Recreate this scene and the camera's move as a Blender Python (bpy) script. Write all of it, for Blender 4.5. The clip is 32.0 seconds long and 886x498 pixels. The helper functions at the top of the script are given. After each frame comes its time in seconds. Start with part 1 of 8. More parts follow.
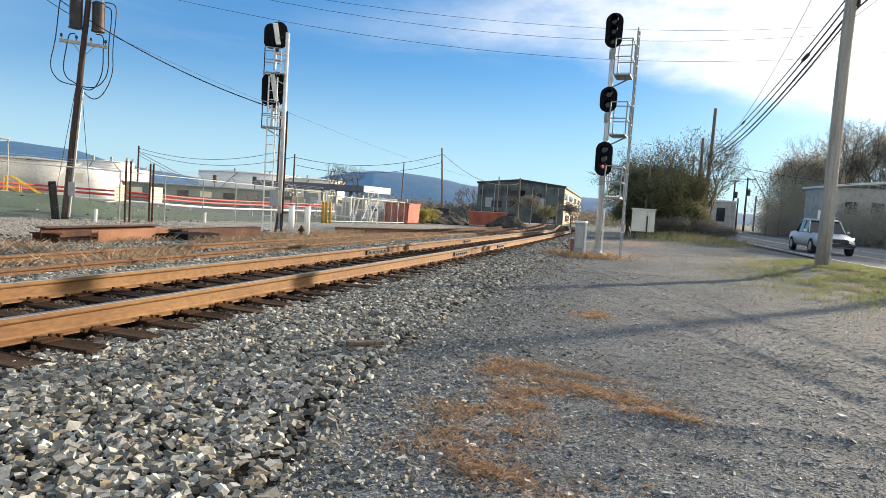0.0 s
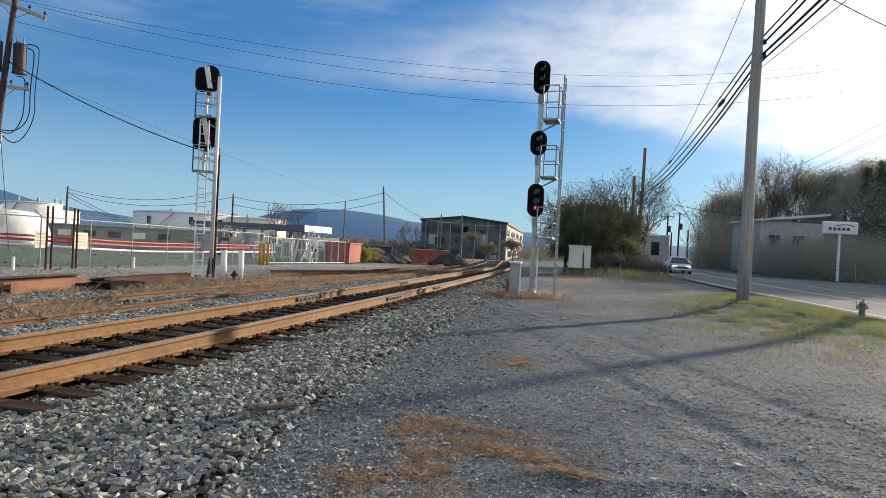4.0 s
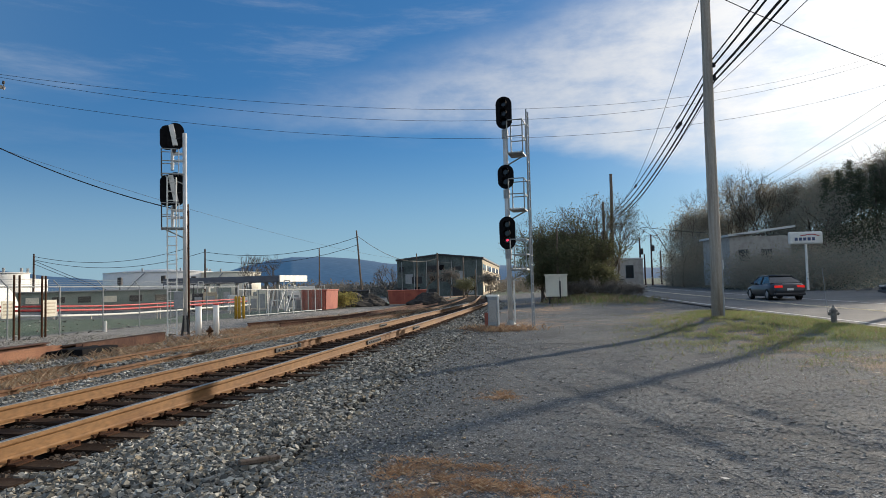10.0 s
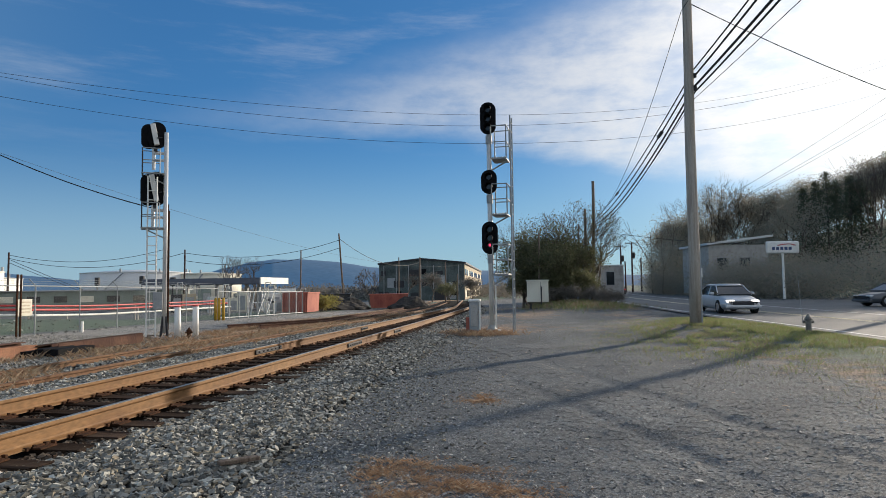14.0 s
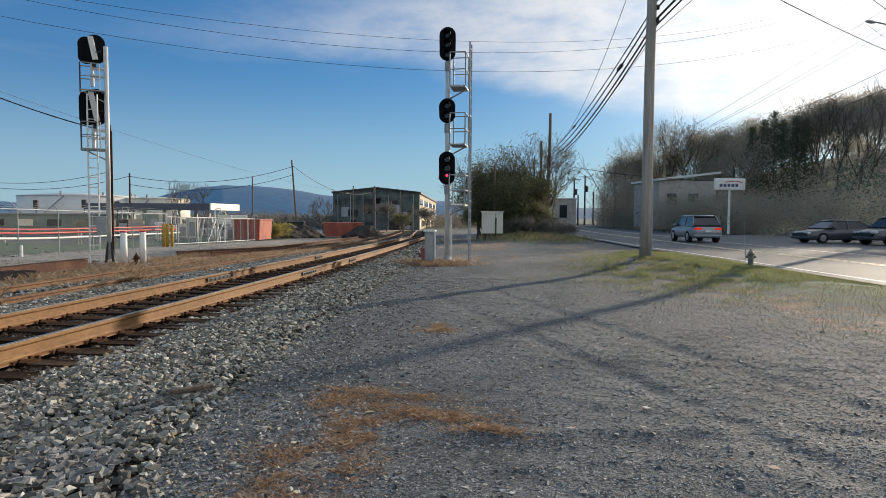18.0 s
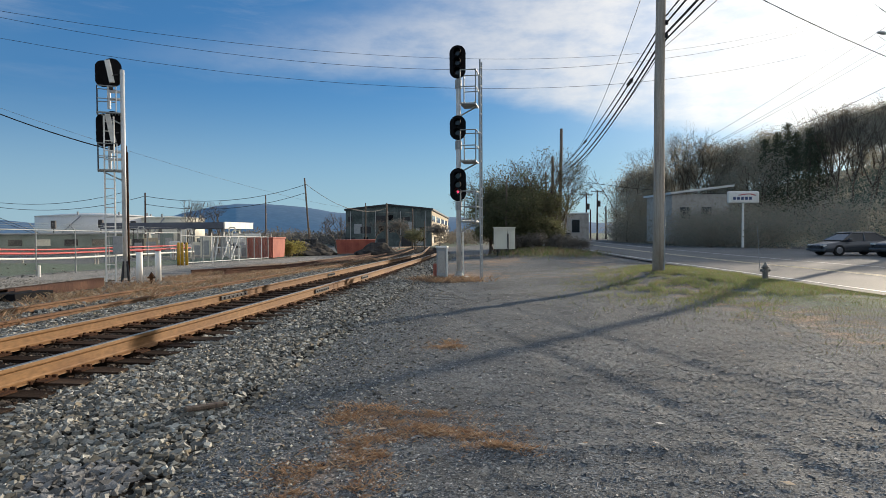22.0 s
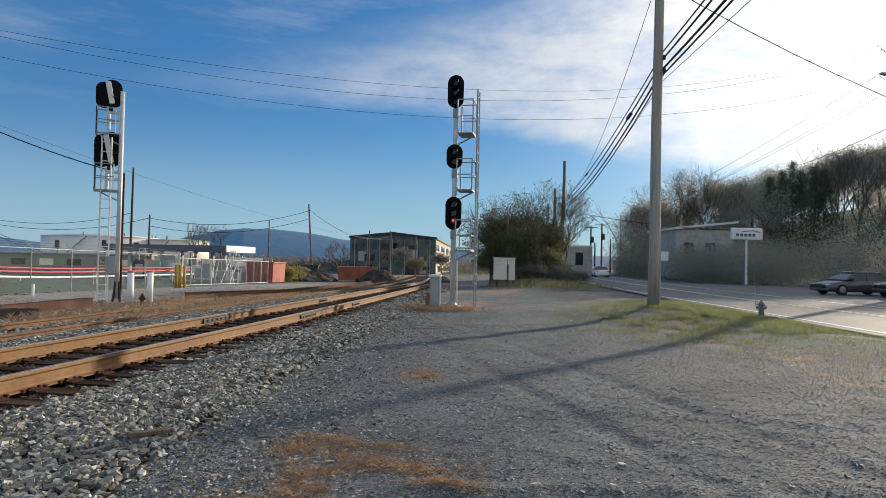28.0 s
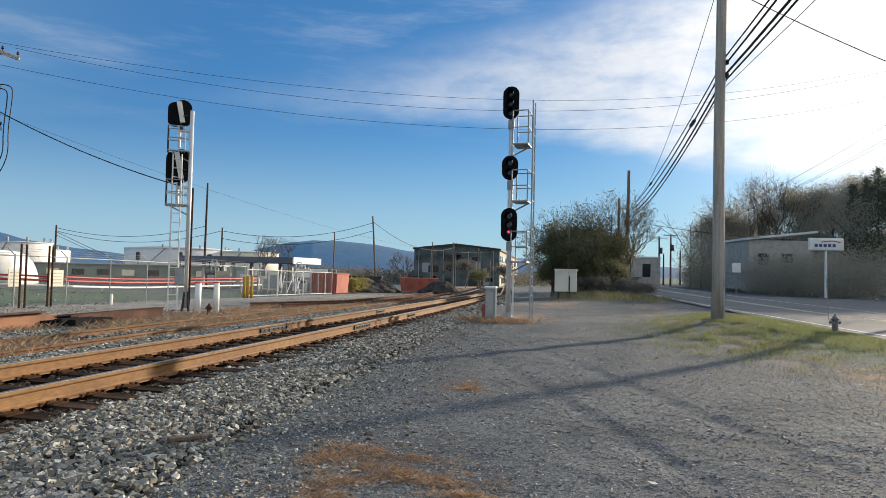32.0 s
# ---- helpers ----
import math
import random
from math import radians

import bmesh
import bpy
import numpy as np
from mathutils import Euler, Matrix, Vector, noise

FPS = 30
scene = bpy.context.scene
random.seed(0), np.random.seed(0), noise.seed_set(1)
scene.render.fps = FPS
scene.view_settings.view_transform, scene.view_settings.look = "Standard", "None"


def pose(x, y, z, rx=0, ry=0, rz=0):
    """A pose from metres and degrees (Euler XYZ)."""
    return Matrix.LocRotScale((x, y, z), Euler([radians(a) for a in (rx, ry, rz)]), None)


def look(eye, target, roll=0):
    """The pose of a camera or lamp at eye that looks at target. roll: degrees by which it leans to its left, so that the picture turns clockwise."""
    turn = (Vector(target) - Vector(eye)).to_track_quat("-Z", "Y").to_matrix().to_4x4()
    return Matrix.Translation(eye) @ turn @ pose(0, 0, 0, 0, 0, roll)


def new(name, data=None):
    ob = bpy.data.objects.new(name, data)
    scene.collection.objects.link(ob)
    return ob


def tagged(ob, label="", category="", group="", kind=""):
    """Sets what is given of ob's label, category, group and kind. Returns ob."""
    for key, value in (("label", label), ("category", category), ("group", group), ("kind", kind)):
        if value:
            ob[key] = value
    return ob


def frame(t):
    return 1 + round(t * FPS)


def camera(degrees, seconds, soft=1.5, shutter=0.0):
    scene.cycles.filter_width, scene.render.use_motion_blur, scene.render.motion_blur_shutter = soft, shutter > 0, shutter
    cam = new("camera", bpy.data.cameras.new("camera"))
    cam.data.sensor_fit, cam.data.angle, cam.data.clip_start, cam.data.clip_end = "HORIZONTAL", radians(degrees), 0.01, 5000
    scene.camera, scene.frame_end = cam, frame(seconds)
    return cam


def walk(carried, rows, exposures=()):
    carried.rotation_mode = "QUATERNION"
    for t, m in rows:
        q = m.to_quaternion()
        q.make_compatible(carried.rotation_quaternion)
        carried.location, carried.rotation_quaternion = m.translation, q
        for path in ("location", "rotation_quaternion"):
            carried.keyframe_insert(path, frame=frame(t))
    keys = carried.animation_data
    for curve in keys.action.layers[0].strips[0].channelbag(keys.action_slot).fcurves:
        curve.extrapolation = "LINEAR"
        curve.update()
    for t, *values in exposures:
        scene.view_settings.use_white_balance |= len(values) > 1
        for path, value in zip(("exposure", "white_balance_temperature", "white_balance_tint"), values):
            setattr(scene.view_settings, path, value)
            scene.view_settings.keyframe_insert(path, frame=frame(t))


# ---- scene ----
cam = camera(69.2, 32.0, 0.55)
PATH = [
    (0.0, 4.772, -0.001, 1.344, 86.05, -3.75, 22.40),
    (0.5, 4.894, 0.070, 1.379, 85.40, -3.93, 22.82),
    (1.0, 4.925, 0.087, 1.408, 85.92, -3.75, 19.72),
    (1.5, 4.876, 0.103, 1.398, 85.26, -3.16, 17.60),
    (2.0, 4.888, 0.094, 1.419, 85.13, -3.40, 16.06),
    (2.5, 4.942, 0.093, 1.480, 85.93, -3.97, 13.06),
    (4.5, 5.048, 0.055, 1.563, 91.84, -1.45, 23.96),
    (5.0, 5.070, -0.083, 1.588, 91.77, -0.30, 42.50),
    (5.5, 5.158, -0.190, 1.601, 91.37, 0.85, 49.17),
    (6.0, 5.166, -0.196, 1.601, 91.19, 1.55, 49.29),
    (6.5, 5.187, -0.269, 1.599, 92.73, 1.38, 49.33),
    (7.0, 5.244, -0.298, 1.601, 95.06, 1.07, 49.04),
    (7.5, 5.185, -0.215, 1.575, 96.55, 0.61, 44.81),
    (8.0, 5.177, -0.170, 1.576, 97.68, 1.50, 36.06),
    (8.5, 5.121, -0.060, 1.570, 96.64, 2.54, 27.43),
    (9.0, 5.091, 0.022, 1.553, 94.59, 2.59, 19.81),
    (9.5, 5.106, 0.014, 1.540, 93.76, 2.05, 16.81),
    (10.0, 5.089, 0.042, 1.540, 93.03, 1.47, 15.46),
    (10.5, 5.093, 0.033, 1.537, 92.89, 1.20, 14.87),
    (11.0, 5.098, -0.018, 1.547, 93.07, 0.91, 14.71),
    (11.5, 5.125, -0.051, 1.528, 93.69, 0.90, 14.62),
    (12.0, 5.118, -0.023, 1.539, 93.80, 0.93, 14.27),
    (12.5, 5.109, -0.024, 1.537, 93.87, 0.93, 14.01),
    (13.0, 5.113, -0.018, 1.509, 93.70, 0.87, 14.02),
    (13.5, 5.096, 0.019, 1.530, 93.54, 0.77, 13.85),
    (14.0, 5.098, -0.001, 1.524, 93.40, 0.74, 13.85),
    (14.5, 5.104, -0.023, 1.534, 93.33, 0.70, 13.92),
    (16.5, 5.048, 0.035, 1.521, 92.34, -0.02, 13.52),
    (17.0, 5.034, 0.121, 1.511, 89.98, 0.29, 11.40),
    (17.5, 5.036, 0.109, 1.514, 87.69, -0.24, 9.69),
    (18.0, 5.038, 0.081, 1.526, 87.16, -0.33, 9.80),
    (18.5, 5.032, 0.078, 1.531, 87.24, -0.43, 9.87),
    (19.0, 5.031, 0.058, 1.531, 87.66, -0.43, 10.06),
    (19.5, 5.039, 0.040, 1.535, 87.98, -0.42, 10.13),
    (20.0, 5.034, 0.061, 1.524, 88.03, -0.54, 10.19),
    (20.5, 5.043, 0.062, 1.529, 88.09, -0.42, 10.27),
    (21.0, 5.049, 0.044, 1.534, 88.11, -0.24, 10.57),
    (21.5, 5.056, 0.022, 1.541, 88.34, 0.06, 10.89),
    (22.0, 5.065, 0.045, 1.534, 88.59, 0.27, 10.90),
    (22.5, 5.057, 0.062, 1.519, 88.88, 0.42, 10.83),
    (23.0, 5.046, 0.074, 1.511, 89.01, 0.35, 10.75),
    (23.5, 5.044, 0.042, 1.511, 89.54, 0.24, 10.97),
    (24.0, 5.041, 0.007, 1.517, 90.03, 0.11, 11.30),
    (24.5, 5.041, 0.015, 1.521, 90.52, -0.02, 11.79),
    (25.0, 5.044, -0.001, 1.521, 90.88, -0.17, 12.30),
    (25.5, 5.021, 0.044, 1.504, 91.26, -0.57, 12.27),
    (26.0, 5.005, 0.185, 1.501, 91.42, -1.18, 11.28),
    (26.5, 5.184, 0.259, 1.523, 91.39, -1.42, 10.40),
    (28.5, 5.402, 0.289, 1.502, 91.00, -1.16, 11.69),
    (29.0, 5.399, 0.300, 1.528, 90.12, -1.10, 11.78),
    (29.5, 5.395, 0.200, 1.557, 90.01, -0.57, 12.61),
    (30.0, 5.380, 0.089, 1.540, 90.70, -0.22, 16.79),
    (30.5, 5.369, 0.159, 1.509, 91.87, -0.79, 17.86),
    (31.0, 5.386, 0.252, 1.516, 92.22, -1.34, 17.89),
    (31.5, 5.551, 0.298, 1.526, 92.42, -1.24, 18.05),
    (32.0, 5.691, 0.343, 1.518, 92.11, -1.28, 17.15),
]
EXPOSURES = [(0.0, 1.15, 7200, 10), (0.5, 0.95, 7100, 10), (1.0, 0.66, 6950, 10), (2.5, 0.62, 6900, 10), (4.5, 0.7, 6650, 10), (5.3, 1.0, 6900, 11), (6.0, 1.15, 7100, 12), (7.0, 1.15, 7100, 12), (8.0, 0.98, 7450, 11), (9.0, 0.32, 6600, 10), (13.0, 0.36, 6600, 10), (18.0, 0.46, 6850, 10), (20.0, 0.44, 6850, 10), (26.0, 0.46, 6750, 10), (30.0, 0.48, 6800, 10), (32.0, 0.65, 6850, 10)]
walk(cam, [(t, pose(x, y, z, rx, ry, rz)) for t, x, y, z, rx, ry, rz in PATH], EXPOSURES)
SUN_AZ, SUN_EL = radians(31.0), radians(13.7)
SUN_DIR = Vector((math.sin(SUN_AZ) * math.cos(SUN_EL), math.cos(SUN_AZ) * math.cos(SUN_EL), math.sin(SUN_EL)))
rnd = random.Random(7)

# ---- world and sun ----
world = bpy.data.worlds.new("sky")
scene.world = world
world.use_nodes = True
wn, wl = world.node_tree.nodes, world.node_tree.links
wn.clear()
w_out = wn.new("ShaderNodeOutputWorld")
w_bg = wn.new("ShaderNodeBackground")
sky = wn.new("ShaderNodeTexSky")
sky.sky_type = "NISHITA"
sky.sun_disc = False
sky.sun_elevation, sky.sun_rotation = SUN_EL, SUN_AZ
sky.air_density, sky.dust_density, sky.ozone_density = 1.0, 0.2, 3.0
w_bg.inputs["Strength"].default_value = 0.09
w_geo = wn.new("ShaderNodeTexCoord")


def w_math(kind, a, b=None, c=None, clamp=False):
    """One sum of the sky's tree; a, b and c are sockets or numbers."""
    node = wn.new("ShaderNodeMath")
    node.operation, node.use_clamp = kind, clamp
    for socket, value in zip(node.inputs, (a, b, c)):
        if value is None:
            continue
        if isinstance(value, (int, float)):
            socket.default_value = value
        else:
            wl.new(value, socket)
    return node.outputs[0]


def w_step(value, lo, hi, to0=0.0, to1=1.0):
    node = wn.new("ShaderNodeMapRange")
    node.interpolation_type = "SMOOTHSTEP"
    node.inputs["From Min"].default_value, node.inputs["From Max"].default_value = lo, hi
    node.inputs["To Min"].default_value, node.inputs["To Max"].default_value = to0, to1
    wl.new(value, node.inputs["Value"])
    return node.outputs[0]


def w_cloud(scale, stretch, turn, detail, rough):
    mp = wn.new("ShaderNodeMapping")
    mp.inputs["Rotation"].default_value = (0.0, radians(turn), 0.0)
    mp.inputs["Scale"].default_value = stretch
    wl.new(w_plane.outputs[0], mp.inputs["Vector"])
    tex = wn.new("ShaderNodeTexNoise")
    tex.inputs["Scale"].default_value, tex.inputs["Detail"].default_value, tex.inputs["Roughness"].default_value = scale, detail, rough
    wl.new(mp.outputs[0], tex.inputs["Vector"])
    return tex.outputs["Fac"]


w_sep = wn.new("ShaderNodeSeparateXYZ")
wl.new(w_geo.outputs["Generated"], w_sep.inputs[0])
w_az = w_math("MULTIPLY", w_math("ARCTAN2", w_sep.outputs["X"], w_sep.outputs["Y"]), 57.2958)
w_el = w_math("MULTIPLY", w_math("ARCSINE", w_sep.outputs["Z"]), 57.2958)
w_plane = wn.new("ShaderNodeCombineXYZ")
wl.new(w_az, w_plane.inputs["X"])
wl.new(w_el, w_plane.inputs["Z"])
w_dot = wn.new("ShaderNodeVectorMath")
w_dot.operation = "DOT_PRODUCT"
w_dot.inputs[1].default_value = tuple(SUN_DIR)
wl.new(w_geo.outputs["Generated"], w_dot.inputs[0])
# a long wedge of thin cloud, its tip in the north-west, widening towards the sun
w_ruffle = w_cloud(0.11, (1.0, 1.0, 3.2), 8, 7, 0.6)
w_edge = w_math("MULTIPLY_ADD", w_ruffle, 3.6, -1.8)
w_low = w_math("ADD", w_math("SUBTRACT", 13.0, w_math("MULTIPLY", w_math("MAXIMUM", w_math("ADD", w_az, 14.0), 0.0), 0.22)), w_edge)
w_high = w_math("ADD", w_math("MULTIPLY_ADD", w_math("ADD", w_az, 30.0), 0.26, 13.6), w_math("MULTIPLY", w_edge, 0.8))
w_over = w_step(w_math("SUBTRACT", w_el, w_low), -0.5, 2.2)
w_under = w_step(w_math("SUBTRACT", w_el, w_high), -1.5, 4.5, 1.0, 0.0)
w_veil = w_math("MULTIPLY", w_step(w_az, -8.0, 26.0), w_step(w_el, 8.0, 15.0, 0.0, 0.8))
w_wedge = w_math("MULTIPLY", w_math("MULTIPLY", w_over, w_step(w_az, -38.0, 16.0, 0.2, 1.0)), w_under)
w_body = w_math("MAXIMUM", w_wedge, w_veil)
w_grain = w_step(w_cloud(0.16, (1.0, 1.0, 2.6), -6, 8, 0.62), 0.28, 0.66, 0.45, 1.0)
# faint wisps high in the west
w_wisp = w_math("MULTIPLY", w_step(w_cloud(0.075, (0.7, 1.0, 4.6), -20, 9, 0.66), 0.46, 0.82, 0.0, 0.26), w_step(w_el, 8.0, 20.0))
w_mul = w_math("MAXIMUM", w_math("MULTIPLY", w_body, w_grain), w_wisp, clamp=True)
w_mix = wn.new("ShaderNodeMix")
w_mix.data_type = "RGBA"
w_mix.inputs["B"].default_value = (6.4, 6.6, 6.9, 1)
wl.new(w_mul, w_mix.inputs["Factor"])
w_tint = wn.new("ShaderNodeMix")
w_tint.data_type, w_tint.blend_type = "RGBA", "MULTIPLY"
w_tint.inputs["Factor"].default_value = 1.0
w_tint.inputs["B"].default_value = (0.46, 0.80, 1.02, 1)
wl.new(sky.outputs[0], w_tint.inputs["A"])
w_even = wn.new("ShaderNodeMix")
w_even.data_type = "RGBA"
w_even.inputs["Factor"].default_value = 0.45
w_even.inputs["B"].default_value = (0.30, 1.5, 3.95, 1)
wl.new(w_tint.outputs["Result"], w_even.inputs["A"])
wl.new(w_even.outputs["Result"], w_mix.inputs["A"])
# the bright ring of light that thin cloud spreads round the sun
w_pow = wn.new("ShaderNodeMath")
w_pow.operation = "POWER"
w_pow.inputs[1].default_value = 16.0
w_clamp = wn.new("ShaderNodeMath")
w_clamp.operation = "MAXIMUM"
w_clamp.inputs[1].default_value = 0.0
wl.new(w_dot.outputs["Value"], w_clamp.inputs[0])
wl.new(w_clamp.outputs[0], w_pow.inputs[0])
w_ring = wn.new("ShaderNodeMix")
w_ring.data_type, w_ring.blend_type = "RGBA", "ADD"
w_ring.inputs["B"].default_value = (7.0, 6.8, 6.4, 1)
wl.new(w_pow.outputs[0], w_ring.inputs["Factor"])
wl.new(w_mix.outputs["Result"], w_ring.inputs["A"])
# pale band of air above the horizon
w_air = wn.new("ShaderNodeMapRange")
w_air.interpolation_type = "SMOOTHERSTEP"
w_air.inputs["From Min"].default_value, w_air.inputs["From Max"].default_value = -0.02, 0.26
w_air.inputs["To Min"].default_value, w_air.inputs["To Max"].default_value = 0.55, 0.0
wl.new(w_sep.outputs["Z"], w_air.inputs["Value"])
w_band = wn.new("ShaderNodeMix")
w_band.data_type = "RGBA"
w_band.inputs["B"].default_value = (3.7, 5.3, 6.4, 1)
wl.new(w_math("MAXIMUM", w_air.outputs[0], w_step(w_az, -85.0, -36.0, 0.34, 0.0)), w_band.inputs["Factor"])
wl.new(w_ring.outputs["Result"], w_band.inputs["A"])
wl.new(w_band.outputs["Result"], w_bg.inputs["Color"])
wl.new(w_bg.outputs[0], w_out.inputs[0])

sun = new("sun", bpy.data.lights.new("sun", "SUN"))
sun.data.energy, sun.data.angle, sun.data.color = 4.2, radians(0.53), (1.0, 0.88, 0.72)
sun.matrix_world = look((0, 0, 0), tuple(-SUN_DIR))


# ---- materials ----
def material(name, base, rough=0.7, metal=0.0, vary=0.25, scale=6.0, bump=0.0, fine=60.0, second=None, amount=0.5, spec=0.3, stretch=(1, 1, 1), random_tint=0.0, glow=None):
    """A surface with stains at one scale and grain at another."""
    m = bpy.data.materials.new(name)
    m.use_nodes = True
    n, l = m.node_tree.nodes, m.node_tree.links
    b = n["Principled BSDF"]
    b.inputs["Roughness"].default_value, b.inputs["Metallic"].default_value = rough, metal
    b.inputs["Specular IOR Level"].default_value = spec
    co = n.new("ShaderNodeTexCoord")
    mp = n.new("ShaderNodeMapping")
    mp.inputs["Scale"].default_value = stretch
    l.new(co.outputs["Object"], mp.inputs["Vector"])
    big, small = n.new("ShaderNodeTexNoise"), n.new("ShaderNodeTexNoise")
    for tex, sc, det in ((big, scale, 5), (small, fine, 3)):
        tex.inputs["Scale"].default_value, tex.inputs["Detail"].default_value = sc, det
        l.new(mp.outputs[0], tex.inputs["Vector"])
    mix = n.new("ShaderNodeMix")
    mix.data_type = "RGBA"
    other = second or tuple(c * (1 - vary) for c in base)
    mix.inputs["A"].default_value, mix.inputs["B"].default_value = (*base, 1), (*other, 1)
    rg = n.new("ShaderNodeMapRange")
    rg.inputs["From Min"].default_value, rg.inputs["From Max"].default_value = 0.62 - amount * 0.4, 0.86 - amount * 0.4
    l.new(big.outputs["Fac"], rg.inputs["Value"])
    l.new(rg.outputs[0], mix.inputs["Factor"])
    gr = n.new("ShaderNodeMix")
    gr.data_type, gr.blend_type = "RGBA", "MULTIPLY"
    gr.inputs["Factor"].default_value = 1.0
    gg = n.new("ShaderNodeMapRange")
    gg.inputs["From Min"].default_value, gg.inputs["From Max"].default_value = 0.3, 0.7
    gg.inputs["To Min"].default_value, gg.inputs["To Max"].default_value = 1 - vary, 1 + vary * 0.6
    l.new(small.outputs["Fac"], gg.inputs["Value"])
    l.new(mix.outputs["Result"], gr.inputs["A"])
    l.new(gg.outputs[0], gr.inputs["B"])
    last = gr
    if random_tint:
        info = n.new("ShaderNodeObjectInfo")
        rr = n.new("ShaderNodeMapRange")
        rr.inputs["To Min"].default_value, rr.inputs["To Max"].default_value = 1 - random_tint, 1 + random_tint
        l.new(info.outputs["Random"], rr.inputs["Value"])
        m2 = n.new("ShaderNodeMix")
        m2.data_type, m2.blend_type = "RGBA", "MULTIPLY"
        m2.inputs["Factor"].default_value = 1.0
        l.new(gr.outputs["Result"], m2.inputs["A"])
        l.new(rr.outputs[0], m2.inputs["B"])
        last = m2
    l.new(last.outputs["Result"], b.inputs["Base Color"])
    if bump:
        bp = n.new("ShaderNodeBump")
        bp.inputs["Strength"].default_value, bp.inputs["Distance"].default_value = bump, 0.02
        l.new(small.outputs["Fac"], bp.inputs["Height"])
        l.new(bp.outputs[0], b.inputs["Normal"])
    if glow:
        b.inputs["Emission Color"].default_value = (*glow[:3], 1)
        b.inputs["Emission Strength"].default_value = glow[3]
    return m


def island_material(name, colours, rough=0.85, spec=0.25, fine=80.0, transl=0.0):
    """Loose pieces joined in one mesh: each island takes its own colour."""
    m = bpy.data.materials.new(name)
    m.use_nodes = True
    n, l = m.node_tree.nodes, m.node_tree.links
    b = n["Principled BSDF"]
    b.inputs["Roughness"].default_value = rough
    b.inputs["Specular IOR Level"].default_value = spec
    geo = n.new("ShaderNodeNewGeometry")
    ramp = n.new("ShaderNodeValToRGB")
    ramp.color_ramp.interpolation = "LINEAR"
    el = ramp.color_ramp.elements
    for i, c in enumerate(colours):
        p = i / (len(colours) - 1)
        e = el[i] if i < 2 else el.new(p)
        e.position, e.color = p, (*c, 1)
    l.new(geo.outputs["Random Per Island"], ramp.inputs["Fac"])
    co, tex = n.new("ShaderNodeTexCoord"), n.new("ShaderNodeTexNoise")
    tex.inputs["Scale"].default_value = fine
    l.new(co.outputs["Object"], tex.inputs["Vector"])
    gr, gg = n.new("ShaderNodeMix"), n.new("ShaderNodeMapRange")
    gr.data_type, gr.blend_type = "RGBA", "MULTIPLY"
    gr.inputs["Factor"].default_value = 1.0
    gg.inputs["From Min"].default_value, gg.inputs["From Max"].default_value = 0.3, 0.7
    gg.inputs["To Min"].default_value, gg.inputs["To Max"].default_value = 0.75, 1.15
    l.new(tex.outputs["Fac"], gg.inputs["Value"])
    l.new(ramp.outputs[0], gr.inputs["A"])
    l.new(gg.outputs[0], gr.inputs["B"])
    l.new(gr.outputs["Result"], b.inputs["Base Color"])
    if transl:
        tr, mx, out = n.new("ShaderNodeBsdfTranslucent"), n.new("ShaderNodeMixShader"), n["Material Output"]
        l.new(gr.outputs["Result"], tr.inputs["Color"])
        mx.inputs[0].default_value = transl
        l.new(b.outputs[0], mx.inputs[1])
        l.new(tr.outputs[0], mx.inputs[2])
        l.new(mx.outputs[0], out.inputs["Surface"])
    return m


def glass_material(name, tint, rough=0.05):
    m = bpy.data.materials.new(name)
    m.use_nodes = True
    b = m.node_tree.nodes["Principled BSDF"]
    b.inputs["Base Color"].default_value = (*tint, 1)
    b.inputs["Roughness"].default_value = rough
    b.inputs["Specular IOR Level"].default_value = 0.6
    return m


RUST = material("rail_rust", (0.235, 0.125, 0.050), 0.68, 0.0, 0.25, 1.2, 0.15, 30, (0.155, 0.073, 0.032), 0.45, stretch=(1, 0.35, 1))
RUST_DARK = material("dark_rust", (0.085, 0.040, 0.022), 0.9, 0.0, 0.4, 5.0, 0.4, 60, (0.035, 0.021, 0.015), 0.5, spec=0.1)
RUST_BEAM = material("beam_rust", (0.085, 0.042, 0.031), 0.9, 0.0, 0.4, 2.0, 0.3, 40, (0.13, 0.068, 0.046), 0.5, stretch=(1, 0.4, 1))
STEEL = material("polished_steel", (0.42, 0.37, 0.31), 0.42, 0.9, 0.15, 4.0, 0.0, 60)
TIE_WOOD = material("tie_wood", (0.040, 0.026, 0.019), 0.95, 0.0, 0.35, 5.0, 0.35, 50, (0.065, 0.045, 0.033), 0.45, spec=0.05, stretch=(0.25, 2.5, 1), random_tint=0.35)
POLE_WOOD = material("pole_wood", (0.20, 0.155, 0.12), 0.9, 0.0, 0.35, 3.0, 0.5, 40, (0.12, 0.085, 0.065), 0.45, stretch=(6, 6, 0.35))
POLE_GREY = material("weathered_pole_wood", (0.46, 0.41, 0.35), 0.9, 0.0, 0.3, 3.0, 0.5, 40, (0.34, 0.29, 0.25), 0.45, stretch=(6, 6, 0.35))
POLE_DARK = material("creosoted_pole_wood", (0.055, 0.036, 0.032), 0.9, 0.0, 0.35, 3.0, 0.5, 40, (0.09, 0.06, 0.05), 0.45, stretch=(6, 6, 0.35))
GALV = material("galvanised_steel", (0.33, 0.35, 0.35), 0.55, 0.2, 0.15, 8.0, 0.05, 80)
ALU = material("white_aluminium", (0.62, 0.63, 0.63), 0.5, 0.2, 0.12, 6.0, 0.05, 60, (0.55, 0.55, 0.53), 0.35)
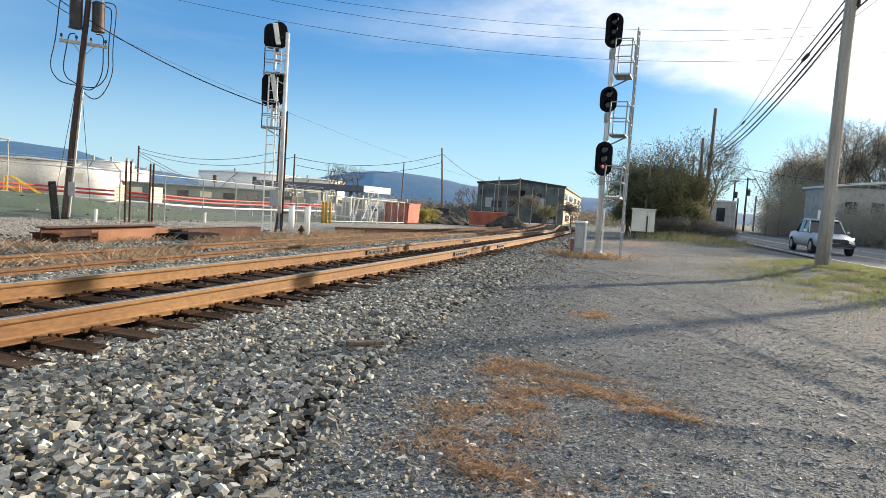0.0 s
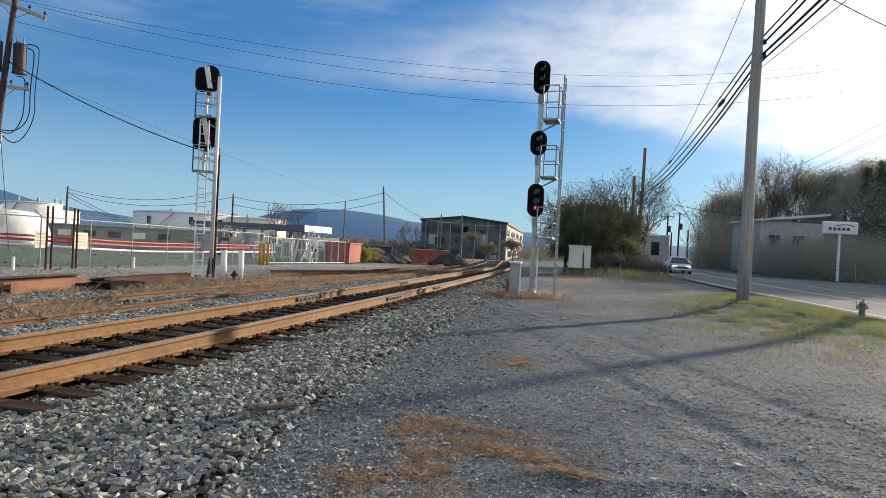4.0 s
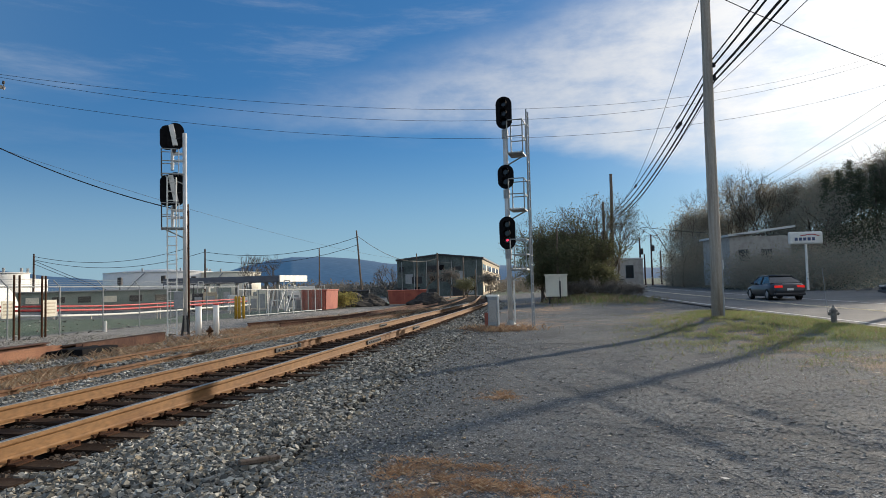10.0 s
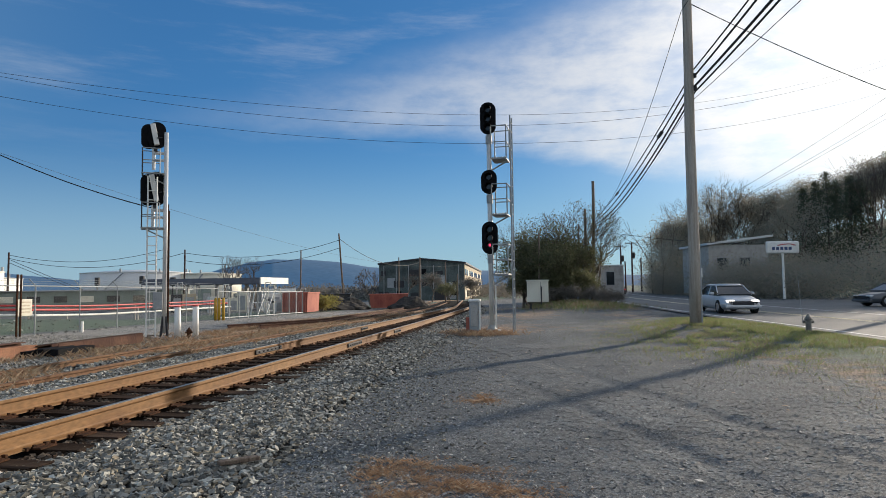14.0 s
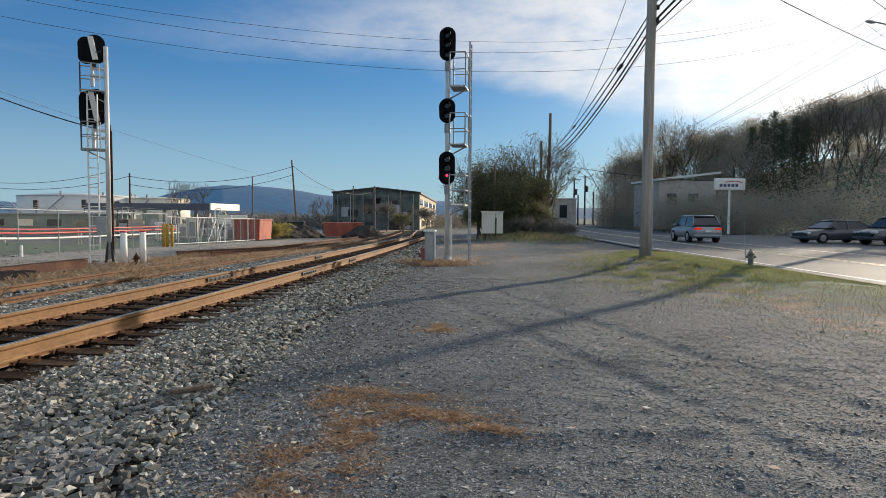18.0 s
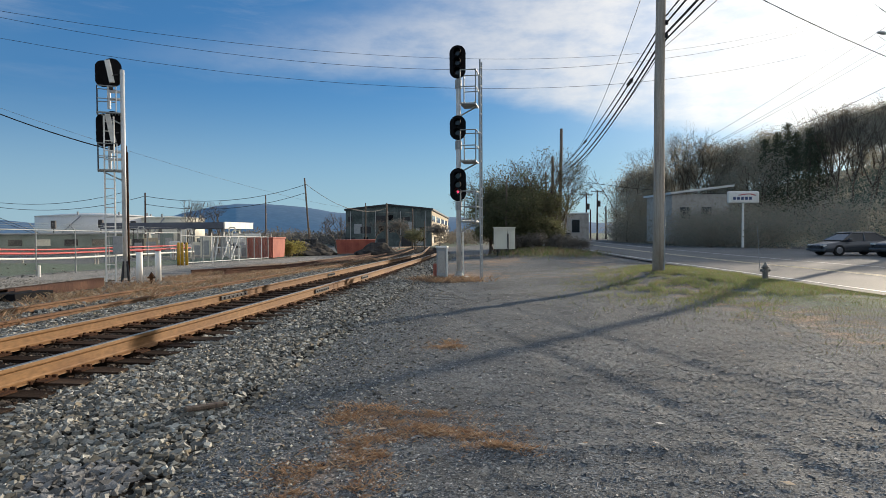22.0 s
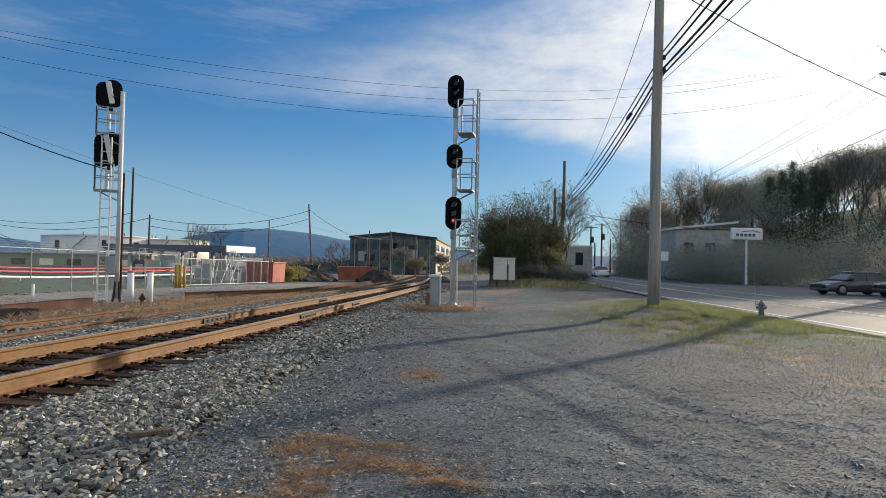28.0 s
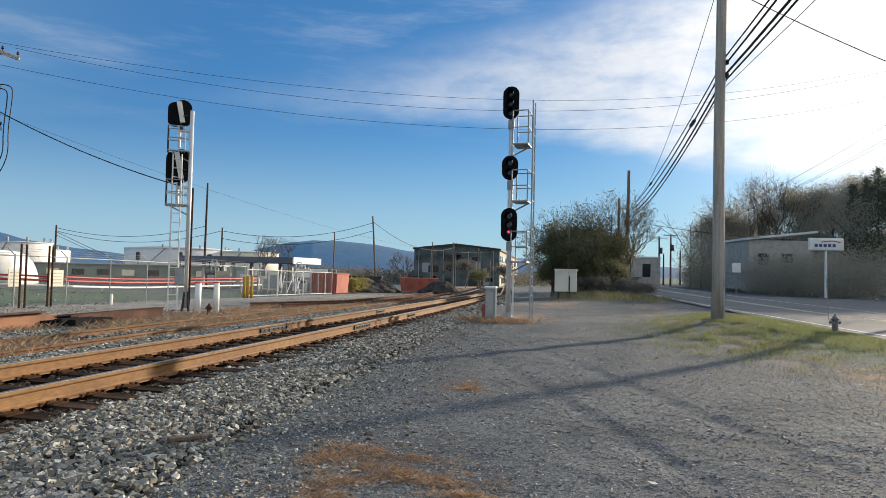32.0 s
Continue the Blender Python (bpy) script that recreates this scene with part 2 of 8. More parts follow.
GREY_METAL = material("grey_paint", (0.36, 0.38, 0.39), 0.6, 0.1, 0.2, 5.0, 0.05, 60)
BLACK = material("black_paint", (0.009, 0.009, 0.011), 0.8, 0.0, 0.3, 6.0, 0.05, 60, spec=0.12)
DARK = material("dark_metal", (0.05, 0.05, 0.055), 0.6, 0.2, 0.3, 6.0, 0.1, 60)
WHITE = material("white_paint", (0.80, 0.79, 0.75), 0.55, 0.0, 0.08, 1.5, 0.03, 40, (0.68, 0.66, 0.61), 0.35)
TANK_WHITE = material("tank_paint", (0.82, 0.81, 0.77), 0.5, 0.0, 0.05, 0.25, 0.02, 6, (0.72, 0.71, 0.68), 0.4, stretch=(1, 1, 0.25))
GREY_PLATE = material("grey_tank_plate", (0.58, 0.60, 0.63), 0.6, 0.0, 0.06, 0.3, 0.02, 6, (0.66, 0.66, 0.66), 0.4, stretch=(1, 1, 0.2))
LIGHT_GREY_PLATE = material("light_grey_tank_plate", (0.70, 0.70, 0.69), 0.55, 0.0, 0.06, 0.3, 0.02, 6, (0.62, 0.63, 0.64), 0.4, stretch=(1, 1, 0.2))
CREAM = material("cream_paint", (0.72, 0.69, 0.58), 0.6, 0.0, 0.1, 1.2, 0.05, 30, (0.60, 0.56, 0.46), 0.35)
RED = material("red_paint", (0.50, 0.05, 0.05), 0.55, 0.0, 0.2, 3.0, 0.05, 50, (0.38, 0.05, 0.05), 0.4)
RED_BROWN = material("red_container_paint", (0.42, 0.13, 0.09), 0.7, 0.0, 0.2, 1.5, 0.1, 30, (0.32, 0.09, 0.07), 0.45)
YELLOW = material("yellow_paint", (0.80, 0.50, 0.02), 0.5, 0.0, 0.15, 4.0, 0.05, 60, (0.62, 0.36, 0.03), 0.4)
OCHRE = material("ochre_paint", (0.50, 0.31, 0.03), 0.6, 0.0, 0.2, 4.0, 0.05, 60, (0.36, 0.21, 0.04), 0.45)
LIME = material("lime_cone_plastic", (0.62, 0.80, 0.05), 0.5, 0.0, 0.1, 4.0, 0.0, 60)
CONCRETE = material("concrete", (0.42, 0.40, 0.37), 0.9, 0.0, 0.2, 1.5, 0.2, 40, (0.32, 0.30, 0.28), 0.45)
ASPHALT = material("asphalt", (0.15, 0.148, 0.145), 0.8, 0.0, 0.25, 0.35, 0.3, 60, (0.19, 0.186, 0.18), 0.5, spec=0.22)
LINE_WHITE = material("road_line_white", (0.72, 0.72, 0.70), 0.6, 0.0, 0.2, 3.0, 0.05, 30, (0.45, 0.45, 0.44), 0.35)
LINE_YELLOW = material("road_line_yellow", (0.78, 0.68, 0.45), 0.6, 0.0, 0.2, 3.0, 0.05, 30, (0.5, 0.42, 0.28), 0.35)
WIRE = material("wire_black", (0.02, 0.02, 0.022), 0.6, 0.0, 0.1)
ROOF_DARK = material("dark_fascia", (0.09, 0.11, 0.15), 0.6, 0.1, 0.2, 1.0)
CORRUGATED = material("grey_cladding", (0.115, 0.145, 0.142), 0.7, 0.1, 0.35, 0.35, 0.05, 3, (0.055, 0.072, 0.07), 0.5)
TAN_WALL = material("tan_wall", (0.45, 0.38, 0.27), 0.8, 0.0, 0.15, 0.4, 0.05, 10, (0.36, 0.30, 0.21), 0.4)
GLASS_DARK = glass_material("dark_glass", (0.02, 0.025, 0.03))
RUBBER = material("tyre_rubber", (0.02, 0.02, 0.02), 0.8, 0.0, 0.2)
CHROME = material("rim_alloy", (0.5, 0.5, 0.52), 0.35, 0.8, 0.1)
BARK = material("bark", (0.17, 0.14, 0.115), 0.95, 0.0, 0.4, 4.0, 0.6, 30, (0.06, 0.045, 0.035), 0.5)
LENS_OFF = glass_material("dark_lens", (0.02, 0.02, 0.025), 0.1)
LENS_RED = material("lit_red_lens", (0.6, 0.02, 0.02), 0.3, glow=(1.0, 0.03, 0.08, 1.7))
LAMP_WHITE = material("lit_headlight", (0.8, 0.8, 0.78), 0.2, glow=(1.0, 0.95, 0.85, 1.4))
LAMP_RED = material("lit_tail_light", (0.5, 0.02, 0.02), 0.3, glow=(1.0, 0.03, 0.02, 0.35))
STONE = island_material("ballast_stone", [(0.040, 0.040, 0.038), (0.25, 0.245, 0.22), (0.075, 0.074, 0.068), (0.40, 0.39, 0.35), (0.055, 0.054, 0.050), (0.58, 0.565, 0.50), (0.12, 0.117, 0.105), (0.36, 0.30, 0.21)], rough=0.92, spec=0.1)
PEBBLE = island_material("lot_pebble", [(0.06, 0.062, 0.064), (0.24, 0.24, 0.238), (0.10, 0.101, 0.10), (0.30, 0.298, 0.29), (0.52, 0.51, 0.48), (0.07, 0.07, 0.069), (0.17, 0.169, 0.165), (0.23, 0.228, 0.222)], rough=0.8, spec=0.2)
STRAW = island_material("straw", [(0.34, 0.27, 0.185), (0.44, 0.36, 0.26), (0.25, 0.18, 0.115), (0.30, 0.21, 0.125)], transl=0.3)
CONDUIT = material("pale_conduit", (0.58, 0.57, 0.50), 0.6, 0.0, 0.12, 2.0, 0.0, 30, (0.46, 0.45, 0.39), 0.4)
DRY = island_material("dry_grass", [(0.30, 0.17, 0.10), (0.40, 0.27, 0.17), (0.21, 0.12, 0.075), (0.50, 0.39, 0.27), (0.33, 0.185, 0.105)], transl=0.3)
GREEN = island_material("green_grass", [(0.14, 0.20, 0.07), (0.22, 0.27, 0.11), (0.30, 0.31, 0.15), (0.14, 0.19, 0.06)], transl=0.55)
# Rust stain, with the shade between the rails darkened into the same tones.
STONE_DARK = island_material("rusty_shaded_stone", spec=0.08, colours=[(0.022, 0.017, 0.013), (0.055, 0.042, 0.032), (0.10, 0.082, 0.066), (0.038, 0.027, 0.020), (0.16, 0.135, 0.11), (0.08, 0.046, 0.030)])
GRIT = island_material("yard_grit", [(0.20, 0.185, 0.16), (0.32, 0.30, 0.265), (0.44, 0.415, 0.37), (0.25, 0.23, 0.20), (0.13, 0.12, 0.105)])
LEAF_GREEN = island_material("dark_leaves", [(0.10, 0.115, 0.06), (0.15, 0.155, 0.085), (0.20, 0.19, 0.11), (0.11, 0.12, 0.06)], transl=0.5)
LEAF_GOLD = island_material("yellowing_leaves", [(0.26, 0.24, 0.07), (0.38, 0.32, 0.10), (0.20, 0.20, 0.07), (0.30, 0.22, 0.08)], transl=0.5)
# Autumn leaf tones, paled and greyed to paint in the haze.
LEAF_AUTUMN = island_material("hazy_autumn_woods", [(0.30, 0.31, 0.25), (0.36, 0.34, 0.28), (0.33, 0.31, 0.26), (0.40, 0.34, 0.27), (0.28, 0.30, 0.24)], transl=0.6)
BROWN_SCRUB = island_material("brown_scrub", [(0.18, 0.165, 0.145), (0.22, 0.20, 0.175), (0.16, 0.155, 0.145), (0.25, 0.215, 0.18)], transl=0.35)
LEAF_FIR = island_material("fir_needles", [(0.07, 0.09, 0.06), (0.10, 0.12, 0.08), (0.12, 0.13, 0.09), (0.08, 0.10, 0.06)], transl=0.3)


# ---- mesh helpers ----
def bm_box(bm, size, at=(0, 0, 0), m=None, bevel=0.0):
    mat4 = (m or Matrix()) @ Matrix.LocRotScale(at, None, size)
    r = bmesh.ops.create_cube(bm, size=1.0, matrix=mat4)
    if bevel:
        edges = list({e for v in r["verts"] for e in v.link_edges})
        bmesh.ops.bevel(bm, geom=edges, offset=bevel, segments=2, affect="EDGES", profile=0.5)
    return bm


def bm_rod(bm, a, b, r1, r2=None, seg=10):
    a, b = Vector(a), Vector(b)
    d = b - a
    if d.length < 1e-6:
        return bm
    q = d.to_track_quat("Z", "Y").to_matrix().to_4x4()
    bmesh.ops.create_cone(bm, cap_ends=True, segments=seg, radius1=r1, radius2=r1 if r2 is None else r2, depth=d.length, matrix=Matrix.Translation((a + b) / 2) @ q)
    return bm


def bm_path(bm, pts, r, seg=6):
    """One skin of a pipe bent through the points."""
    pts = [Vector(p) for p in pts]
    rings = []
    side = None
    for i, p in enumerate(pts):
        d = (pts[min(i + 1, len(pts) - 1)] - pts[max(i - 1, 0)]).normalized()
        if side is None:
            side = d.orthogonal().normalized()
        side = (side - d * side.dot(d)).normalized()
        up = d.cross(side)
        rings.append([tuple(p + (side * math.cos(2 * math.pi * k / seg) + up * math.sin(2 * math.pi * k / seg)) * r) for k in range(seg)])
    return bm_loft(bm, rings)


def bm_loft(bm, rings, close=True):
    """Joins rings of equal length into a skin, with capped ends."""
    vs = [[bm.verts.new(p) for p in ring] for ring in rings]
    n = len(rings[0])
    for a, b in zip(vs[:-1], vs[1:]):
        for i in range(n if close else n - 1):
            j = (i + 1) % n
            bm.faces.new((a[i], a[j], b[j], b[i]))
    if close:
        bm.faces.new(list(reversed(vs[0])))
        bm.faces.new(vs[-1])
    bmesh.ops.recalc_face_normals(bm, faces=bm.faces)
    return bm


def mesh_of(name, bm, mat, smooth=False):
    me = bpy.data.meshes.new(name)
    bm.to_mesh(me)
    bm.free()
    if mat:
        me.materials.append(mat)
    if smooth:
        me.polygons.foreach_set("use_smooth", [True] * len(me.polygons))
    return me


def part(name, bm, mat, parent=None, label="", smooth=False):
    ob = new(name, mesh_of(name, bm, mat, smooth))
    if parent:
        ob.parent = parent
    if label:
        tagged(ob, label)
    return ob


def thing(name, label, category, at=(0, 0, 0), group="", rz=0.0):
    ob = new(name)
    ob.empty_display_size = 0.2
    ob.matrix_basis = pose(*at, 0, 0, rz)
    return tagged(ob, label, category, group)


def structure(name, bm, mat, label, category="ground", smooth=False):
    return tagged(part(name, bm, mat, None, "", smooth), label, category, kind="structure")


def raw_mesh(name, verts, faces, mat, smooth=False):
    me = bpy.data.meshes.new(name)
    verts = np.asarray(verts, dtype=np.float32)
    faces = np.asarray(faces, dtype=np.int32)
    k = faces.shape[1]
    me.vertices.add(len(verts))
    me.vertices.foreach_set("co", verts.ravel())
    me.loops.add(faces.size)
    me.loops.foreach_set("vertex_index", faces.ravel())
    me.polygons.add(len(faces))
    me.polygons.foreach_set("loop_start", np.arange(0, faces.size, k, dtype=np.int32))
    me.update(calc_edges=True)
    me.validate()
    me.polygons.foreach_set("use_smooth", [smooth] * len(me.polygons))
    me.materials.append(mat)
    return me


# ---- the plan ----
def smooth01(a):
    a = min(max(a, 0.0), 1.0)
    return a * a * (3 - 2 * a)


def slope(x, y):
    """The land falls gently away to the north-west."""
    u = (min(y, 160) - 14) / 4.0
    return -0.048 * (math.log1p(math.exp(u)) if u < 30 else u) * smooth01((2 - x) / 10)


def rail_x(y):
    """The near rail: it bends gently to the left, then runs straight on."""
    c = min(y, 64.0)
    return 0.2275 - 0.0452 * c - 0.00124 * c * c - 0.204 * (y - c)


def siding_x(y):
    return rail_x(y) - 2.6 - 0.95 * (1 - math.exp(-max(y, 0) / 12))


FENCE = [(-24.5, -9.0), (-19.9, 4.1), (-18.2, 8.6), (-16.3, 13.4), (-15.5, 17.6), (-15.8, 22.2), (-16.3, 27.0), (-16.6, 33.2)]


def fence_x(y):
    for (x0, y0), (x1, y1) in zip(FENCE[:-1], FENCE[1:]):
        if y <= y1:
            return x0 + (x1 - x0) * (y - y0) / (y1 - y0)
    return FENCE[-1][0] - 0.02 * (y - 33)


def edge_x(y):
    """The white line along the near side of the road."""
    d = y - 18.8
    return 12.1 - 0.165 * d + 0.0006 * d * d


def ballast_width(y):
    return (2.35 - 0.03 * y if y < 30 else 1.45) + min(1.2, 2.35 * math.exp(-max(y, 0.0) / 2.15))


def height(x, y):
    z = slope(x, y)
    back = fence_x(y) - x
    berm = smooth01((back - 0.7) / 3.4) * (1 - smooth01((y - 15) / 9)) * (0.74 + 0.26 * smooth01((y - 3) / 5))
    z += (1.05 - 0.48 * smooth01((y - 10.5) / 3.0) + 0.22 * noise.noise((x * 0.5, y * 0.45, 8)) + 0.10 * noise.noise((x * 1.6, y * 1.5, 4))) * berm
    z += 0.35 * smooth01((back - 0.7) / 3.4) * smooth01((y - 14) / 5) * (1 - smooth01((y - 26) / 7))
    if 0.3 < -back < 14 and y < 18:
        z += 0.02 * noise.noise((x * 0.9, y * 0.9, 6)) + 0.012 * noise.noise((x * 3.1, y * 3.1, 7))
    # grassy rise between the lot and the road
    ex = edge_x(y)
    z += 0.16 * math.exp(-((x - (ex - 2.1)) / 1.7) ** 2) * smooth01((y - 9) / 6) * (1 - smooth01((y - 26) / 7))
    z += 0.29 * math.exp(-((x - 7.9) / 1.8) ** 2 - ((y - 20.5) / 3.2) ** 2)
    z += 0.25 * math.exp(-((x - 3.4) / 2.2) ** 2 - ((y - 44) / 5.0) ** 2)
    # wooded hill beyond the road
    far = x - (ex + 15)
    z += 13.0 * smooth01((far - 4) / 42) * smooth01((y - 48) / 60)
    z += 0.7 * smooth01((x - ex - 18.5) / 6) * smooth01((y - 30) / 20)
    if 1.5 < x < 13 and y < 24:
        z += 0.014 * noise.noise((x * 0.9, y * 0.9, 0)) + 0.006 * noise.noise((x * 2.6, y * 2.6, 3)) + 0.004 * noise.noise((x * 6.1, y * 6.1, 9))
        # trodden humps and a churned ridge where trucks turn
        churn = smooth01((x - 3.9) / 0.8) * (1 - smooth01((x - 9) / 1.5)) * (1 - smooth01((y - 8) / 2))
        z += churn * (0.016 * noise.noise((x * 2.1, y * 3.3, 12)) + 0.010 * noise.noise((x * 4.3, y * 5.1, 14)))
        z += 0.03 * math.exp(-((y - 4.62 - 0.22 * (x - 5.2)) / 0.13) ** 2) * smooth01((x - 4.1) / 0.4) * (1 - smooth01((x - 6.2) / 0.6))
        # wheel ruts across the lot
        z -= 0.02 * smooth01(1 - abs((x - 6.4) * 0.9 + (y - 5.0) * 0.45) / 0.25) + 0.02 * smooth01(1 - abs((x - 7.9) * 0.9 + (y - 5.0) * 0.45) / 0.25)
    return z


def lines(parts):
    out = []
    for a, b, step in parts:
        out += list(np.arange(a, b, step))
    return out


gx = lines([(-1600, -200, 140), (-200, -60, 14), (-60, -28, 2.0), (-28, -7, 0.4), (-7, 1.6, 0.7), (1.6, 3.6, 0.14), (3.6, 9.0, 0.075), (9.0, 12.4, 0.14), (12.4, 24, 0.7), (24, 90, 4), (90, 300, 21), (300, 1700, 140)])
gy = lines([(-700, -100, 100), (-100, -20, 10), (-20, 1, 1.2), (1, 3, 0.14), (3, 9, 0.075), (9, 13, 0.14), (13, 26, 0.45), (26, 60, 1.2), (60, 160, 5), (160, 400, 24), (400, 2200, 180)])
gverts = [(x, y, height(x, y)) for y in gy for x in gx]
nx = len(gx)
gfaces = [(j * nx + i, j * nx + i + 1, (j + 1) * nx + i + 1, (j + 1) * nx + i) for j in range(len(gy) - 1) for i in range(nx - 1)]


def ground_material():
    m = material("ground_gravel", (0.104, 0.112, 0.116), 0.92, 0.0, 0.35, 0.8, 0.0, 60, (0.070, 0.076, 0.079), 0.5)
    n, l = m.node_tree.nodes, m.node_tree.links
    b = n["Principled BSDF"]
    src = b.inputs["Base Color"].links[0].from_socket
    at = n.new("ShaderNodeAttribute")
    at.attribute_name = "zone"
    sep = n.new("ShaderNodeSeparateColor")
    l.new(at.outputs["Color"], sep.inputs[0])
    co = n.new("ShaderNodeTexCoord")
    tex = n.new("ShaderNodeTexNoise")
    tex.inputs["Scale"].default_value, tex.inputs["Detail"].default_value = 1.6, 7
    l.new(co.outputs["Object"], tex.inputs["Vector"])
    fine = n.new("ShaderNodeTexNoise")
    fine.inputs["Scale"].default_value, fine.inputs["Detail"].default_value = 26, 4
    l.new(co.outputs["Object"], fine.inputs["Vector"])
    for k, (dark, light, lo, hi) in enumerate((((0.25, 0.14, 0.075), (0.40, 0.255, 0.145), 0.28, 0.66), ((0.050, 0.078, 0.058), (0.115, 0.15, 0.105), 0.28, 0.62), ((0.18, 0.17, 0.15), (0.34, 0.318, 0.28), 0.15, 0.45))):
        tint = n.new("ShaderNodeMix")
        tint.data_type = "RGBA"
        tint.inputs["A"].default_value, tint.inputs["B"].default_value = (*dark, 1), (*light, 1)
        l.new(fine.outputs["Fac"], tint.inputs["Factor"])
        mk = n.new("ShaderNodeMath")
        mk.operation = "MULTIPLY_ADD"
        mk.inputs[1].default_value = 1.0
        l.new(sep.outputs[k], mk.inputs[0])
        off = n.new("ShaderNodeMath")
        off.operation = "SUBTRACT"
        l.new(tex.outputs["Fac"], off.inputs[0])
        off.inputs[1].default_value = 0.5
        l.new(off.outputs[0], mk.inputs[2])
        rg = n.new("ShaderNodeMapRange")
        rg.inputs["From Min"].default_value, rg.inputs["From Max"].default_value = lo, hi
        l.new(mk.outputs[0], rg.inputs["Value"])
        mx = n.new("ShaderNodeMix")
        mx.data_type = "RGBA"
        l.new(rg.outputs[0], mx.inputs["Factor"])
        l.new(src, mx.inputs["A"])
        l.new(tint.outputs["Result"], mx.inputs["B"])
        src = mx.outputs["Result"]
    # coarse mottling of damp and dry stones over every kind of ground
    mot = n.new("ShaderNodeTexNoise")
    mot.inputs["Scale"].default_value, mot.inputs["Detail"].default_value, mot.inputs["Roughness"].default_value = 22, 6, 0.8
    l.new(co.outputs["Object"], mot.inputs["Vector"])
    mr = n.new("ShaderNodeMapRange")
    mr.inputs["From Min"].default_value, mr.inputs["From Max"].default_value = 0.32, 0.68
    mr.inputs["To Min"].default_value, mr.inputs["To Max"].default_value = 0.72, 1.25
    l.new(mot.outputs["Fac"], mr.inputs["Value"])
    mm = n.new("ShaderNodeMix")
    mm.data_type, mm.blend_type = "RGBA", "MULTIPLY"
    mm.inputs["Factor"].default_value = 1.0
    # gravel: every cell a pebble with its own shade and its own small dome
    heights = []
    # The fine cells' wide tone range also paints in glints off the grains.
    for sc, lo, hi, dist in ((95.0, 0.35, 1.9, 0.0045), (33.0, 0.65, 1.40, 0.006)):
        vor = n.new("ShaderNodeTexVoronoi")
        vor.inputs["Scale"].default_value, vor.inputs["Randomness"].default_value = sc, 1.0
        l.new(co.outputs["Object"], vor.inputs["Vector"])
        sepv = n.new("ShaderNodeSeparateColor")
        l.new(vor.outputs["Color"], sepv.inputs[0])
        vr = n.new("ShaderNodeMapRange")
        vr.inputs["To Min"].default_value, vr.inputs["To Max"].default_value = lo, hi
        l.new(sepv.outputs[0], vr.inputs["Value"])
        vm = n.new("ShaderNodeMix")
        vm.data_type, vm.blend_type = "RGBA", "MULTIPLY"
        vm.inputs["Factor"].default_value = 1.0
        l.new(src, vm.inputs["A"])
        l.new(vr.outputs[0], vm.inputs["B"])
        src = vm.outputs["Result"]
        bp = n.new("ShaderNodeBump")
        bp.invert = True
        bp.inputs["Strength"].default_value, bp.inputs["Distance"].default_value = 0.7, dist
        l.new(vor.outputs["Distance"], bp.inputs["Height"])
        if heights:
            l.new(heights[-1].outputs[0], bp.inputs["Normal"])
        heights.append(bp)
    l.new(heights[-1].outputs[0], b.inputs["Normal"])
    l.new(src, mm.inputs["A"])
    l.new(mr.outputs[0], mm.inputs["B"])
    l.new(mm.outputs["Result"], b.inputs["Base Color"])
    return m


PATCHES = [(3.55, 3.65, 0.36, 0.5), (3.72, 4.45, 0.34, 0.45), (3.4, 5.15, 0.3, 0.35), (3.85, 5.2, 0.4, 0.3), (4.25, 4.85, 0.45, 0.2), (4.55, 4.52, 0.3, 0.12), (4.05, 3.05, 0.45, 0.22), (3.42, 8.6, 0.3, 0.3), (1.35, 20.4, 0.8, 0.7), (8.3, 14.6, 0.9, 1.1), (9.4, 11.6, 0.8, 0.7)]


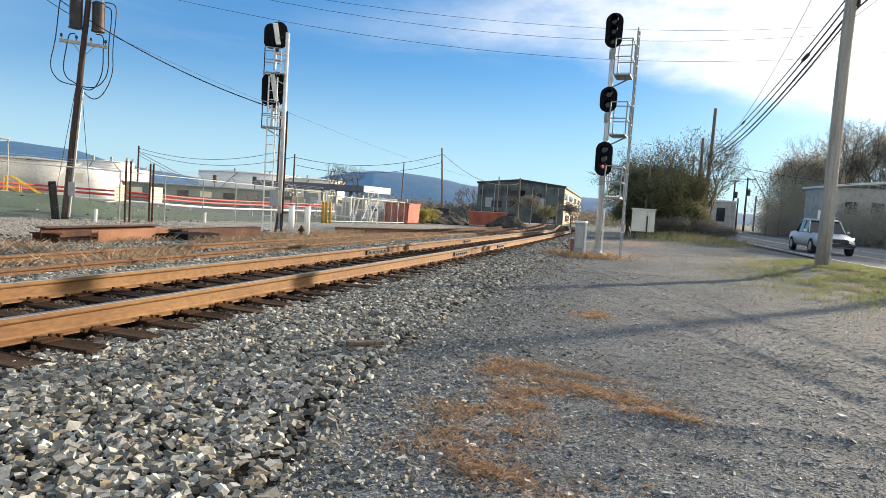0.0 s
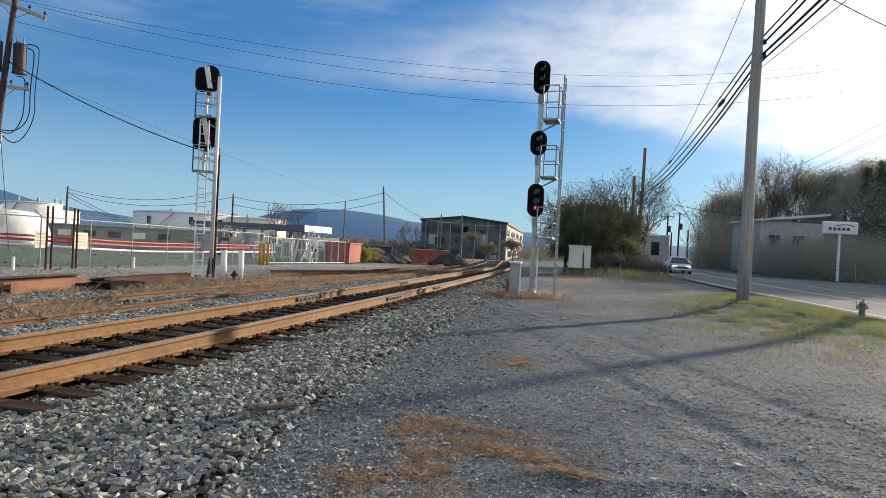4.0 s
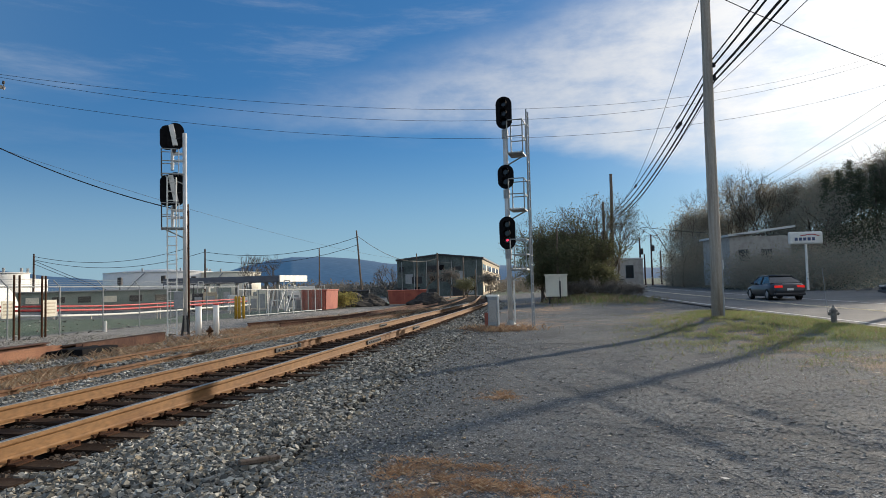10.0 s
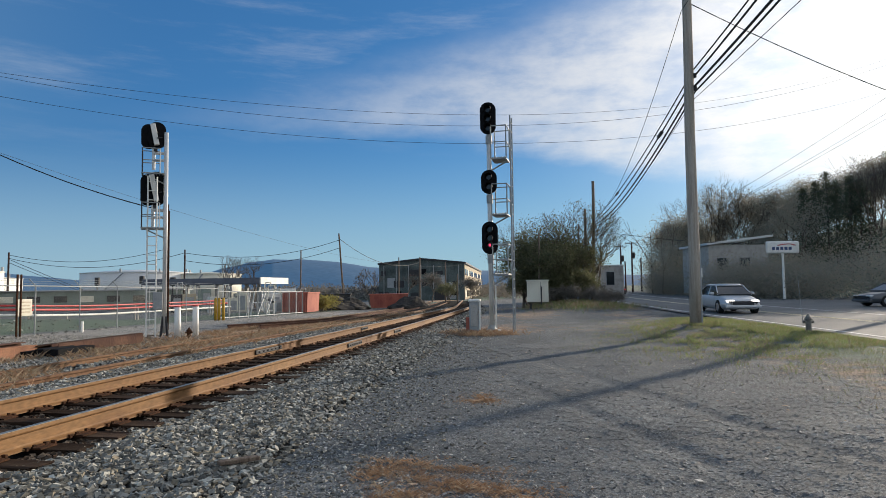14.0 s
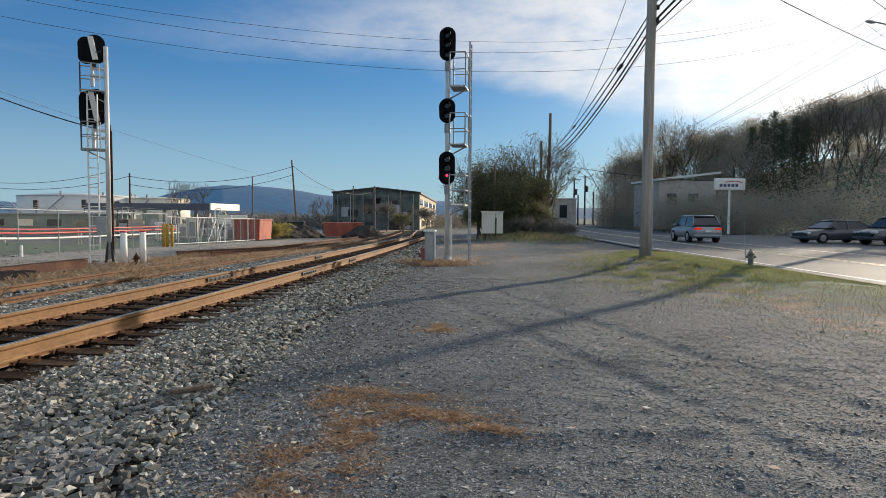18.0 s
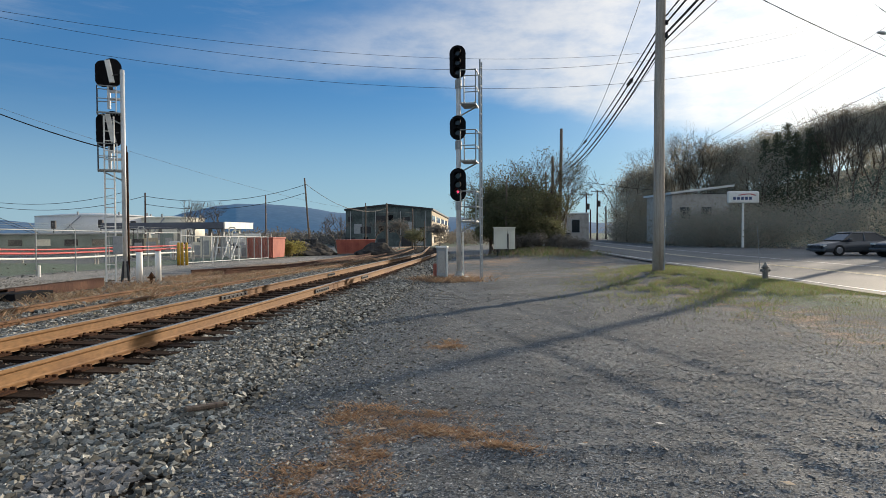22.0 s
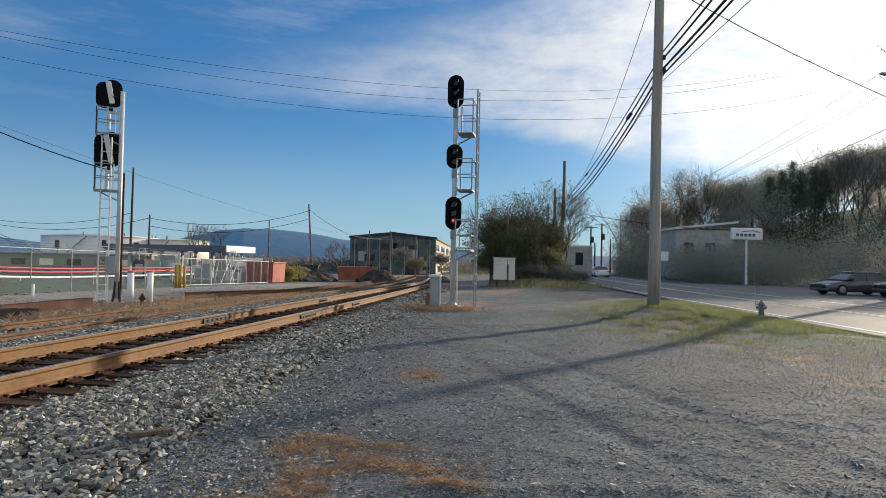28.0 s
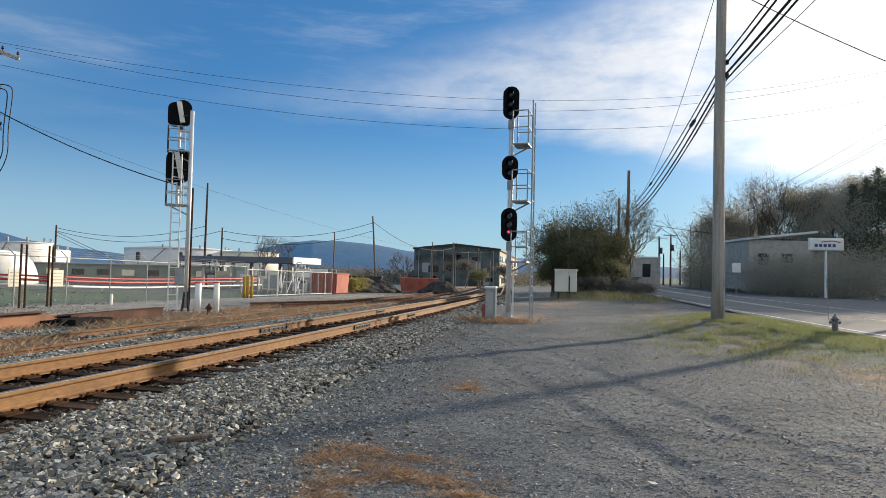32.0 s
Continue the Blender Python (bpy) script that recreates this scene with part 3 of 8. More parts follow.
def zones(x, y):
    """How much dry grass, green grass and pale grit lies at a place."""
    dry = max([math.exp(-((x - px) / sx) ** 2 - ((y - py) / sy) ** 2) for px, py, sx, sy in PATCHES] + [0.0]) * (0.35 + 0.3 * noise.noise((x * 3.0, y * 3.0, 30)))
    rx = rail_x(y)
    left = rx - 5.2 - x
    dry = max(dry, 0.8 * smooth01(left / 0.8) * (1 - smooth01((left - 2.8) / 1.5)) * smooth01((y - 7) / 5))
    dry = max(dry, 0.85 * smooth01((y - 20) / 6) * smooth01(left / 1.0) * (1 - smooth01((x - fence_x(y) - 9) / -7)) * (1 - smooth01((y - 60) / 30)))
    dry = max(dry, 0.75 * smooth01((left + 2.6) / 0.5) * (1 - smooth01((left - 0.3) / 1.0)))
    ex = edge_x(y)
    green = 0.62 * smooth01((x - (ex - 4.3 + 0.12 * max(0, 14 - y))) / 1.3) * (1 - smooth01((x - (ex - 0.7)) / 0.4)) * smooth01((y - 8) / 7) * (1 - smooth01((y - 27) / 6))
    green = max(green, 0.75 * math.exp(-((x - 3.6) / 2.6) ** 2 - ((y - 44) / 6.0) ** 2))
    back = fence_x(y) - x
    green = max(green, 0.66 * smooth01((back - 0.5) / 1.0) * (1 - smooth01((back - 6) / 4)))
    green = max(green, 0.9 * smooth01((x - ex - 16) / 6) * smooth01((y - 50) / 15))
    green = max(green, 0.8 * smooth01((math.hypot(x, y) - 140) / 60))
    tan = 0.9 * smooth01((left + 0.2) / 1.6) * (1 - smooth01((back - 0.2) / 1.0)) * (1 - 0.5 * smooth01((y - 14) / 8)) * (1 - smooth01((y - 46) / 14))
    green = max(green, 0.85 * smooth01((back - 0.6) / 0.8) * (1 - smooth01((back - 9) / 3)) * smooth01((y - 11.5) / 2) * (1 - smooth01((y - 31) / 3)))
    dry = max(dry, 0.75 * math.exp(-((x + 11.0) / 3.2) ** 2 - ((y - 34.5) / 5.5) ** 2))
    if rx + 1.6 < x < ex - 1.0 and 15 < y < 75:
        dry = max(dry, (0.26 + 0.34 * noise.noise((x * 0.35, y * 0.16, 50))) * smooth01((y - 15) / 8) * (1 - smooth01((y - 55) / 20)))
    tan *= 1 - 0.8 * min(dry, 1.0) * smooth01((y - 12) / 6)
    heap = math.exp(-((x + 22.6) / 2.0) ** 2 - ((y - 9.6) / 1.8) ** 2)
    green, tan = green * (1 - heap), max(tan, 0.5 * heap)
    dry = max(dry, 0.33 * smooth01((x - (ex - 6.5)) / 2.0) * (1 - smooth01((x - (ex - 1)) / 0.5)) * smooth01((y - 6) / 4) * (1 - smooth01((y - 27) / 6)))
    return dry, green, tan


ground_me = raw_mesh("ground", gverts, gfaces, ground_material(), True)
za = ground_me.color_attributes.new("zone", "FLOAT_COLOR", "POINT")
za.data.foreach_set("color", np.array([(*zones(x, y), 1.0) for x, y, z in gverts], dtype=np.float32).ravel())
ground = tagged(new("ground", ground_me), "grey gravel lot with dry grass, running out to fields", "ground", kind="structure")


# ---- road ----
def strip(name, mat, label, off0, off1, y0, y1, z, step=3.0, category="road", thick=0.0):
    ys = list(np.arange(y0, y1 + 0.01, step))
    bm = bmesh.new()
    rows = []
    for y in ys:
        a, b = edge_x(y) + off0, edge_x(y) + off1
        rows.append((bm.verts.new((a, y, height(edge_x(y), y) + z)), bm.verts.new((b, y, height(edge_x(y) + 6.8, y) * 0.0 + height(edge_x(y), y) + z))))
    for (a, b), (c, d) in zip(rows[:-1], rows[1:]):
        bm.faces.new((a, b, d, c))
    return structure(name, bm, mat, label, category)


strip("road", ASPHALT, "worn grey two-lane asphalt road", -0.5, 8.2, -110, 172, 0.06)
strip("road_edge_line", LINE_WHITE, "worn white edge line on asphalt road", -0.06, 0.08, -110, 172, 0.068, category="road marking")
strip("road_far_edge_line", LINE_WHITE, "worn white edge line on asphalt road", 6.95, 7.09, -110, 172, 0.068, category="road marking")
strip("road_centre_line", LINE_YELLOW, "pale double centre line on asphalt road", 3.42, 3.54, -110, 172, 0.068, category="road marking")
strip("road_centre_line", LINE_YELLOW, "pale double centre line on asphalt road", 3.68, 3.80, -110, 172, 0.068, category="road marking")
strip("parking_apron", ASPHALT, "dusty asphalt parking apron beyond the road", 8.2, 18.0, 14, 62, 0.055, category="pavement")


# ---- ballast and tracks ----
def bed_profile(y):
    """Cross-section of the ballast bed at y: points of x and height over the land."""
    r, w = rail_x(y), ballast_width(y)
    s = siding_x(y)
    return [(s - 2.6, -0.08), (s - 2.0, 0.05), (s + 0.12, 0.12), (s + 0.4, 0.15), (r - 2.1, 0.14), (r - 1.7, 0.06), (r - 0.75, 0.035), (r + 0.25, 0.05), (r + 0.6, 0.055), (r + 1.0, 0.06), (r + w - 0.35, 0.03), (r + w + 0.25, -0.05)]


def bed_z(x, y):
    p = bed_profile(y)
    for (x0, z0), (x1, z1) in zip(p[:-1], p[1:]):
        if x0 <= x <= x1:
            return z0 + (z1 - z0) * (x - x0) / (x1 - x0) + slope(x, y)
    return slope(x, y) - 0.05


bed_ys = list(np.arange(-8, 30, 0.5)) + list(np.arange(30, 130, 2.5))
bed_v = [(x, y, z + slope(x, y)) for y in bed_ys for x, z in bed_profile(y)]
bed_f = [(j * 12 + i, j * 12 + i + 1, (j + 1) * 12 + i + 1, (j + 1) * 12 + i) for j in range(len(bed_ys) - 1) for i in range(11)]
# Near-black base colour puts the shade between the stones into the bed.
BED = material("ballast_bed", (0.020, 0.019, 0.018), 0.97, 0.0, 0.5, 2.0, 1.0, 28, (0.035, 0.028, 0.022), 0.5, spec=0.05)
bed = tagged(new("ballast_bed", raw_mesh("ballast_bed", bed_v, bed_f, BED, True)), "near-black stone bed under the tracks, gap shade in its colour", "ballast", kind="structure")

CUBE_V = np.array([(-1, -1, -1), (1, -1, -1), (1, 1, -1), (-1, 1, -1), (-1, -1, 1), (1, -1, 1), (1, 1, 1), (-1, 1, 1)], float) * 0.5
CUBE_F = np.array([(0, 3, 2, 1), (4, 5, 6, 7), (0, 1, 5, 4), (1, 2, 6, 5), (2, 3, 7, 6), (3, 0, 4, 7)])
rng = np.random.default_rng(11)


def turns(n):
    q = rng.normal(size=(n, 4))
    q /= np.linalg.norm(q, axis=1)[:, None]
    w, x, y, z = q.T
    return np.stack([np.stack([1 - 2 * (y * y + z * z), 2 * (x * y - z * w), 2 * (x * z + y * w)], 1), np.stack([2 * (x * y + z * w), 1 - 2 * (x * x + z * z), 2 * (y * z - x * w)], 1), np.stack([2 * (x * z - y * w), 2 * (y * z + x * w), 1 - 2 * (x * x + y * y)], 1)], 1)


def scatter(places, sizes, squash=0.72):
    """Angular stones: one twisted, uneven block at each place."""
    n = len(places)
    shape = CUBE_V[None] * (1 + rng.uniform(-0.42, 0.24, (n, 8, 3))) * (sizes[:, None, None] * rng.uniform([0.85, 0.6, 0.45], [1.4, 1.0, 0.85], (n, 3))[:, None, :])
    v = np.einsum("nij,nkj->nki", turns(n), shape)
    v[:, :, 2] *= squash
    v += np.asarray(places)[:, None, :]
    f = CUBE_F[None] + (np.arange(n) * 8)[:, None, None]
    return v.reshape(-1, 3), f.reshape(-1, 4)


def stone_field(x0, x1, y0, y1, count, smin, smax, keep, lift=0.25):
    ys = rng.uniform(y0, y1, count)
    out, sz = [], []
    for y in ys:
        a, b = x0(y), x1(y)
        x = rng.uniform(a, b)
        if not keep(x, y):
            continue
        s = rng.uniform(smin, smax)
        out.append((x, y, bed_z(x, y) + s * lift))
        sz.append(s)
    return np.array(out), np.array(sz)


def off_rail(x, y):
    d = x - rail_x(y)
    if min(abs(d), abs(d + 1.51)) < 0.11:
        return False
    if -2.05 < d < 0.58 and ((y + 6.0) / 0.52 + 0.24) % 1 < 0.46 and rnd.random() < (0.62 if d < 0.1 else 0.30):
        return False
    s = x - siding_x(y)
    return min(abs(s), abs(s + 1.51)) > 0.08


def fade_edge(x, y):
    e = rail_x(y) + ballast_width(y) - x
    e += 0.25 * noise.noise((x * 1.1, y * 0.7, 21))
    return off_rail(x, y) and (e > 0.4 or rnd.random() < max(e + 0.2, 0.03) / 0.8)


pl, sz = stone_field(lambda y: rail_x(y) - 2.4, lambda y: rail_x(y) + ballast_width(y) + 0.35, -2.0, 9.0, 56000, 0.026, 0.066, fade_edge)
pl2, sz2 = stone_field(lambda y: rail_x(y) - 2.4, lambda y: rail_x(y) + ballast_width(y) + 0.3, 9.0, 24.0, 32000, 0.035, 0.075, fade_edge)
pl3, sz3 = stone_field(lambda y: rail_x(y) - 2.4, lambda y: rail_x(y) + ballast_width(y) + 0.2, 24.0, 60.0, 9000, 0.07, 0.12, fade_edge)
pl4, sz4 = stone_field(lambda y: siding_x(y) - 0.1, lambda y: rail_x(y) - 2.0, -2.0, 26.0, 22000, 0.035, 0.07, off_rail)
pl5, sz5 = stone_field(lambda y: siding_x(y) - 2.4, lambda y: siding_x(y), -4.0, 26.0, 10000, 0.035, 0.075, off_rail)
pl6, sz6 = stone_field(lambda y: rail_x(y) - 2.4, lambda y: rail_x(y) + ballast_width(y) + 0.3, -8.0, -2.0, 17000, 0.035, 0.075, fade_edge)
pl, sz = np.concatenate([pl, pl2, pl3, pl4, pl5, pl6]), np.concatenate([sz, sz2, sz3, sz4, sz5, sz6])
near = np.argsort(np.hypot(pl[:, 0] - 2.2, pl[:, 1] - 3.4))[:300]
rest = np.ones(len(pl), bool)
rest[near] = False
gap = np.array([-1.75 < x - rail_x(yy) < 0.30 + 0.35 * noise.noise((x * 1.5, yy * 1.5, 40)) for x, yy, _ in pl])
v, f = scatter(pl[rest & ~gap], sz[rest & ~gap])
tagged(new("ballast_stones", raw_mesh("ballast_stones", v, f, STONE)), "angular grey and tan crushed ballast stones", "ballast", kind="stuff")
v, f = scatter(pl[rest & gap], sz[rest & gap])
tagged(new("rusty_shaded_stones", raw_mesh("rusty_shaded_stones", v, f, STONE_DARK)), "rust-stained ballast stones between the rails, shade darkened into their colour", "ballast", kind="stuff")
ONE_STONE = material("single_stone", (0.24, 0.235, 0.225), 0.85, 0.0, 0.3, 12.0, 0.3, 60, (0.16, 0.155, 0.15), 0.5, random_tint=0.55)
stone_meshes = []
for k in range(12):
    v, f = scatter(np.zeros((1, 3)), np.array([1.0]))
    stone_meshes.append(raw_mesh("stone", v, f, ONE_STONE))
for i in near:
    st = new("stone", stone_meshes[int(i) % 12])
    st.matrix_basis = Matrix.LocRotScale(tuple(pl[i]), Euler((0, 0, rng.uniform(0, 6.28))), [float(sz[i])] * 3)
    st.parent = bed


def lot_pebbles():
    n = 225000
    xs = rng.uniform(1.0, 12.0, n)
    ys = np.where(rng.random(n) < 0.72, rng.uniform(0.0, 7.0, n) - 7.0 * np.maximum(0.0, rng.random(n) - 0.55), 7.0 + 9.0 * rng.random(n) ** 1.5)
    out, sz = [], []
    for x, y in zip(xs, ys):
        if x < rail_x(y) + ballast_width(y) - 0.2 or x > 12 or x > edge_x(y) - 4:
            continue
        s = rng.uniform(0.007, 0.018) * (rng.uniform(1.6, 2.8) if rng.random() < 0.06 else 1)
        out.append((x, y, height(x, y) - s * 0.05))
        sz.append(s)
    out, sz = np.array(out), np.array(sz)
    tet = np.array([(1, 1, 1), (-1, -1, 1), (-1, 1, -1), (1, -1, -1)], float) * 0.5
    shape = tet[None] * (1 + rng.uniform(-0.4, 0.4, (len(sz), 4, 3))) * sz[:, None, None]
    v = np.einsum("nij,nkj->nki", turns(len(sz)), shape)
    v[:, :, 2] *= 0.45
    v = (v + out[:, None, :]).reshape(-1, 3)
    f = (np.array([(0, 1, 2), (0, 3, 1), (0, 2, 3), (1, 3, 2)])[None] + (np.arange(len(sz)) * 4)[:, None, None]).reshape(-1, 3)
    tagged(new("lot_pebbles", raw_mesh("lot_pebbles", v, f, PEBBLE)), "fine grey gravel strewn over the lot", "gravel", kind="stuff")


lot_pebbles()


def yard_grit():
    out, sz, out2, sz2 = [], [], [], []
    for _ in range(42000):
        y = rng.uniform(-5, 20)
        back_ = rng.random()
        x = siding_x(y) - 1.7 - 11.5 * back_
        if x < fence_x(y) + 0.2 or (back_ > 0.45 and rng.random() < 0.5):
            continue
        s = rng.uniform(0.02, 0.05)
        if back_ < 0.42 + 0.1 * noise.noise((x * 0.5, y * 0.5, 3)):
            s *= 1.35
            out2.append((x, y, max(height(x, y), bed_z(x, y)) + s * 0.1))
            sz2.append(s)
        else:
            out.append((x, y, height(x, y) + s * 0.1))
            sz.append(s)
    v, f = scatter(np.array(out2), np.array(sz2))
    tagged(new("spilled_ballast", raw_mesh("spilled_ballast", v, f, STONE)), "grey ballast stones spilled beside the siding", "ballast", kind="stuff")
    v, f = scatter(np.array(out), np.array(sz))
    tagged(new("yard_grit", raw_mesh("yard_grit", v, f, GRIT)), "pale tan grit between siding and fence", "gravel", kind="stuff")


yard_grit()


def stray_stones():
    """Stones kicked out of the ballast on to the lot."""
    out, sz = [], []
    for _ in range(6500):
        y = 2.0 + 18 * rng.random() ** 1.5
        x = rail_x(y) + ballast_width(y) + abs(rng.normal(0, 0.8)) - 0.1
        s = rng.uniform(0.011, 0.032)
        out.append((x, y, height(x, y) + s * 0.15))
        sz.append(s)
    for _ in range(420):
        x, y = rng.uniform(3.0, 11.0), rng.uniform(2.0, 16.0)
        s = rng.uniform(0.012, 0.03)
        out.append((x, y, height(x, y) + s * 0.1))
        sz.append(s)
    v, f = scatter(np.array(out), np.array(sz))
    tagged(new("stray_stones", raw_mesh("stray_stones", v, f, STONE)), "stray ballast stones on the gravel lot", "gravel", kind="stuff")


stray_stones()

RAIL_HALF = [(0.0375, 0.0), (0.0375, -0.028), (0.030, -0.040), (0.010, -0.050), (0.0085, -0.135), (0.020, -0.150), (0.072, -0.165), (0.072, -0.178)]
RAIL_HALF = [(x, z * 1.06) for x, z in RAIL_HALF]
RAIL_RING = RAIL_HALF + [(-x, z) for x, z in reversed(RAIL_HALF)]


def rail(parent, line, top, y0, y1, mat, label, shine=True, drop=lambda y: 0.0):
    ys = list(np.arange(y0, y1, 1.2)) + [y1]
    bm = bmesh.new()
    bm_loft(bm, [[(line(y) + x, y, top + z + slope(line(y), y) + drop(y)) for x, z in RAIL_RING] for y in ys])
    ob = part("rail", bm, mat, parent, label)
    if shine:
        bm = bmesh.new()
        bm_loft(bm, [[(line(y) + x, y, top + z + slope(line(y), y) + drop(y)) for x, z in ((-0.029, 0.0), (-0.029, 0.003), (0.029, 0.003), (0.029, 0.0))] for y in ys])
        part("running_surface", bm, STEEL, ob, "worn bright steel rail head")
    return ob


def far_rail_x(y):
    return rail_x(y) - 1.51


def siding_far_x(y):
    return siding_x(y) - 1.51


main = thing("main_track", "main railway track with rusty rails on wooden ties", "railway track")
r_near = rail(main, rail_x, 0.30, -8, 128, RUST, "rust-brown steel rail with bright running surface")
r_far = rail(main, far_rail_x, 0.30, -8, 128, RUST, "rust-brown steel rail with bright running surface")
tie_me = []
for k in range(6):
    bm = bmesh.new()
    bm_box(bm, (2.6, 0.23, 0.18), bevel=0.012)
    for vtx in bm.verts:
        vtx.co += Vector((rnd.uniform(-0.03, 0.03) if abs(vtx.co.x) > 1.2 else 0, rnd.uniform(-0.008, 0.008), rnd.uniform(-0.006, 0.006)))
    tie_me.append(mesh_of("tie", bm, TIE_WOOD))
bm = bmesh.new()
bm_box(bm, (0.36, 0.19, 0.014))
for side in (-1, 1):
    bm_box(bm, (0.02, 0.19, 0.014), (side * 0.088, 0, 0.011))
plate_me = mesh_of("tie_plate", bm, RUST_DARK)


def add_block(vs, fs, cx, cy, cz, sx, sy, sz, rz=0.0):
    k = len(vs)
    c, s = math.cos(rz), math.sin(rz)
    for vx, vy, vz in CUBE_V:
        ax, ay = vx * sx, vy * sy
        vs.append((cx + ax * c - ay * s, cy + ax * s + ay * c, cz + vz * sz))
    fs.extend([tuple(int(i) + k for i in q) for q in CUBE_F])


hv, hf = [], []
y = -6.0
while y < 88:
    xm = rail_x(y) - 0.755
    ob = new("tie", tie_me[rnd.randrange(6)])
    ob.matrix_basis = pose(xm + rnd.uniform(-0.06, 0.06), y, 0.012 + slope(xm, y), 0, 0, rnd.uniform(-1.5, 1.5) + 3)
    ob.parent = main
    if y < 50:
        for dx in (0, -1.51):
            cx = rail_x(y) + dx
            z = slope(cx, y)
            pl_ = new("tie_plate", plate_me)
            pl_.matrix_basis = pose(cx, y, 0.114 + z, 0, 0, 3)
            pl_.parent = main
            for side in (-1, 1):
                for dy in (-0.06, 0.06):
                    if rnd.random() < 0.8:
                        add_block(hv, hf, cx + side * 0.085, y + dy * side, 0.132 + z + rnd.uniform(-0.004, 0.012), 0.032, 0.022, 0.026, rnd.uniform(-0.3, 0.3))
                if rnd.random() < 0.75:
                    add_block(hv, hf, cx + side * 0.080, y + 0.13 + rnd.uniform(0, 0.03), 0.120 + z, 0.045, 0.026, 0.034, rnd.uniform(-0.2, 0.2))
            if rnd.random() < 0.7:
                add_block(hv, hf, cx + 0.07, y - 0.14, 0.118 + z, 0.06, 0.028, 0.032, rnd.uniform(-0.2, 0.2))
    y += 0.52
sp = new("spikes_and_anchors", raw_mesh("spikes_and_anchors", hv, hf, RUST_DARK))
sp.parent = main
tagged(sp, "rusted spikes and rail anchors", kind="stuff")


def joint(parent_rail, line, y, dark, length=0.9, top=0.30):
    """A pair of bars bolted across a rail joint."""
    x = line(y)
    z = slope(x, y) + top
    ang = math.atan(line(y + 0.5) - line(y - 0.5))
    for side in (-1, 1):
        bm = bmesh.new()
        bm_box(bm, (0.03, length, 0.085), bevel=0.008)
        for k in range(6):
            yy = (k - 2.5) * length / 6.4
            bm_rod(bm, (side * 0.01, yy, 0.0), (side * 0.04, yy, 0.0), 0.018, seg=6)
        ob = part("joint_bar", bm, DARK if dark else RUST, parent_rail, "black insulated joint bar" if dark else "rusty joint bar")
        ob.matrix_basis = pose(x + side * 0.03, y, z - 0.092, 0, 0, -math.degrees(ang))


joint(r_near, rail_x, 14.5, True, 1.1)
joint(r_far, far_rail_x, 12.9, True, 1.3)
joint(r_near, rail_x, 19.0, True, 0.8)
joint(r_far, far_rail_x, 20.5, True, 0.8)

RUST_DULL = material("dull_rail_rust", (0.20, 0.115, 0.066), 0.85, 0.0, 0.35, 1.5, 0.3, 40, (0.16, 0.085, 0.05), 0.5, stretch=(1, 0.3, 1))
siding = thing("siding_track", "disused siding with dark rusted rails sunk in weeds", "railway track")
s_near = rail(siding, siding_x, 0.235, -8, 100, RUST_DULL, "dull brown rusted rail", False)
s_far = rail(siding, siding_far_x, 0.20, -8, 100, RUST_DULL, "dull brown rusted rail half buried in grit", False)
for y in np.arange(-5, 40, 0.56):
    if rnd.random() < 0.5:
        xm = siding_x(y) - 0.755
        ob = new("tie", tie_me[rnd.randrange(6)])
        ob.matrix_basis = pose(xm, y, -0.025 + slope(xm, y), 0, 0, rnd.uniform(-2, 2) + 3)
        ob.parent = siding
# third track far on, curving off behind the yard
spur = thing("yard_track", "far yard track with brown rails", "railway track")
for off in (5.6, 7.1):
    rail(spur, lambda y, o=off: siding_x(y) - 1.5 - (o - 5.6) - 0.35 * max(0.0, 30 - y), 0.20, 24, 100, RUST_BEAM, "dull brown rusted rail", False)


# ---- signals ----
def oval(w, h, n=28):
    """Outline of a signal backing: a rectangle with half-round ends."""
    r = w / 2
    out = []
    for i in range(n):
        a = 2 * math.pi * i / n
        out.append((r * math.cos(a), (h / 2 - r) * (1 if math.sin(a) >= 0 else -1) + r * math.sin(a)))
    return out


def signal_head(parent, at, rz, w, h, lamps, lit=None, label="black three-lamp signal head", box=DARK):
    """The lamps look along the head's own -y."""
    head = part("signal_head", bm_loft(bmesh.new(), [[(x, yy, z) for x, z in oval(w, h)] for yy in (0.0, 0.014)]), BLACK, parent, label)
    head.matrix_basis = pose(*at, 0, 0, rz)
    bm = bmesh.new()
    bm_box(bm, (w * (0.42 if box is DARK else 0.34), 0.22, h * 0.70), (0, 0.125, 0), Matrix.Rotation(radians(0 if box is DARK else 10), 4, "Y"), bevel=0.03)
    part("housing", bm, box, head)
    bm = bmesh.new()
    bm_box(bm, (0.12, 0.14, 0.10), (0, 0.14, -h * 0.39 - 0.05), bevel=0.01)
    part("bracket", bm, ALU, head, "aluminium mounting bracket")
    for k, dz in enumerate(lamps):
        bm = bmesh.new()
        rings = []
        for yy, r0 in ((0.0, 0.118), (-0.30, 0.112), (-0.30, 0.106), (-0.0, 0.108)):
            rings.append([(r0 * math.cos(a), yy * (1.0 if math.sin(a) > -0.5 else 0.45), dz + r0 * math.sin(a)) for a in [radians(-60 + 300 * i / 18) for i in range(19)]])
        bm_loft(bm, rings, False)
        part("hood", bm, BLACK, head)
        bm = bmesh.new()
        bm_rod(bm, (0, -0.004, dz), (0, -0.03, dz), 0.10, 0.09, 20)
        lens = part("lens", bm, LENS_OFF, head, "dark lens")
        if k == lit:
            part("lamp", bm_rod(bmesh.new(), (0, -0.028, dz), (0, -0.04, dz), 0.042, 0.030, 14), LENS_RED, lens, "lit red lamp")
    return head


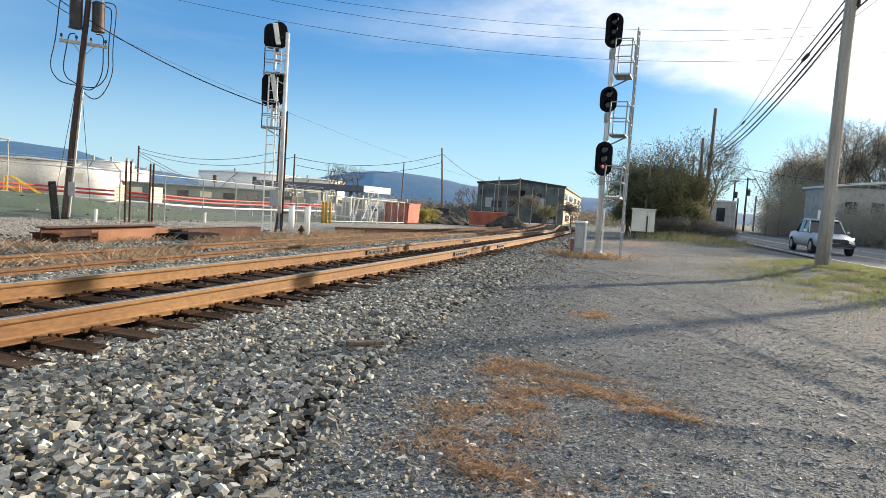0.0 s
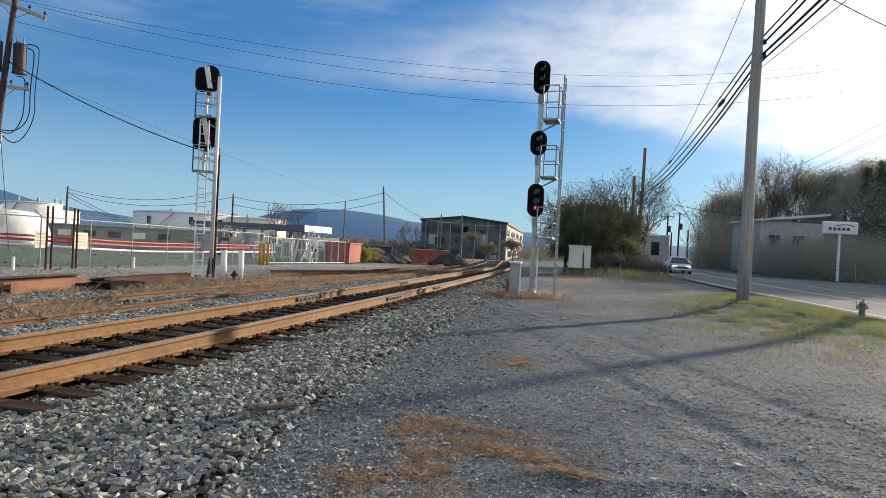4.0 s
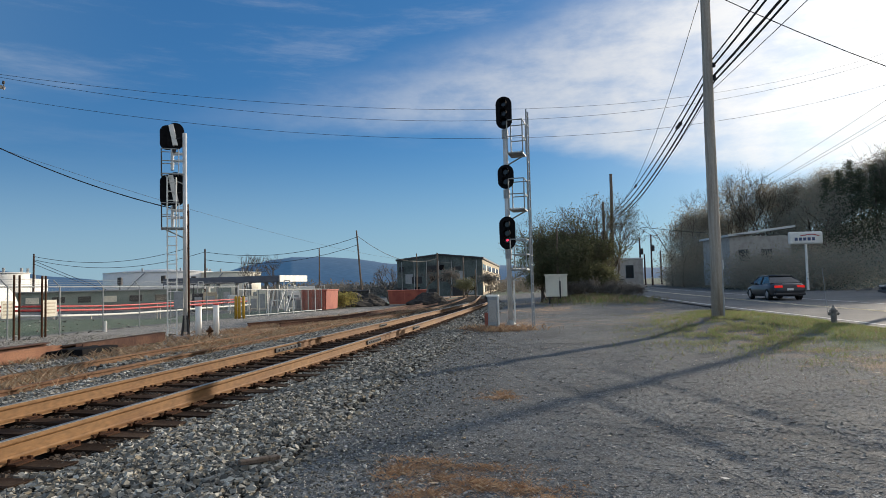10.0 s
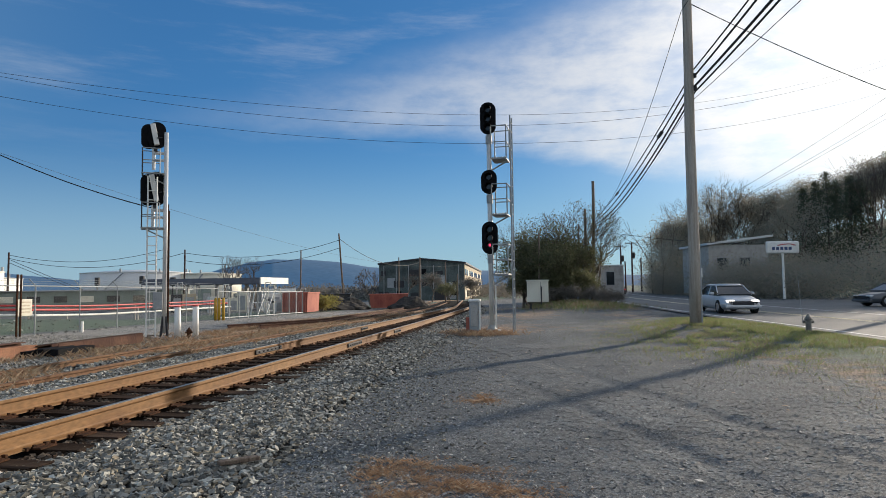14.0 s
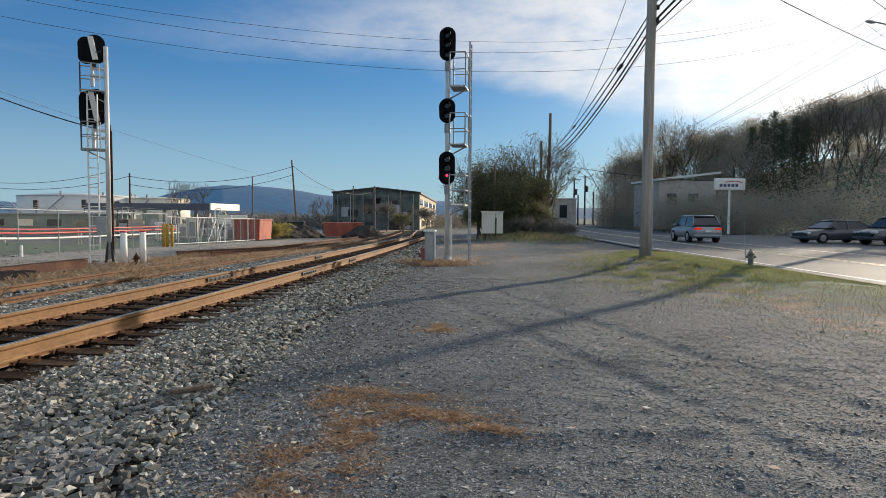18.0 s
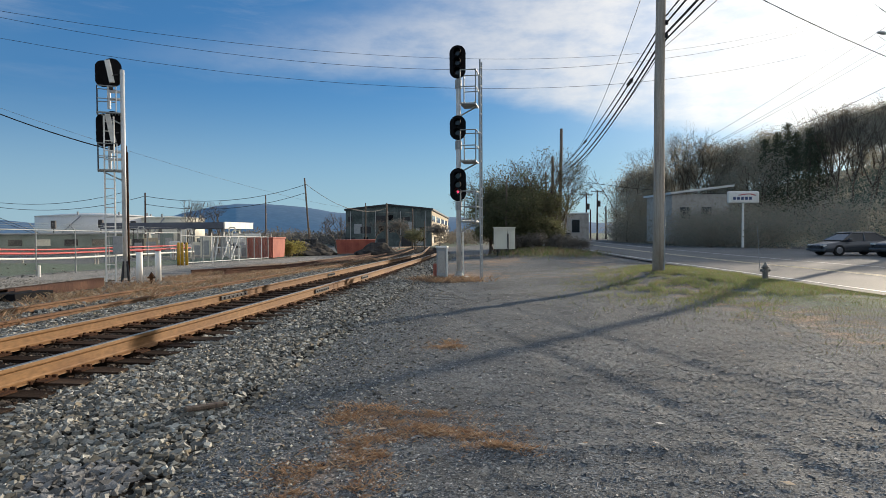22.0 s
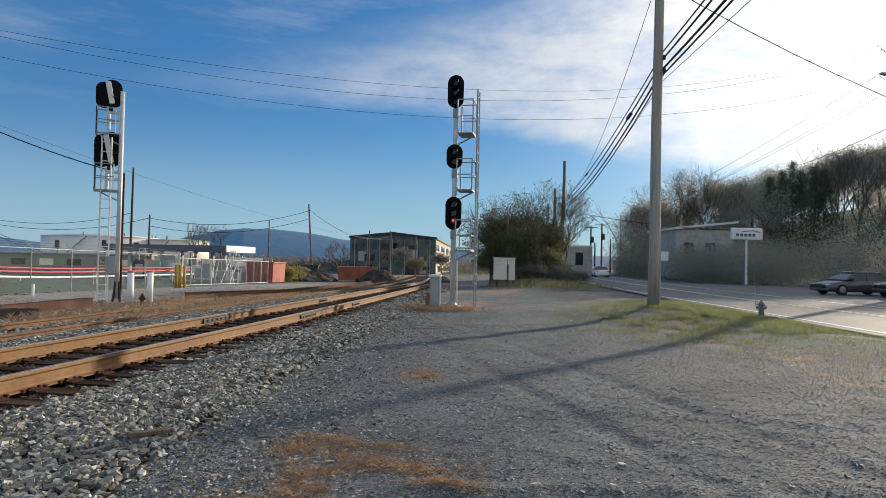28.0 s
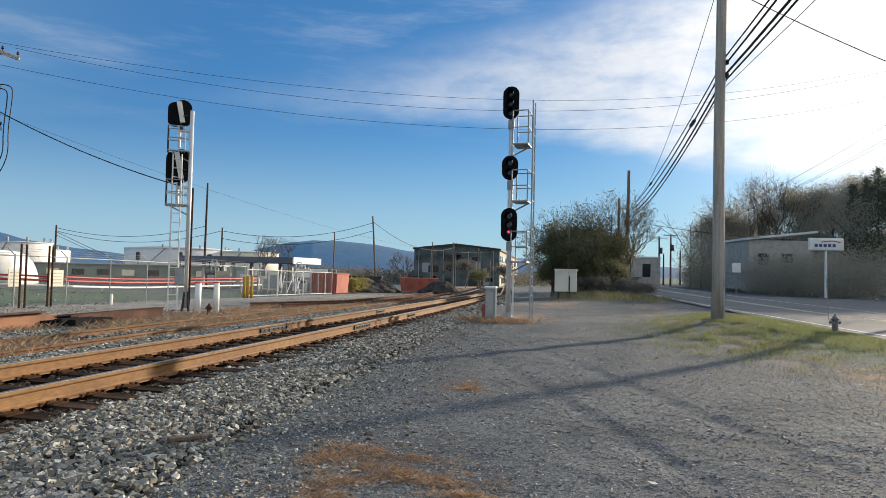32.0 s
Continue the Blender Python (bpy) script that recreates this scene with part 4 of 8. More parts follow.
def platform(parent, x0, x1, y0, y1, z, high, m=None):
    """A small grating platform with its guard frame."""
    base = m or Matrix()
    bm = bmesh.new()
    bm_box(bm, (x1 - x0, y1 - y0, 0.05), ((x0 + x1) / 2, (y0 + y1) / 2, z), base, 0.006)
    for k in range(5):
        xx = x0 + (x1 - x0) * (k + 0.5) / 5
        bm_box(bm, (0.03, y1 - y0, 0.03), (xx, (y0 + y1) / 2, z + 0.035), base)
    p = part("platform", bm, GALV, parent, "galvanised grating platform")
    for xx in (x0, x1):
        for yy in (y0, y1):
            part("guard_post", bm_rod(bmesh.new(), base @ Vector((xx, yy, z)), base @ Vector((xx, yy, z + high)), 0.022, seg=6), GALV, p)
    for zz in (z + high * 0.5, z + high):
        for a, b in (((x0, y0), (x1, y0)), ((x1, y0), (x1, y1)), ((x1, y1), (x0, y1))):
            part("guard_rail", bm_rod(bmesh.new(), base @ Vector((*a, zz)), base @ Vector((*b, zz)), 0.018, seg=6), GALV, p)
    bm = bmesh.new()
    bm_rod(bm, base @ Vector((x0 * 0.15, (y0 + y1) / 2, z - 0.34)), base @ Vector((x1, (y0 + y1) / 2, z - 0.03)), 0.025, seg=6)
    part("brace", bm, GALV, p)


def ladder(parent, ax, ay, bx, by, z0, z1, mat=ALU, label="aluminium ladder"):
    lad = part("ladder", bm_path(bmesh.new(), [(ax, ay, z0), (ax, ay, z1)], 0.026), mat, parent, label)
    part("stile", bm_path(bmesh.new(), [(bx, by, z0), (bx, by, z1)], 0.026), mat, lad)
    z = z0 + 0.25
    while z < z1 - 0.1:
        part("rung", bm_rod(bmesh.new(), (ax, ay, z), (bx, by, z), 0.014, seg=6), mat, lad)
        z += 0.305
    return lad


def signal_b():
    s = thing("railway_signal", "tall silver mast with three black signal heads, lowest showing red", "railway signal", (1.58, 20.9, -0.02))
    bm = bmesh.new()
    bm_rod(bm, (0, 0, 0.0), (0, 0, 6.75), 0.085, 0.078, 18)
    part("mast", bm, ALU, s, "silver-painted tubular mast", True)
    bm = bmesh.new()
    bm_box(bm, (0.62, 0.62, 0.16), (0, 0, 0.05), bevel=0.02)
    part("foundation", bm, CONCRETE, s, "concrete foundation block")
    bm = bmesh.new()
    bm_rod(bm, (0, 0, 0.12), (0, 0, 0.30), 0.17, 0.10, 12)
    bm_box(bm, (0.36, 0.36, 0.03), (0, 0, 0.14), bevel=0.006)
    part("base_flange", bm, GALV, s)
    for z, h, lamps, lit in ((7.12, 1.08, (0.29, -0.02, -0.33), None), (4.99, 0.80, (0.16, -0.16), None), (3.14, 1.08, (0.28, -0.01, -0.24), 2)):
        signal_head(s, (0.0, -0.12, z), 4, 0.53, h, lamps, lit, "black three-lamp signal head" if h > 1 else "black two-lamp signal head")
        bm = bmesh.new()
        bm_rod(bm, (0, 0, z - h / 2 - 0.30), (0, 0, z - h / 2 - 0.02), 0.11, seg=12)
        part("clamp", bm, GREY_METAL, s)
    for z, high in ((5.72, 1.08), (3.88, 1.0), (1.93, 0.98)):
        platform(s, 0.12, 0.62, -0.35, 0.45, z, high)
    ladder(s, 0.74, -0.2, 0.74, 0.22, 0.0, 7.15, GREY_METAL, "grey steel ladder seen edge-on")
    bm = bmesh.new()
    bm_path(bm, [(0.14, 0.05, 0.05), (0.13, 0.05, 1.6)], 0.03)
    part("conduit", bm, WHITE, s, "white conduit pipe")


def twin_head(parent, at, rz, w, h):
    """A head seen from behind: two backing ovals side by side, a white lamp housing slung across them."""
    head = part("signal_head", bm_loft(bmesh.new(), [[(x, yy, z) for x, z in oval(w, h)] for yy in (0.0, 0.02)]), BLACK, parent, "black signal backboard facing away")
    head.matrix_basis = pose(*at, 0, 0, rz)
    bm = bm_loft(bmesh.new(), [[(x - 0.26, yy, z - 0.04) for x, z in oval(w * 0.84, h * 0.93)] for yy in (0.10, 0.12)])
    part("side_backboard", bm, BLACK, head, "black backing oval beside the first")
    bm = bmesh.new()
    lean = Matrix.Rotation(radians(-11), 4, "Y")
    bm_box(bm, (0.16, 0.16, h * 0.78), (-0.07, -0.09, 0.02), lean, 0.012)
    body = part("housing", bm, WHITE, head, "white slanted lamp housing")
    part("housing_hinge", bm_box(bmesh.new(), (0.16, 0.05, 0.03), (0.06, -0.20, -h * 0.14), lean, 0.006), DARK, body)
    part("bracket", bm_box(bmesh.new(), (0.12, 0.14, 0.12), (-0.04, -0.02, -h * 0.5 - 0.04), bevel=0.01), DARK, head, "dark mounting bracket")
    for dz in (h * 0.24, -h * 0.24):
        bm = bmesh.new()
        bm_rod(bm, (0.0, 0.02, dz), (0.0, 0.30, dz), 0.12, 0.115, 16)
        part("hood", bm, BLACK, head)
    return head


def work_basket(parent, x0, x1, y0, y1, z, high):
    """A grating to stand on, with a light guard frame on three sides."""
    bm = bmesh.new()
    for a, b in (((x0, y0), (x1, y0)), ((x1, y0), (x1, y1)), ((x1, y1), (x0, y1)), ((x0, y1), (x0, y0))):
        bm_rod(bm, (*a, z), (*b, z), 0.026, seg=6)
    for k in range(7):
        xx = x0 + (x1 - x0) * (k + 0.5) / 7
        bm_box(bm, (0.015, y1 - y0, 0.03), (xx, (y0 + y1) / 2, z))
    p = part("platform", bm, GALV, parent, "galvanised grating platform")
    for xx, yy, dark in ((x0, y0, True), (x0, y1, True), (x1 - 0.12, y0, False), (x1 - 0.12, y1, False)):
        part("guard_post", bm_rod(bmesh.new(), (xx, yy, z), (xx, yy, z + high), 0.019, seg=6), DARK if dark else ALU, p)
    for zz in (z + high * 0.52, z + high):
        part("guard_rail", bm_path(bmesh.new(), [(x1 - 0.12, y0, zz), (x0, y0, zz), (x0, y1, zz), (x1 - 0.12, y1, zz)], 0.016, 6), GALV, p)
    part("brace", bm_rod(bmesh.new(), (x0 + 0.1, (y0 + y1) / 2, z - 0.02), (x1 + 0.05, (y0 + y1) / 2, z - 0.32), 0.022, seg=6), GALV, p)


def signal_a():
    s = thing("railway_signal", "silver two-head signal mast with ladder, seen from behind", "railway signal", (-9.22, 18.55, -0.08), rz=38)
    bm = bmesh.new()
    bm_rod(bm, (0.17, 0, 0.2), (0.17, 0, 6.95), 0.075, 0.07, 18)
    part("mast", bm, ALU, s, "bright silver tubular mast", True)
    bm = bmesh.new()
    bm_box(bm, (0.7, 0.6, 0.14), (0.12, 0, 0.02), bevel=0.02)
    part("foundation", bm, CONCRETE, s, "concrete foundation block")
    bm = bmesh.new()
    for k in range(4):
        a = radians(45 + 90 * k)
        bm_rod(bm, (0.17 + 0.15 * math.cos(a), 0.15 * math.sin(a), 0.08), (0.17 + 0.07 * math.cos(a), 0.07 * math.sin(a), 0.75), 0.045, 0.03, 6)
    part("base_casting", bm, DARK, s, "flared dark base casting")
    bm = bmesh.new()
    bm_box(bm, (0.30, 0.22, 0.58), (-0.04, -0.12, 1.28), bevel=0.02)
    part("junction_box", bm, GREY_METAL, s, "grey junction box")
    for z, h in ((6.86, 0.92), (5.04, 1.16)):
        twin_head(s, (-0.12, 0.10, z), 0, 0.56, h)
        bm = bmesh.new()
        for dz in (-0.16, -0.40):
            bm_rod(bm, (-0.22, 0.12, z - h / 2 + dz), (0.17, 0.0, z - h / 2 + dz), 0.05, seg=8)
        bm_rod(bm, (-0.22, 0.12, z - h / 2 - 0.72), (-0.22, 0.12, z - h / 2 + 0.02), 0.055, seg=8)
        part("bracket_arm", bm, ALU, s, "white bracket arm")
    for z in (5.50, 3.68):
        work_basket(s, -0.56, 0.10, -0.28, 0.28, z, 0.84)
    ladder(s, -0.38, -0.16, -0.10, -0.16, 0.1, 5.4, WHITE)
    part("cable_pipe", bm_rod(bmesh.new(), (0.28, 0.02, 0.3), (0.28, 0.02, 4.3), 0.03, seg=8), RUST_DARK, s, "dark cable pipe strapped to the mast")


signal_b()
signal_a()


def relay_post(at, red_left):
    c = thing("relay_cabinet", "weathered grey relay cabinet beside the signal mast", "cabinet", at)
    bm = bmesh.new()
    bm_box(bm, (0.30, 0.34, 1.06), (0, 0, 0.55), bevel=0.02)
    part("body", bm, GREY_METAL, c, "weathered grey metal body")
    bm = bmesh.new()
    bm_box(bm, (0.36, 0.40, 0.07), (0, 0, 1.10), bevel=0.02)
    part("cap", bm, WHITE, c, "white-edged cap with rust")
    bm = bmesh.new()
    bm_box(bm, (0.22, 0.02, 0.7), (0.01, -0.178, 0.62), bevel=0.006)
    part("door", bm, CONCRETE, c, "stained tan-grey door panel")
    bm = bmesh.new()
    bm_rod(bm, (0.19, -0.12, 0), (0.19, -0.12, 1.08), 0.03, seg=8)
    part("conduit", bm, WHITE, c, "white conduit pipe")
    bm = bmesh.new()
    bm_box(bm, (0.12, 0.14, 0.55), (-0.24, 0.1, 0.28), bevel=0.01)
    part("side_box", bm, RED_BROWN, c, "faded red side box")


relay_post((1.08, 20.55, -0.02), True)


def marker_post(x, y):
    p = thing("marker_post", "white round marker post with red cap", "bollard", (x, y, slope(x, y)), "marker posts by the signal")
    part("post", bm_rod(bmesh.new(), (0, 0, 0), (0, 0, 1.05), 0.10, 0.10, 14), WHITE, p, "scuffed white post", True)
    part("cap", bm_rod(bmesh.new(), (0, 0, 1.05), (0, 0, 1.09), 0.104, 0.098, 14), RED, p, "red cap", True)


marker_post(-8.35, 18.35)
marker_post(-8.52, 19.55)


def hydrant(x, y, mat, label, scale=1.0, flag=True):
    h = thing("fire_hydrant", label, "fire hydrant", (x, y, height(x, y)))
    k = scale
    bm = bmesh.new()
    for z0, z1, r0, r1 in ((0, 0.06, 0.17, 0.17), (0.06, 0.10, 0.12, 0.12), (0.10, 0.48, 0.105, 0.10), (0.48, 0.53, 0.15, 0.15), (0.53, 0.66, 0.12, 0.05), (0.66, 0.71, 0.03, 0.03)):
        bm_rod(bm, (0, 0, z0 * k), (0, 0, z1 * k), r0 * k, r1 * k, 14)
    part("barrel", bm, mat, h)
    for a in (0, 90, 180):
        d = Vector((math.cos(radians(a + 20)), math.sin(radians(a + 20)), 0))
        bm = bmesh.new()
        bm_rod(bm, d * 0.08 * k + Vector((0, 0, 0.40 * k)), d * 0.19 * k + Vector((0, 0, 0.40 * k)), 0.06 * k, 0.06 * k, 10)
        bm_rod(bm, d * 0.19 * k + Vector((0, 0, 0.40 * k)), d * 0.22 * k + Vector((0, 0, 0.40 * k)), 0.03 * k, 0.03 * k, 6)
        part("outlet", bm, mat, h)
    if flag:
        part("flag_rod", bm_rod(bmesh.new(), (-0.12, 0.05, 0.2), (-0.2, 0.05, 1.5), 0.008, seg=5), GREY_METAL, h, "thin marker rod")


hydrant(10.5, 19.3, material("hydrant_grey", (0.16, 0.15, 0.14), 0.6, 0.1, 0.3, 8.0, 0.1, 60, (0.35, 0.33, 0.30), 0.4), "dull grey fire hydrant in roadside grass", 0.7)
hydrant(-8.1, 18.6, RUST_DARK, "small rusty valve stub beside marker posts", 0.55, False)


# ---- poles and wires ----
def cable(name, label, pts, r=0.012, sag=0.0, group="overhead wires", mat=None, parent=None, n=14):
    a, b = Vector(pts[0]), Vector(pts[1])
    cu = bpy.data.curves.new(name, "CURVE")
    cu.dimensions, cu.bevel_depth, cu.bevel_resolution = "3D", r, 1
    sp_ = cu.splines.new("POLY")
    sp_.points.add(n)
    for i in range(n + 1):
        q = a.lerp(b, i / n)
        q.z -= sag * 4 * (i / n) * (1 - i / n)
        sp_.points[i].co = (*q, 1)
    cu.materials.append(mat or WIRE)
    ob = new(name, cu)
    if parent:
        ob.parent = parent
        return ob
    return tagged(ob, label, "wire", group)


def hang(name, label, pts, r=0.012, parent=None):
    """A loose cable through given points."""
    cu = bpy.data.curves.new(name, "CURVE")
    cu.dimensions, cu.bevel_depth, cu.bevel_resolution = "3D", r, 1
    sp_ = cu.splines.new("NURBS")
    sp_.points.add(len(pts) - 1)
    for q, c in zip(sp_.points, pts):
        q.co = (*c, 1)
    sp_.order_u, sp_.use_endpoint_u = 3, True
    cu.materials.append(WIRE)
    ob = new(name, cu)
    if parent:
        ob.parent = parent
        if label:
            tagged(ob, label)
        return ob
    return tagged(ob, label, "wire", "overhead wires")


def utility_pole(label, base, top, r0, r1, mat, seg=14):
    """A round pole from base to top, its crown a little out of plumb."""
    p = thing("utility_pole", label, "utility pole", base)
    d = Vector(top) - Vector(base)
    bm = bmesh.new()
    n = 6
    pts = [d * (i / n) + Vector((math.sin(i * 1.7) * 0.012, math.cos(i * 2.1) * 0.012, 0)) for i in range(n + 1)]
    bm_loft(bm, [[(q.x + (r0 + (r1 - r0) * i / n) * math.cos(a), q.y + (r0 + (r1 - r0) * i / n) * math.sin(a), q.z) for a in [2 * math.pi * k / seg for k in range(seg)]] for i, q in enumerate(pts)])
    part("pole", bm, mat, p, "", True)
    return p


def crossarm(p, at, half, az, mat=None, pins=4, tilt=0.0):
    """A crossarm and its insulators; az: degrees from +x."""
    d = Vector((math.cos(radians(az)), math.sin(radians(az)), math.tan(radians(tilt))))
    at = Vector(at)
    bm = bmesh.new()
    m = Matrix.Translation(at) @ Matrix.Rotation(radians(az), 4, "Z") @ Matrix.Rotation(radians(-tilt), 4, "Y")
    bm_box(bm, (2 * half, 0.09, 0.11), m=m, bevel=0.008)
    arm = part("crossarm", bm, mat or POLE_GREY, p, "weathered timber crossarm")
    for k in range(pins):
        t = -0.92 + 1.84 * k / max(pins - 1, 1)
        q = at + d * half * t
        bm = bmesh.new()
        bm_rod(bm, q + Vector((0, 0, 0.05)), q + Vector((0, 0, 0.14)), 0.015, seg=6)
        bm_rod(bm, q + Vector((0, 0, 0.14)), q + Vector((0, 0, 0.24)), 0.05, 0.035, 8)
        part("insulator", bm, DARK, arm, "dark insulator")
    for s in (-1, 1):
        part("arm_brace", bm_rod(bmesh.new(), at + d * half * 0.5 * s, at + Vector((0, 0, -0.45)), 0.015, seg=5), GALV, arm)
    return arm


z0 = height(7.80, 20.5)
pole_r = utility_pole("tall weathered grey timber pole in roadside grass", (7.80, 20.5, z0 - 0.1), (7.87, 20.5, 12.0), 0.172, 0.13, POLE_GREY, 18)
part("ground_guard", bm_box(bmesh.new(), (0.05, 0.06, 2.2), (0.17, -0.06, 1.15), bevel=0.01), GREY_METAL, pole_r, "grey cable guard strip")
P_R = Vector((7.82, 20.5, 0))
for zz in (7.85, 7.45):
    part("cable_clamp", bm_box(bmesh.new(), (0.16, 0.10, 0.14), (0.19, -0.02, zz - z0 + 0.1), bevel=0.02), DARK, pole_r, "dark cable clamp")
p2 = utility_pole("slim timber pole at the roadside carrying cables", (4.45, 56.0, -0.05), (4.62, 56.0, 10.4), 0.17, 0.12, POLE_WOOD)
part("notice_plate", bm_box(bmesh.new(), (0.38, 0.03, 0.75), (0.02, -0.2, 2.0), bevel=0.01), WHITE, p2, "white notice plate")
P_2 = Vector((4.6, 56.0, 0))
for za, zb, dx, r, sag, rise, slack in ((8.05, 7.2, 0.18, 0.022, 0.5, 2.1, 0.4), (7.85, 6.95, 0.20, 0.028, 0.6, 2.1, 0.4), (7.52, 6.7, 0.18, 0.034, 0.7, 1.6, 0.4), (7.36, 6.5, 0.20, 0.026, 0.75, 1.6, 0.4), (9.9, 7.6, -0.12, 0.011, 1.7, 1.8, 0.5), (7.15, 5.6, 0.18, 0.009, 0.3, -0.3, 0.1)):
    bundle = r > 0.02
    name, label = ("telephone_cable", "black bundled telephone cable slung between poles") if bundle else ("drop_wire", "thin slack wire strung between roadside poles")
    cable(name, label, ((P_R.x + dx, P_R.y, za), (P_2.x + dx * 0.6, P_2.y, zb)), r, sag)
    cable(name, label, ((P_R.x + dx, P_R.y, za), (P_R.x + 3.85 + dx, P_R.y - 27.0, za + rise)), r, slack)
    if bundle:
        cable(name, label, ((P_2.x + dx * 0.6, P_2.y, zb), (1.9, 84.0, zb - 0.9)), r, 0.8)
for u, za, zb, sag in ((0.56, 8.05, 7.2, 0.5), (0.16, 7.85, 6.95, 0.6)):
    q = Vector((P_R.x + 0.19, P_R.y, za)).lerp(Vector((P_2.x + 0.12, P_2.y, zb)), u)
    q.z -= sag * 4 * u * (1 - u)
    d = Vector((P_2.x - P_R.x, P_2.y - P_R.y, zb - za)).normalized()
    tagged(part("splice_case", bm_rod(bmesh.new(), q - d * 0.35, q + d * 0.35, 0.07, 0.07, 10), DARK), "dark cable splice case on the telephone line", "cable splice")
cable("service_wire", "thin wire crossing above the road", ((P_R.x, P_R.y, 10.2), (27.5, 27.0, 4.2)), 0.013, 1.0)
cable("service_wire", "thin wire crossing above the road", ((P_2.x, P_2.y, 6.2), (24, 66, 5.2)), 0.02, 0.5)

# pole with transformers
bx, by = -16.42, 16.09
px = utility_pole("leaning timber pole with two transformers", (bx, by, -0.06), (-15.84, 16.50, 9.2), 0.12, 0.085, POLE_DARK)


def on_px(z):
    return Vector(((-15.72 + 16.3) * z / 9.26, (16.66 - 16.25) * z / 9.26, z))


part("riser_pipe", bm_path(bmesh.new(), [on_px(0.1) + Vector((0.12, 0.06, 0)), on_px(4.6) + Vector((0.11, 0.06, 0))], 0.05), GALV, px, "galvanised riser pipe")
AX = math.degrees(math.atan2(1.44, 1.22))
crossarm(px, on_px(8.98), 0.98, AX - 6, None, 5, -16)
crossarm(px, on_px(6.22), 0.74, AX, None, 4)
dv = Vector((math.cos(radians(AX)), math.sin(radians(AX)), 0))
TR = material("transformer_grey", (0.04, 0.04, 0.042), 0.6, 0.1, 0.3, 4.0, 0.05, 40, (0.10, 0.06, 0.05), 0.45)
for s in (-0.33, 0.36):
    c = on_px(7.2) + dv * s
    bm = bmesh.new()
    bm_rod(bm, c + Vector((0, 0, -0.47)), c + Vector((0, 0, 0.47)), 0.205, 0.205, 18)
    bm_rod(bm, c + Vector((0, 0, 0.47)), c + Vector((0, 0, 0.55)), 0.225, 0.12, 18)
    bm_rod(bm, c + Vector((0, 0, -0.5)), c + Vector((0, 0, -0.47)), 0.23, 0.23, 18)
    t_ = part("transformer", bm, TR, px, "dark grey cylindrical transformer", False)
    for q in (-0.1, 0.1):
        part("bushing", bm_rod(bmesh.new(), c + dv * q + Vector((0, 0, 0.52)), c + dv * q + Vector((0, 0, 0.74)), 0.035, 0.025, 8), GREY_METAL, t_)
for s, zt, zl in ((-0.86, 7.85, 4.75), (-0.50, 6.5, 4.85), (0.62, 6.6, 4.6), (0.78, 7.6, 4.7), (0.92, 7.75, 4.3)):
    hang("drop_cable", "black looped drop cable", [on_px(zt) + dv * s * 0.55, on_px(zt + 0.06) + dv * s * 0.9, on_px(zt - 0.3) + dv * s, on_px(6.2) + dv * s * 0.98, on_px(5.3) + dv * s * 1.12, on_px(zl + 0.1) + dv * s * 0.8, on_px(zl) + dv * s * 0.35, on_px(4.75)], 0.019, px)
PXW = Vector((-16.42, 16.09, -0.06))
for k, (zz, s) in enumerate(((9.2, -0.2), (9.1, 0.8), (8.45, 0.1))):
    a = PXW + on_px(zz) + dv * s
    end, sag = (((26.85, 51.96, 18.0), 3.0), ((22.2, 40.2, 14.0), 2.8), ((22.2, 40.3, 12.5), 2.6))[k]
    cable("power_line", "thin overhead power line crossing the sky", (a, Vector(a).lerp(Vector(end), 1.0)), 0.007, sag, n=30)
    cable("power_line", "thin overhead power line crossing the sky", (end, (Vector(end) * 2 - a) + Vector((0, 0, -9))), 0.014, 3.0, n=16)
cable("guy_wire", "steel guy wire braced to the ground", (PXW + on_px(6.0), (-20.4, 18.6, 0.2)), 0.01)
cable("guy_wire", "steel guy wire braced to the ground", (PXW + on_px(5.2), (-19.2, 19.4, 0.1)), 0.01)
bm = bmesh.new()
bm_box(bm, (0.24, 0.2, 1.35), (0, 0, 0.66), Matrix.Rotation(radians(-6), 4, "Y"), 0.02)
tagged(part("leaning_tie_stub", bm, BLACK), "black upright railway tie leaning beside the pole", "timber post").matrix_basis = pose(-16.2, 15.6, -0.06, 0, 0, 50)
bm = bmesh.new()
bm_box(bm, (0.22, 0.16, 0.5), (0, 0, 0.0), bevel=0.02)
part("meter_box", bm, GREY_METAL, px, "grey meter box").matrix_basis = pose(0.2, 0.1, 1.1, 0, 0, 45)

# pole with floodlights by the big tank
ptz = 0.55
pt = utility_pole("timber pole carrying two floodlights by the white tank", (-24.2, 10.15, ptz), (-23.9, 10.1, 13.65), 0.20, 0.13, material("pinkish_pole_wood", (0.23, 0.165, 0.15), 0.9, 0.0, 0.3, 3.0, 0.5, 40, (0.14, 0.10, 0.09), 0.45, stretch=(6, 6, 0.35)))
crossarm(pt, (0.28, -0.05, 12.2), 0.42, 50, GALV, 2)
for s, tilt in ((-0.55, -40), (0.55, 35)):
    d = Vector((math.cos(radians(50)), math.sin(radians(50)), 0)) * s
    bm = bmesh.new()
    bm_box(bm, (0.5, 0.32, 0.42), (0, 0, 0), bevel=0.06)
    bm_rod(bm, (0, 0, -0.18), (0, 0.05, -0.38), 0.03, seg=6)
    fl = part("floodlight", bm, DARK, pt, "dark boxy floodlight")
    fl.matrix_basis = pose(0.28 + d.x, -0.05 + d.y, 12.45, 10, tilt, 50)
